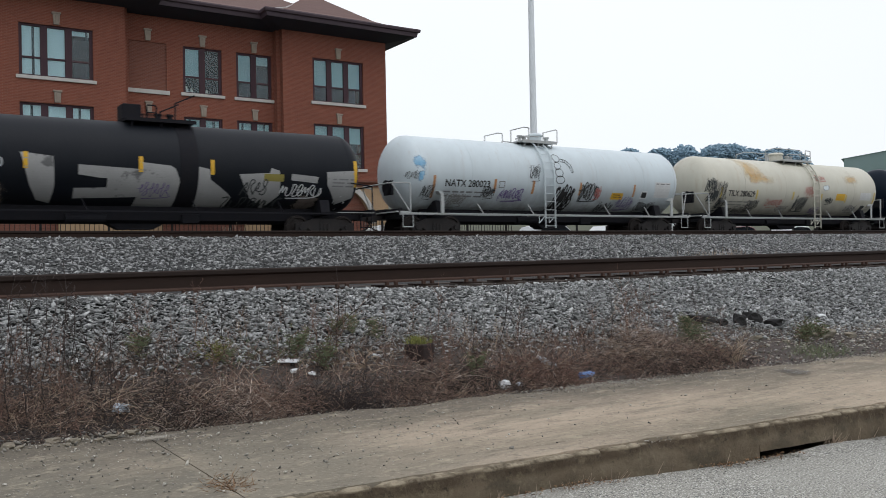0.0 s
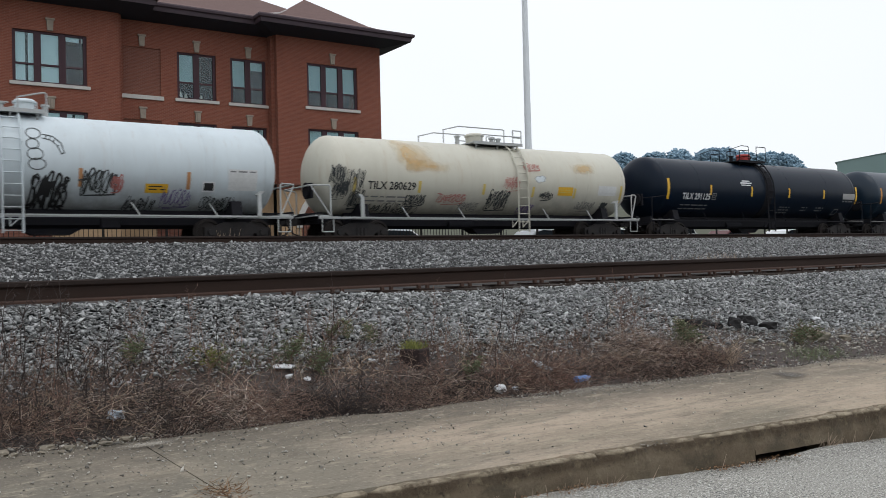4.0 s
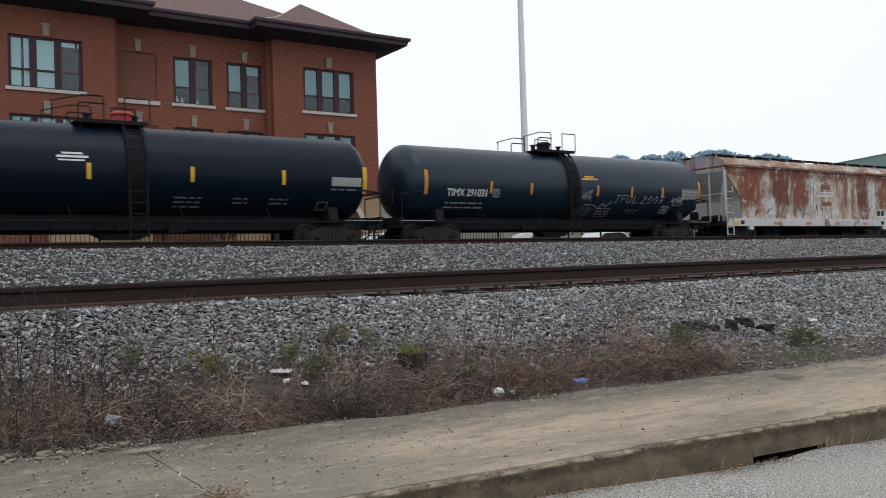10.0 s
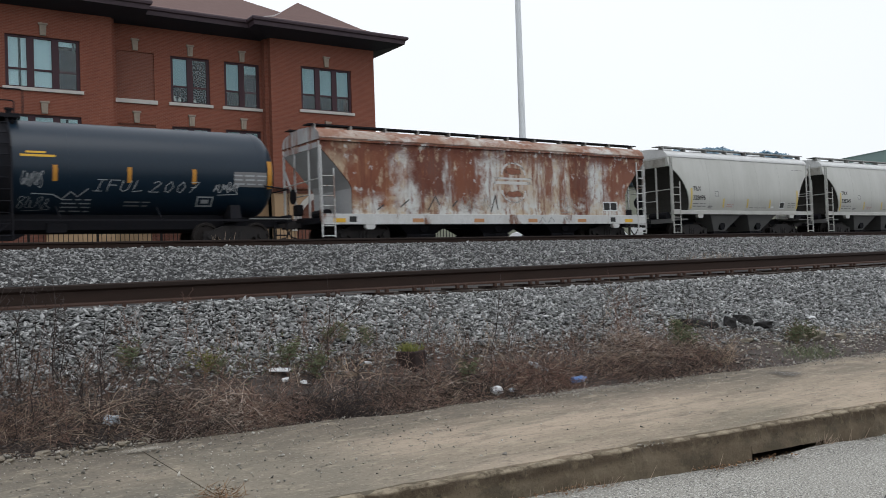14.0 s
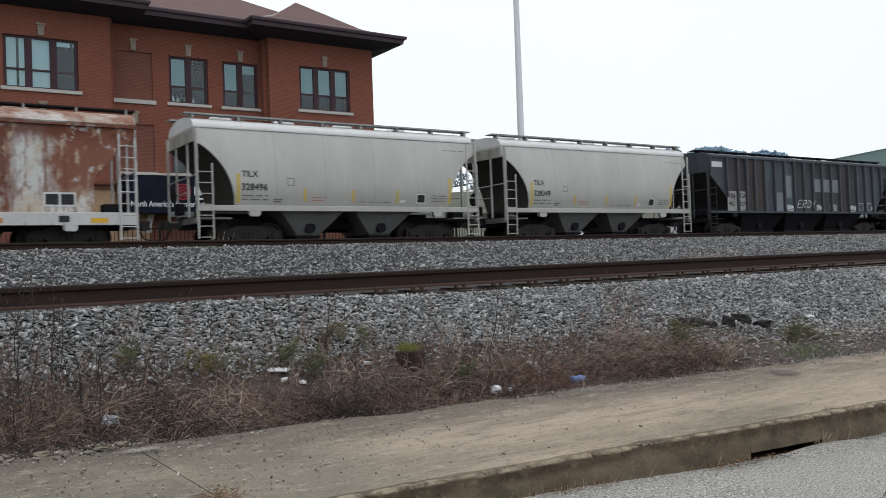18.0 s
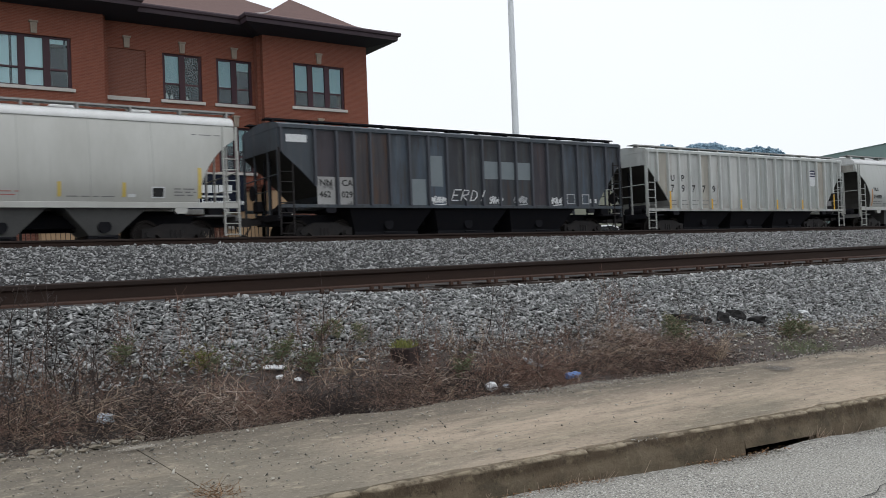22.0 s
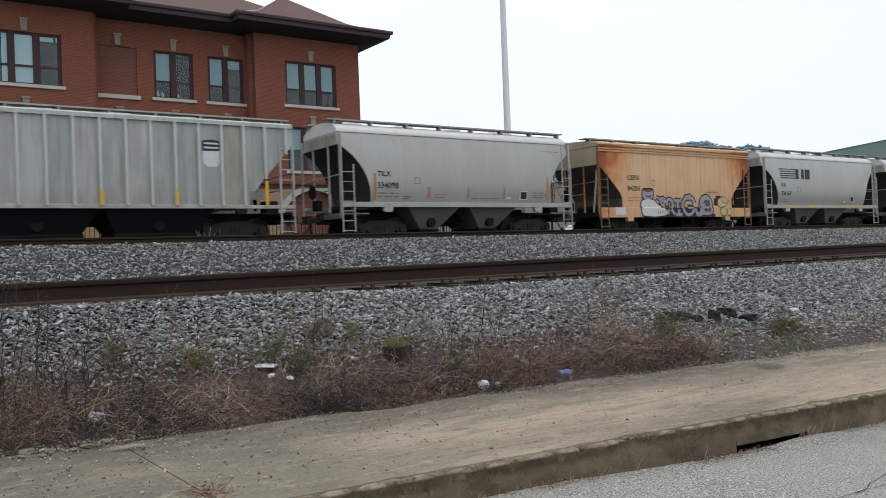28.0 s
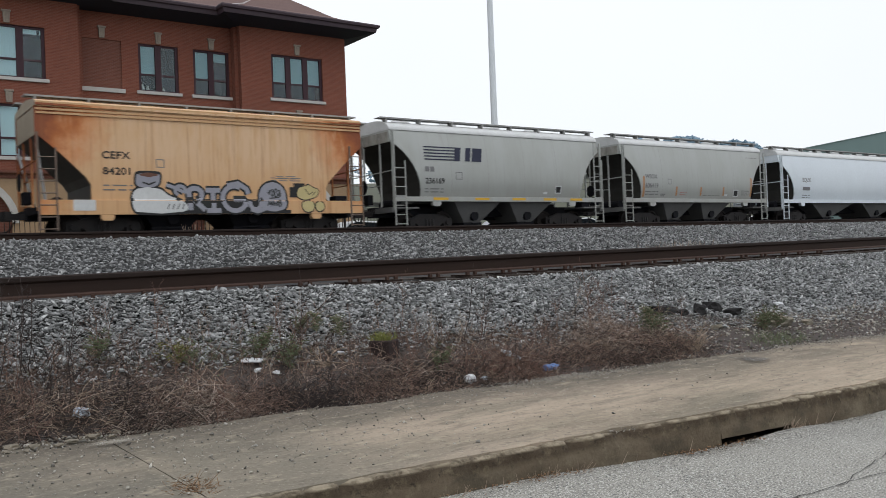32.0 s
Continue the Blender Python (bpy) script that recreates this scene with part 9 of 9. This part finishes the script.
fan(6.90, 0.15, 34, 0.26, 0.011, STRAW, "clump of pale dry straw in the verge", 0.7, 1.4)
heap("brush_heap", 2.3, 3.3, 0.06, 0.07, 1500, DARK_TWIG, "flat dark mat of dead stalks at the pavement's edge", 0.2)
heap("brush_heap", -0.6, 0.5, 0.16, 0.3, 1700, DARK_TWIG, "dark tangle of dead stalks")
heap("brush_heap", 1.3, 2.3, 0.09, 0.2, 1800, DARK_TWIG, "dark low tangle of dead stalks")
s = Shape()
for k in range(900):
    # short dull green grass along the foot of the stones, and low green patches farther along
    x, t = (rw.gauss(2.5, 0.35), rw.gauss(0.55, 0.05)) if k % 3 == 0 else (rw.gauss(8.1, 0.2), rw.gauss(0.14, 0.04)) if k % 3 == 1 else (rw.gauss(6.66, 0.16), rw.gauss(0.27, 0.04))
    y = T0(x, max(0.02, t))
    z = ground_z(x, y)
    blade(s, (x, y, z), (x + rw.gauss(0, 0.03), y + rw.gauss(0, 0.03), z + rw.uniform(0.02, 0.09 if k % 3 else 0.07)), 0.006, 0.01, 2)
tagged(part("low_grass", s, GREEN), "sparse short dull green grass in the verge", "grass", kind="stuff")

LITTER_BROWN = material("dead_leaf_litter", (0.15, 0.105, 0.08), 0.95, second=(0.07, 0.05, 0.04), scale=20, vary=0.9, island=True)
pts, sizes = [], []
for k in range(11000):
    x = rw.uniform(-1.0, 11.0)
    if x > 7.0 and rw.random() < 0.6:
        continue
    y = T0(x, (edge(x) + 0.03) * rw.random())
    pts.append((x, y, ground_z(x, y) + 0.004 + 0.02 * rw.random()))
    sizes.append(rw.uniform(0.004, 0.013))
chunks("leaf_litter", pts, sizes, LITTER_BROWN, 0.3, "crumbled brown leaf litter and bark on the dirt", "leaf litter")

# ---- post stub, rubble and litter ----
STUB = material("rusty_iron_stub", (0.028, 0.016, 0.014), 0.9, second=(0.018, 0.012, 0.011), scale=9, bump=0.004)
stub = root("post_stub", pose(3.82, 6.20, 0.31, 0, 0, 28), "rusty brown square post stub with moss on top", "post stub")
part("stump", Shape().box(-0.095, 0.095, -0.095, 0.095, 0, 0.235), STUB, stub, bevel=0.012)
ms = Shape()
for k in range(160):
    a, b = rw.uniform(-0.085, 0.085), rw.uniform(-0.085, 0.085)
    blade(ms, (a, b, 0.235), (a + rw.uniform(-0.03, 0.03), b + rw.uniform(-0.03, 0.03), 0.25 + rw.uniform(0.01, 0.06)), 0.008, 0, 1)
part("moss", ms, LIME, stub, "yellow-green moss")


def lump(name, x, y, z, sx, sy, sz_, mat, label, category, turn=0, seed=0, group=""):
    """One irregular broken piece."""
    bm = bmesh.new()
    bmesh.ops.create_icosphere(bm, subdivisions=2, radius=1.0)
    for v in bm.verts:
        d = 1 + 0.55 * noise.noise(v.co * 1.3 + Vector((seed * 3.1, 0, 0))) + 0.28 * noise.noise(v.co * 3.5 + Vector((seed, 5, 0)))
        v.co = Vector((max(-0.85, min(0.85, v.co.x)) * sx * d, max(-0.85, min(0.85, v.co.y)) * sy * d, max(-0.6, min(0.75, v.co.z)) * sz_ * d))
    me = bpy.data.meshes.new(name)
    bm.to_mesh(me)
    bm.free()
    me.materials.append(mat)
    ob = new(name, me)
    ob.matrix_basis = pose(x, y, z + sz_ * 0.35, 0, 7 * math.sin(seed * 2.1), turn)
    return tagged(ob, label, category, group)


TAR = material("broken_asphalt", (0.016, 0.015, 0.015), 0.9, second=(0.028, 0.026, 0.025), scale=9, bump=0.008)
for k, (x, y, a, b, c) in enumerate(((7.40, 6.14, 0.30, 0.10, 0.07), (7.60, 6.05, 0.10, 0.08, 0.05), (7.86, 6.02, 0.11, 0.09, 0.09), (8.12, 6.04, 0.15, 0.07, 0.085), (8.30, 5.92, 0.15, 0.09, 0.06))):
    lump("asphalt_lump", x, y, ground_z(x, y) + 0.02, a * 0.75, b * 0.75, c * 0.95, TAR, "dark broken lump of asphalt on the stones", "rubble", -20 * k, k + 1, "broken asphalt lumps")
for k, (x, y, a) in enumerate(((8.66, 5.55, 0.17), (9.05, 5.45, 0.10), (8.5, 5.72, 0.05), (1.05, 5.75, 0.06), (1.22, 5.72, 0.07), (0.85, 5.68, 0.05), (1.3, 5.62, 0.055), (0.6, 5.68, 0.06), (1.45, 5.68, 0.04), (0.95, 5.6, 0.04), (1.17, 5.57, 0.04), (0.95, 5.58, 0.045), (1.27, 5.62, 0.04), (0.8, 5.57, 0.03), (1.08, 5.53, 0.032), (1.4, 5.56, 0.03), (0.65, 5.6, 0.035), (0.9, 5.51, 0.025), (7.7, 5.7, 0.08), (8.0, 5.55, 0.06), (8.3, 5.6, 0.07))):
    lump("concrete_chunk", x, y, ground_z(x, y) if y > walk_back(x) + 0.1 else 0.2, a, a * 0.7, a * 0.4, CONCRETE, "pale broken chunk of concrete", "rubble", 37 * k, 20 + k, "broken concrete chunks")
LITTER_WHITE = material("dirty_white_plastic", (0.66, 0.67, 0.68), 0.6, second=(0.5, 0.5, 0.5), scale=12)
LITTER_BLUE = material("blue_plastic", (0.06, 0.16, 0.42), 0.4, second=(0.3, 0.4, 0.55), scale=14)
CLEAR = material("cloudy_clear_plastic", (0.42, 0.47, 0.50), 0.25, second=(0.6, 0.64, 0.66), scale=10)
PALE_BLUE = material("pale_blue_plastic", (0.42, 0.50, 0.58), 0.5, second=(0.6, 0.64, 0.68), scale=12)
plate = part("litter_tray", Shape().prism([(-0.12, -0.05), (0.11, -0.055), (0.13, 0.03), (0.08, 0.06), (-0.10, 0.055), (-0.13, 0.01)], "z", 0, 0.010), LITTER_WHITE, bevel=0.003, place=pose(2.66, 6.30, ground_z(2.66, 6.30) + 0.03, 14, 3, -25) @ Matrix.Diagonal((0.66, 0.66, 1, 1)))
tagged(plate, "flattened white foam tray lying in the weeds", "litter")
for x, y, a, b, mat, label in ((4.22, 5.53, 0.055, 0.045, LITTER_WHITE, "crumpled white plastic cup"), (4.36, 5.52, 0.04, 0.02, PALE_BLUE, "torn pale plastic scrap"), (1.32, 6.0, 0.06, 0.045, PALE_BLUE, "crumpled pale blue plastic bag"), (3.43, 6.25, 0.038, 0.02, LITTER_WHITE, "scrap of white paper in the weeds"), (2.66, 6.19, 0.03, 0.02, LITTER_WHITE, "small white scrap of paper"), (2.78, 6.12, 0.03, 0.02, LITTER_WHITE, "small white scrap of paper"), (6.2, 5.45, 0.06, 0.02, LITTER_WHITE, "flat white scrap at the pavement's edge"), (9.3, 5.98, 0.075, 0.02, LITTER_WHITE, "white scrap of plastic on the stones"), (8.62, 5.68, 0.05, 0.02, LITTER_WHITE, "white scrap of plastic on the stones")):
    lump("litter_scrap", x, y, ground_z(x, y) + 0.02 if y > walk_back(x) else 0.195, a, a * 0.8, b, mat, label, "litter", 0, int(x * 10))


def bottle(x, y, z, turn, tip, mat, cap, label):
    b = root("plastic_bottle", pose(x, y, z, 0, tip, turn), label, "bottle")
    part("body", Shape().lathe([(0.0, 0.02), (0.005, 0.03), (0.06, 0.031), (0.075, 0.027), (0.09, 0.031), (0.14, 0.031), (0.175, 0.016), (0.19, 0.013)], (0, 0, 0.03), 14), mat, b, smooth=True)
    part("cap", Shape().rod((0.19, 0, 0.03), (0.205, 0, 0.03), 0.016, 10), cap, b)


bottle(4.92, 5.72, 0.26, 110, -25, CLEAR, LITTER_WHITE, "crushed clear plastic bottle in the brush")
bottle(4.98, 5.46, 0.205, 10, 0, LITTER_BLUE, LITTER_BLUE, "blue plastic bottle lying on the pavement's edge")

# ---- ballast and grit ----
def strew(x0, x1, y_of, count, size, near_keep=None, stack=1.5):
    x = rng.uniform(x0, x1, count)
    u = rng.uniform(0, 1, count)
    pts, sizes = [], []
    for a, b in zip(x, u):
        y = y_of(a, b)
        if near_keep and not near_keep(a, y):
            continue
        k = size * min(1.9, max(0.5, rng.lognormal(0.0, 0.33)))
        pts.append((a, y, ground_z(a, y) + size * rng.uniform(-0.4, stack)))
        sizes.append(k)
    return pts, sizes


def off_tie(x, y):
    """True where no timber end lies bare."""
    return abs((x + 4.0 + 0.265) % 0.53 - 0.265) > 0.105 or rng.random() < (0.25 if x > 2.5 else 0.6)


a1, b1 = strew(-1.2, 16, lambda x, u: lerp(T0(x, edge(x) - 0.02), 7.40, u), 60000, 0.0200, lambda x, y: 0.02 * y - 0.6 < x < 2.2 * y + 0.6)
a2, b2 = strew(-0.8, 20, lambda x, u: lerp(7.38, 7.95, u), 20000, 0.0165, off_tie, 0.3)
a3, b3 = strew(-1.0, 12, lambda x, u: T0(x, 0.03 + edge(x) * u ** 0.5), 1500, 0.0125)
a5, b5 = strew(-1.0, 12, lambda x, u: T0(x, edge(x) - 0.15 * u ** 1.6), 5200, 0.0175)
chunks("ballast_near", a1 + a2 + a3 + a5, b1 + b2 + b3 + b5, STONE, 0.30, "grey crushed stone ballast on the bank", "ballast")
a4, b4 = strew(0.0, 46, lambda x, u: lerp(9.6, 19.9, u), 84000, 0.0270, lambda x, y: 0.03 * y < x < 2.2 * y + 1)
chunks("ballast_far", a4, b4, STONE_FAR, 0.45, "grey crushed stone ballast between the tracks", "ballast")
GRIT = material("pale_grit", (0.34, 0.32, 0.28), 0.9, second=(0.20, 0.18, 0.15), scale=30, vary=0.75, island=True)
pts, sizes = [], []
for k in range(2300):
    x = rw.uniform(-0.5, 9.5) if k % 3 else rw.uniform(0.2, 3.2)
    t = rw.random() ** 3.0
    y = lerp(walk_back(x) + 0.03, kerb_y(x) + 0.2, t)
    k2 = rw.uniform(0.0015, 0.0045) if rw.random() < 0.92 else rw.uniform(0.005, 0.011)
    pts.append((x, y, 0.2 + k2 * 0.3 + 0.002))
    sizes.append(k2)
for k in range(2600):
    # a drift of gravel at the back of the pavement
    x = 5.0 + rw.gauss(0, 0.65) if k % 3 else 8.5 + rw.gauss(0, 0.6)
    y = walk_back(x) + 0.05 - abs(rw.gauss(0, 0.16))
    k2 = rw.uniform(0.002, 0.007)
    pts.append((x, y, 0.196 + k2 * 0.3))
    sizes.append(k2)
for k in range(600):
    # clods and stones over the ragged edge of the dirt
    x = rw.uniform(-0.3, 8.5)
    k2 = rw.uniform(0.002, 0.007)
    pts.append((x, walk_back(x) + rw.gauss(0.02, 0.09), 0.192 + k2 * 0.2))
    sizes.append(k2)
for k in range(2000):
    x = rw.uniform(1.5, 9)
    k2 = rw.uniform(0.002, 0.008)
    pts.append((x, kerb_y(x) - 0.03 - abs(rw.gauss(0, 0.06)), 0.003))
    sizes.append(k2)
for k in range(60):
    # crumbled concrete at the broken edge of the kerb
    x = 3.72 + rw.gauss(0, 0.09)
    k2 = rw.uniform(0.002, 0.007)
    pts.append((x, kerb_y(x) + 0.05 + rw.gauss(0, 0.025), 0.185 + rw.uniform(0, 0.015)))
    sizes.append(k2)
for k in range(900):
    # pale pebbles, thickest round the pavement's joint
    x = 1.6 + rw.gauss(0, 1.0) if k % 4 else rw.uniform(0.2, 8.5)
    y = lerp(walk_back(x), kerb_y(x) + 0.25, rw.random() ** 1.3)
    k2 = rw.uniform(0.004, 0.0085) if rw.random() < 0.9 else rw.uniform(0.009, 0.015)
    pts.append((x, y, 0.203 + k2 * 0.3))
    sizes.append(k2)
for k in range(520):
    # broken stone spilt from the verge beside the joint
    x = rw.uniform(-0.3, 1.5)
    y = walk_back(x) + rw.gauss(0.08, 0.15)
    k2 = rw.uniform(0.004, 0.011) if rw.random() < 0.9 else rw.uniform(0.012, 0.026)
    pts.append((x, y, max(0.2, ground_z(x, y)) + k2 * 0.25))
    sizes.append(k2)
for k in range(4200):
    # gravel over the bare dirt where the brush ends
    x = 6.4 + 5.2 * rw.random() ** 0.8
    y = T0(x, (edge(x) + 0.02) * (rw.random() ** 0.8))
    k2 = rw.uniform(0.005, 0.014) if rw.random() < 0.86 else rw.uniform(0.016, 0.034)
    pts.append((x, y, ground_z(x, y) + k2 * 0.2))
    sizes.append(k2)
chunks("loose_grit", pts, sizes, GRIT, 0.6, "loose grit and pebbles on the pavement", "grit")
FALLEN = material("orange_brown_leaf_bits", (0.26, 0.15, 0.08), 0.9, second=(0.14, 0.08, 0.045), scale=20, vary=0.75, island=True)
pts, sizes = [], []
for k in range(1500):
    x = rw.uniform(1.6, 9.0)
    if noise.noise((x * 1.9, 4.4, 0)) < -0.12 + 0.25 * rw.random():
        continue
    y = kerb_y(x) - 0.02 - abs(rw.gauss(0, 0.045))
    k2 = rw.uniform(0.003, 0.009)
    pts.append((x, y, gutter_z(x) * 0.8 + 0.006 + 0.012 * rw.random()))
    sizes.append(k2)
chunks("kerb_litter", pts, sizes, FALLEN, 0.35, "orange-brown dead leaf bits along the kerb's foot", "leaf litter")
# a fan of sand in front of the drain slot
sand = Shape()
n = 14
for i in range(n + 1):
    x = lerp(SLOT[0] + 0.22, SLOT[1] + 0.3, i / n)
    h = 0.022 * math.sin(math.pi * i / n) * (1 + 0.5 * noise.noise((x * 9, 0, 0))) + 0.002
    y = kerb_y(x)
    sand.v += [(x, y - 0.22, -0.004), (x, y - 0.12, h * 0.8), (x, y - 0.05, h), (x, y - 0.02, -0.03)]
for i in range(n):
    sand.f += [(4 * i + j, 4 * i + 4 + j, 4 * i + 5 + j, 4 * i + 1 + j) for j in range(3)]
tagged(part("sand_drift", sand, ASPHALT, smooth=True), "grey sand washed up in the drain slot", "sand", kind="stuff")
# tufts of dry grass at the kerb's foot, in the joint, and by the middle track
s = Shape()
for x0, n, sp in ((2.55, 8, 0.1), (3.05, 26, 0.1), (3.32, 18, 0.08), (5.12, 34, 0.07), (3.0, 16, 1.2), (5.3, 12, 0.4), (2.2, 8, 0.3)):
    for k in range(n):
        x = x0 + rw.gauss(0, sp * 0.5)
        y = kerb_y(x) - 0.035
        blade(s, (x, y, 0.0), (x + rw.uniform(-0.07, 0.07), y - rw.uniform(0, 0.07), rw.uniform(0.02, 0.11)), 0.0045)
joint = Shape()
for k in range(190):
    x, y = 1.37 + rw.gauss(0, 0.045), 4.0 + rw.gauss(0, 0.09)
    blade(joint, (x, y, 0.195), (x + rw.gauss(0, 0.035), y + rw.gauss(0, 0.035), 0.2 + rw.uniform(0.002, 0.018) + (0.06 if k % 24 == 0 else 0)), 0.0035, 0, 2)
tagged(part("joint_grass", joint, FALLEN), "withered orange-brown tuft in the pavement's joint", "grass", kind="stuff")
tagged(part("kerb_grass", s, STRAW), "dry tan grass tufts at the kerb", "grass", kind="stuff")
s = Shape()
for k in range(34):
    x, y = 9.4 + rw.gauss(0, 0.25), 27.0 + rw.gauss(0, 0.1)
    blade(s, (x, y, 1.8), (x + rw.uniform(-0.3, 0.3), y + rw.uniform(-0.1, 0.1), 1.8 + rw.uniform(0.3, 0.8)), 0.02)
tagged(part("track_grass", s, STRAW), "pale dry grass clump beside the far track", "grass", kind="stuff")
# cracks in the road and the slabs, and a damp patch on the pavement
CRACK = material("dark_crack", (0.035, 0.032, 0.028), 0.95)


def crack(x, y, z, dx, dy, n, width, seed):
    r = random.Random(seed)
    sh = Shape()
    p = Vector((x, y))
    for k in range(n):
        q = p + Vector((dx, dy)) / n + Vector((r.uniform(-0.02, 0.02), r.uniform(-0.02, 0.02)))
        w = width * r.uniform(0.4, 1.2)
        side = Vector((-(q - p).y, (q - p).x)).normalized() * w / 2
        sh.add([(*(p + side), z), (*(p - side), z), (*(q - side * 0.9), z), (*(q + side * 0.9), z)], [(0, 1, 2, 3)])
        p = q
    return sh


tagged(part("road_crack", crack(2.6, 2.62, 0.0065, 2.4, -0.42, 26, 0.008, 1), CRACK), "fine dark crack in the asphalt", "crack", kind="structure")
tagged(part("road_crack", crack(4.2, 2.35, 0.0065, 1.6, 0.3, 18, 0.006, 2), CRACK), "fine dark crack in the asphalt", "crack", kind="structure")


s = Shape()
for x0, n, sp in ((15.5, 90, 0.7), (34.0, 60, 0.9)):
    for k in range(n):
        x, y = x0 + rw.gauss(0, sp), 12.2 + rw.gauss(0, 0.15)
        z = ground_z(x, y)
        blade(s, (x, y, z), (x + rw.uniform(-0.1, 0.1), y, z + rw.uniform(0.06, 0.2)), 0.008)
tagged(part("ballast_grass", s, STRAW), "sparse pale grass growing in the ballast", "grass", kind="stuff")
DAMP = soft_paint("damp_dark_concrete", (0.07, 0.062, 0.054), (0.10, 0.088, 0.074), 2.6, 0.42, strength=0.6)
def flat_patch(x0, x1, y0, y1, mat, label):
    """A thin stain on the pavement; built upright and laid down, so that it fades along both its sides."""
    s = Shape().add([(x0 - (x0 + x1) / 2, 0, -(y1 - y0) / 2), (x1 - (x0 + x1) / 2, 0, -(y1 - y0) / 2), (x1 - (x0 + x1) / 2, 0, (y1 - y0) / 2), (x0 - (x0 + x1) / 2, 0, (y1 - y0) / 2)], [(0, 1, 2, 3)])
    tagged(part("pavement_stain", s, mat, place=pose((x0 + x1) / 2, (y0 + y1) / 2, 0.2085, -90, 0, -6)), label, "stain", kind="structure")


flat_patch(6.35, 7.05, 4.2, 4.98, DAMP, "damp dark stain on the concrete")
flat_patch(1.0, 1.75, 5.22, 5.52, soft_paint("scraped_pale_concrete", (0.40, 0.37, 0.31), (0.30, 0.27, 0.22), 3.0, 0.42, strength=0.5), "pale scraped patch beside the pavement joint")


def motions():
    """The train rolls by, and its wheels turn."""
    for c in CARS:
        x, y, z = c.location
        walk(c, [(2.0 * k, pose(x - d, y, z)) for k, d in enumerate(ROLLED)])
    for w in WHEELSETS:
        x, y, z = w.location
        walk(w, [(0.1 * k, pose(x, y, z, 0, -math.degrees(rolled(0.1 * k) / 0.457), 0)) for k in range(321)])


motions()
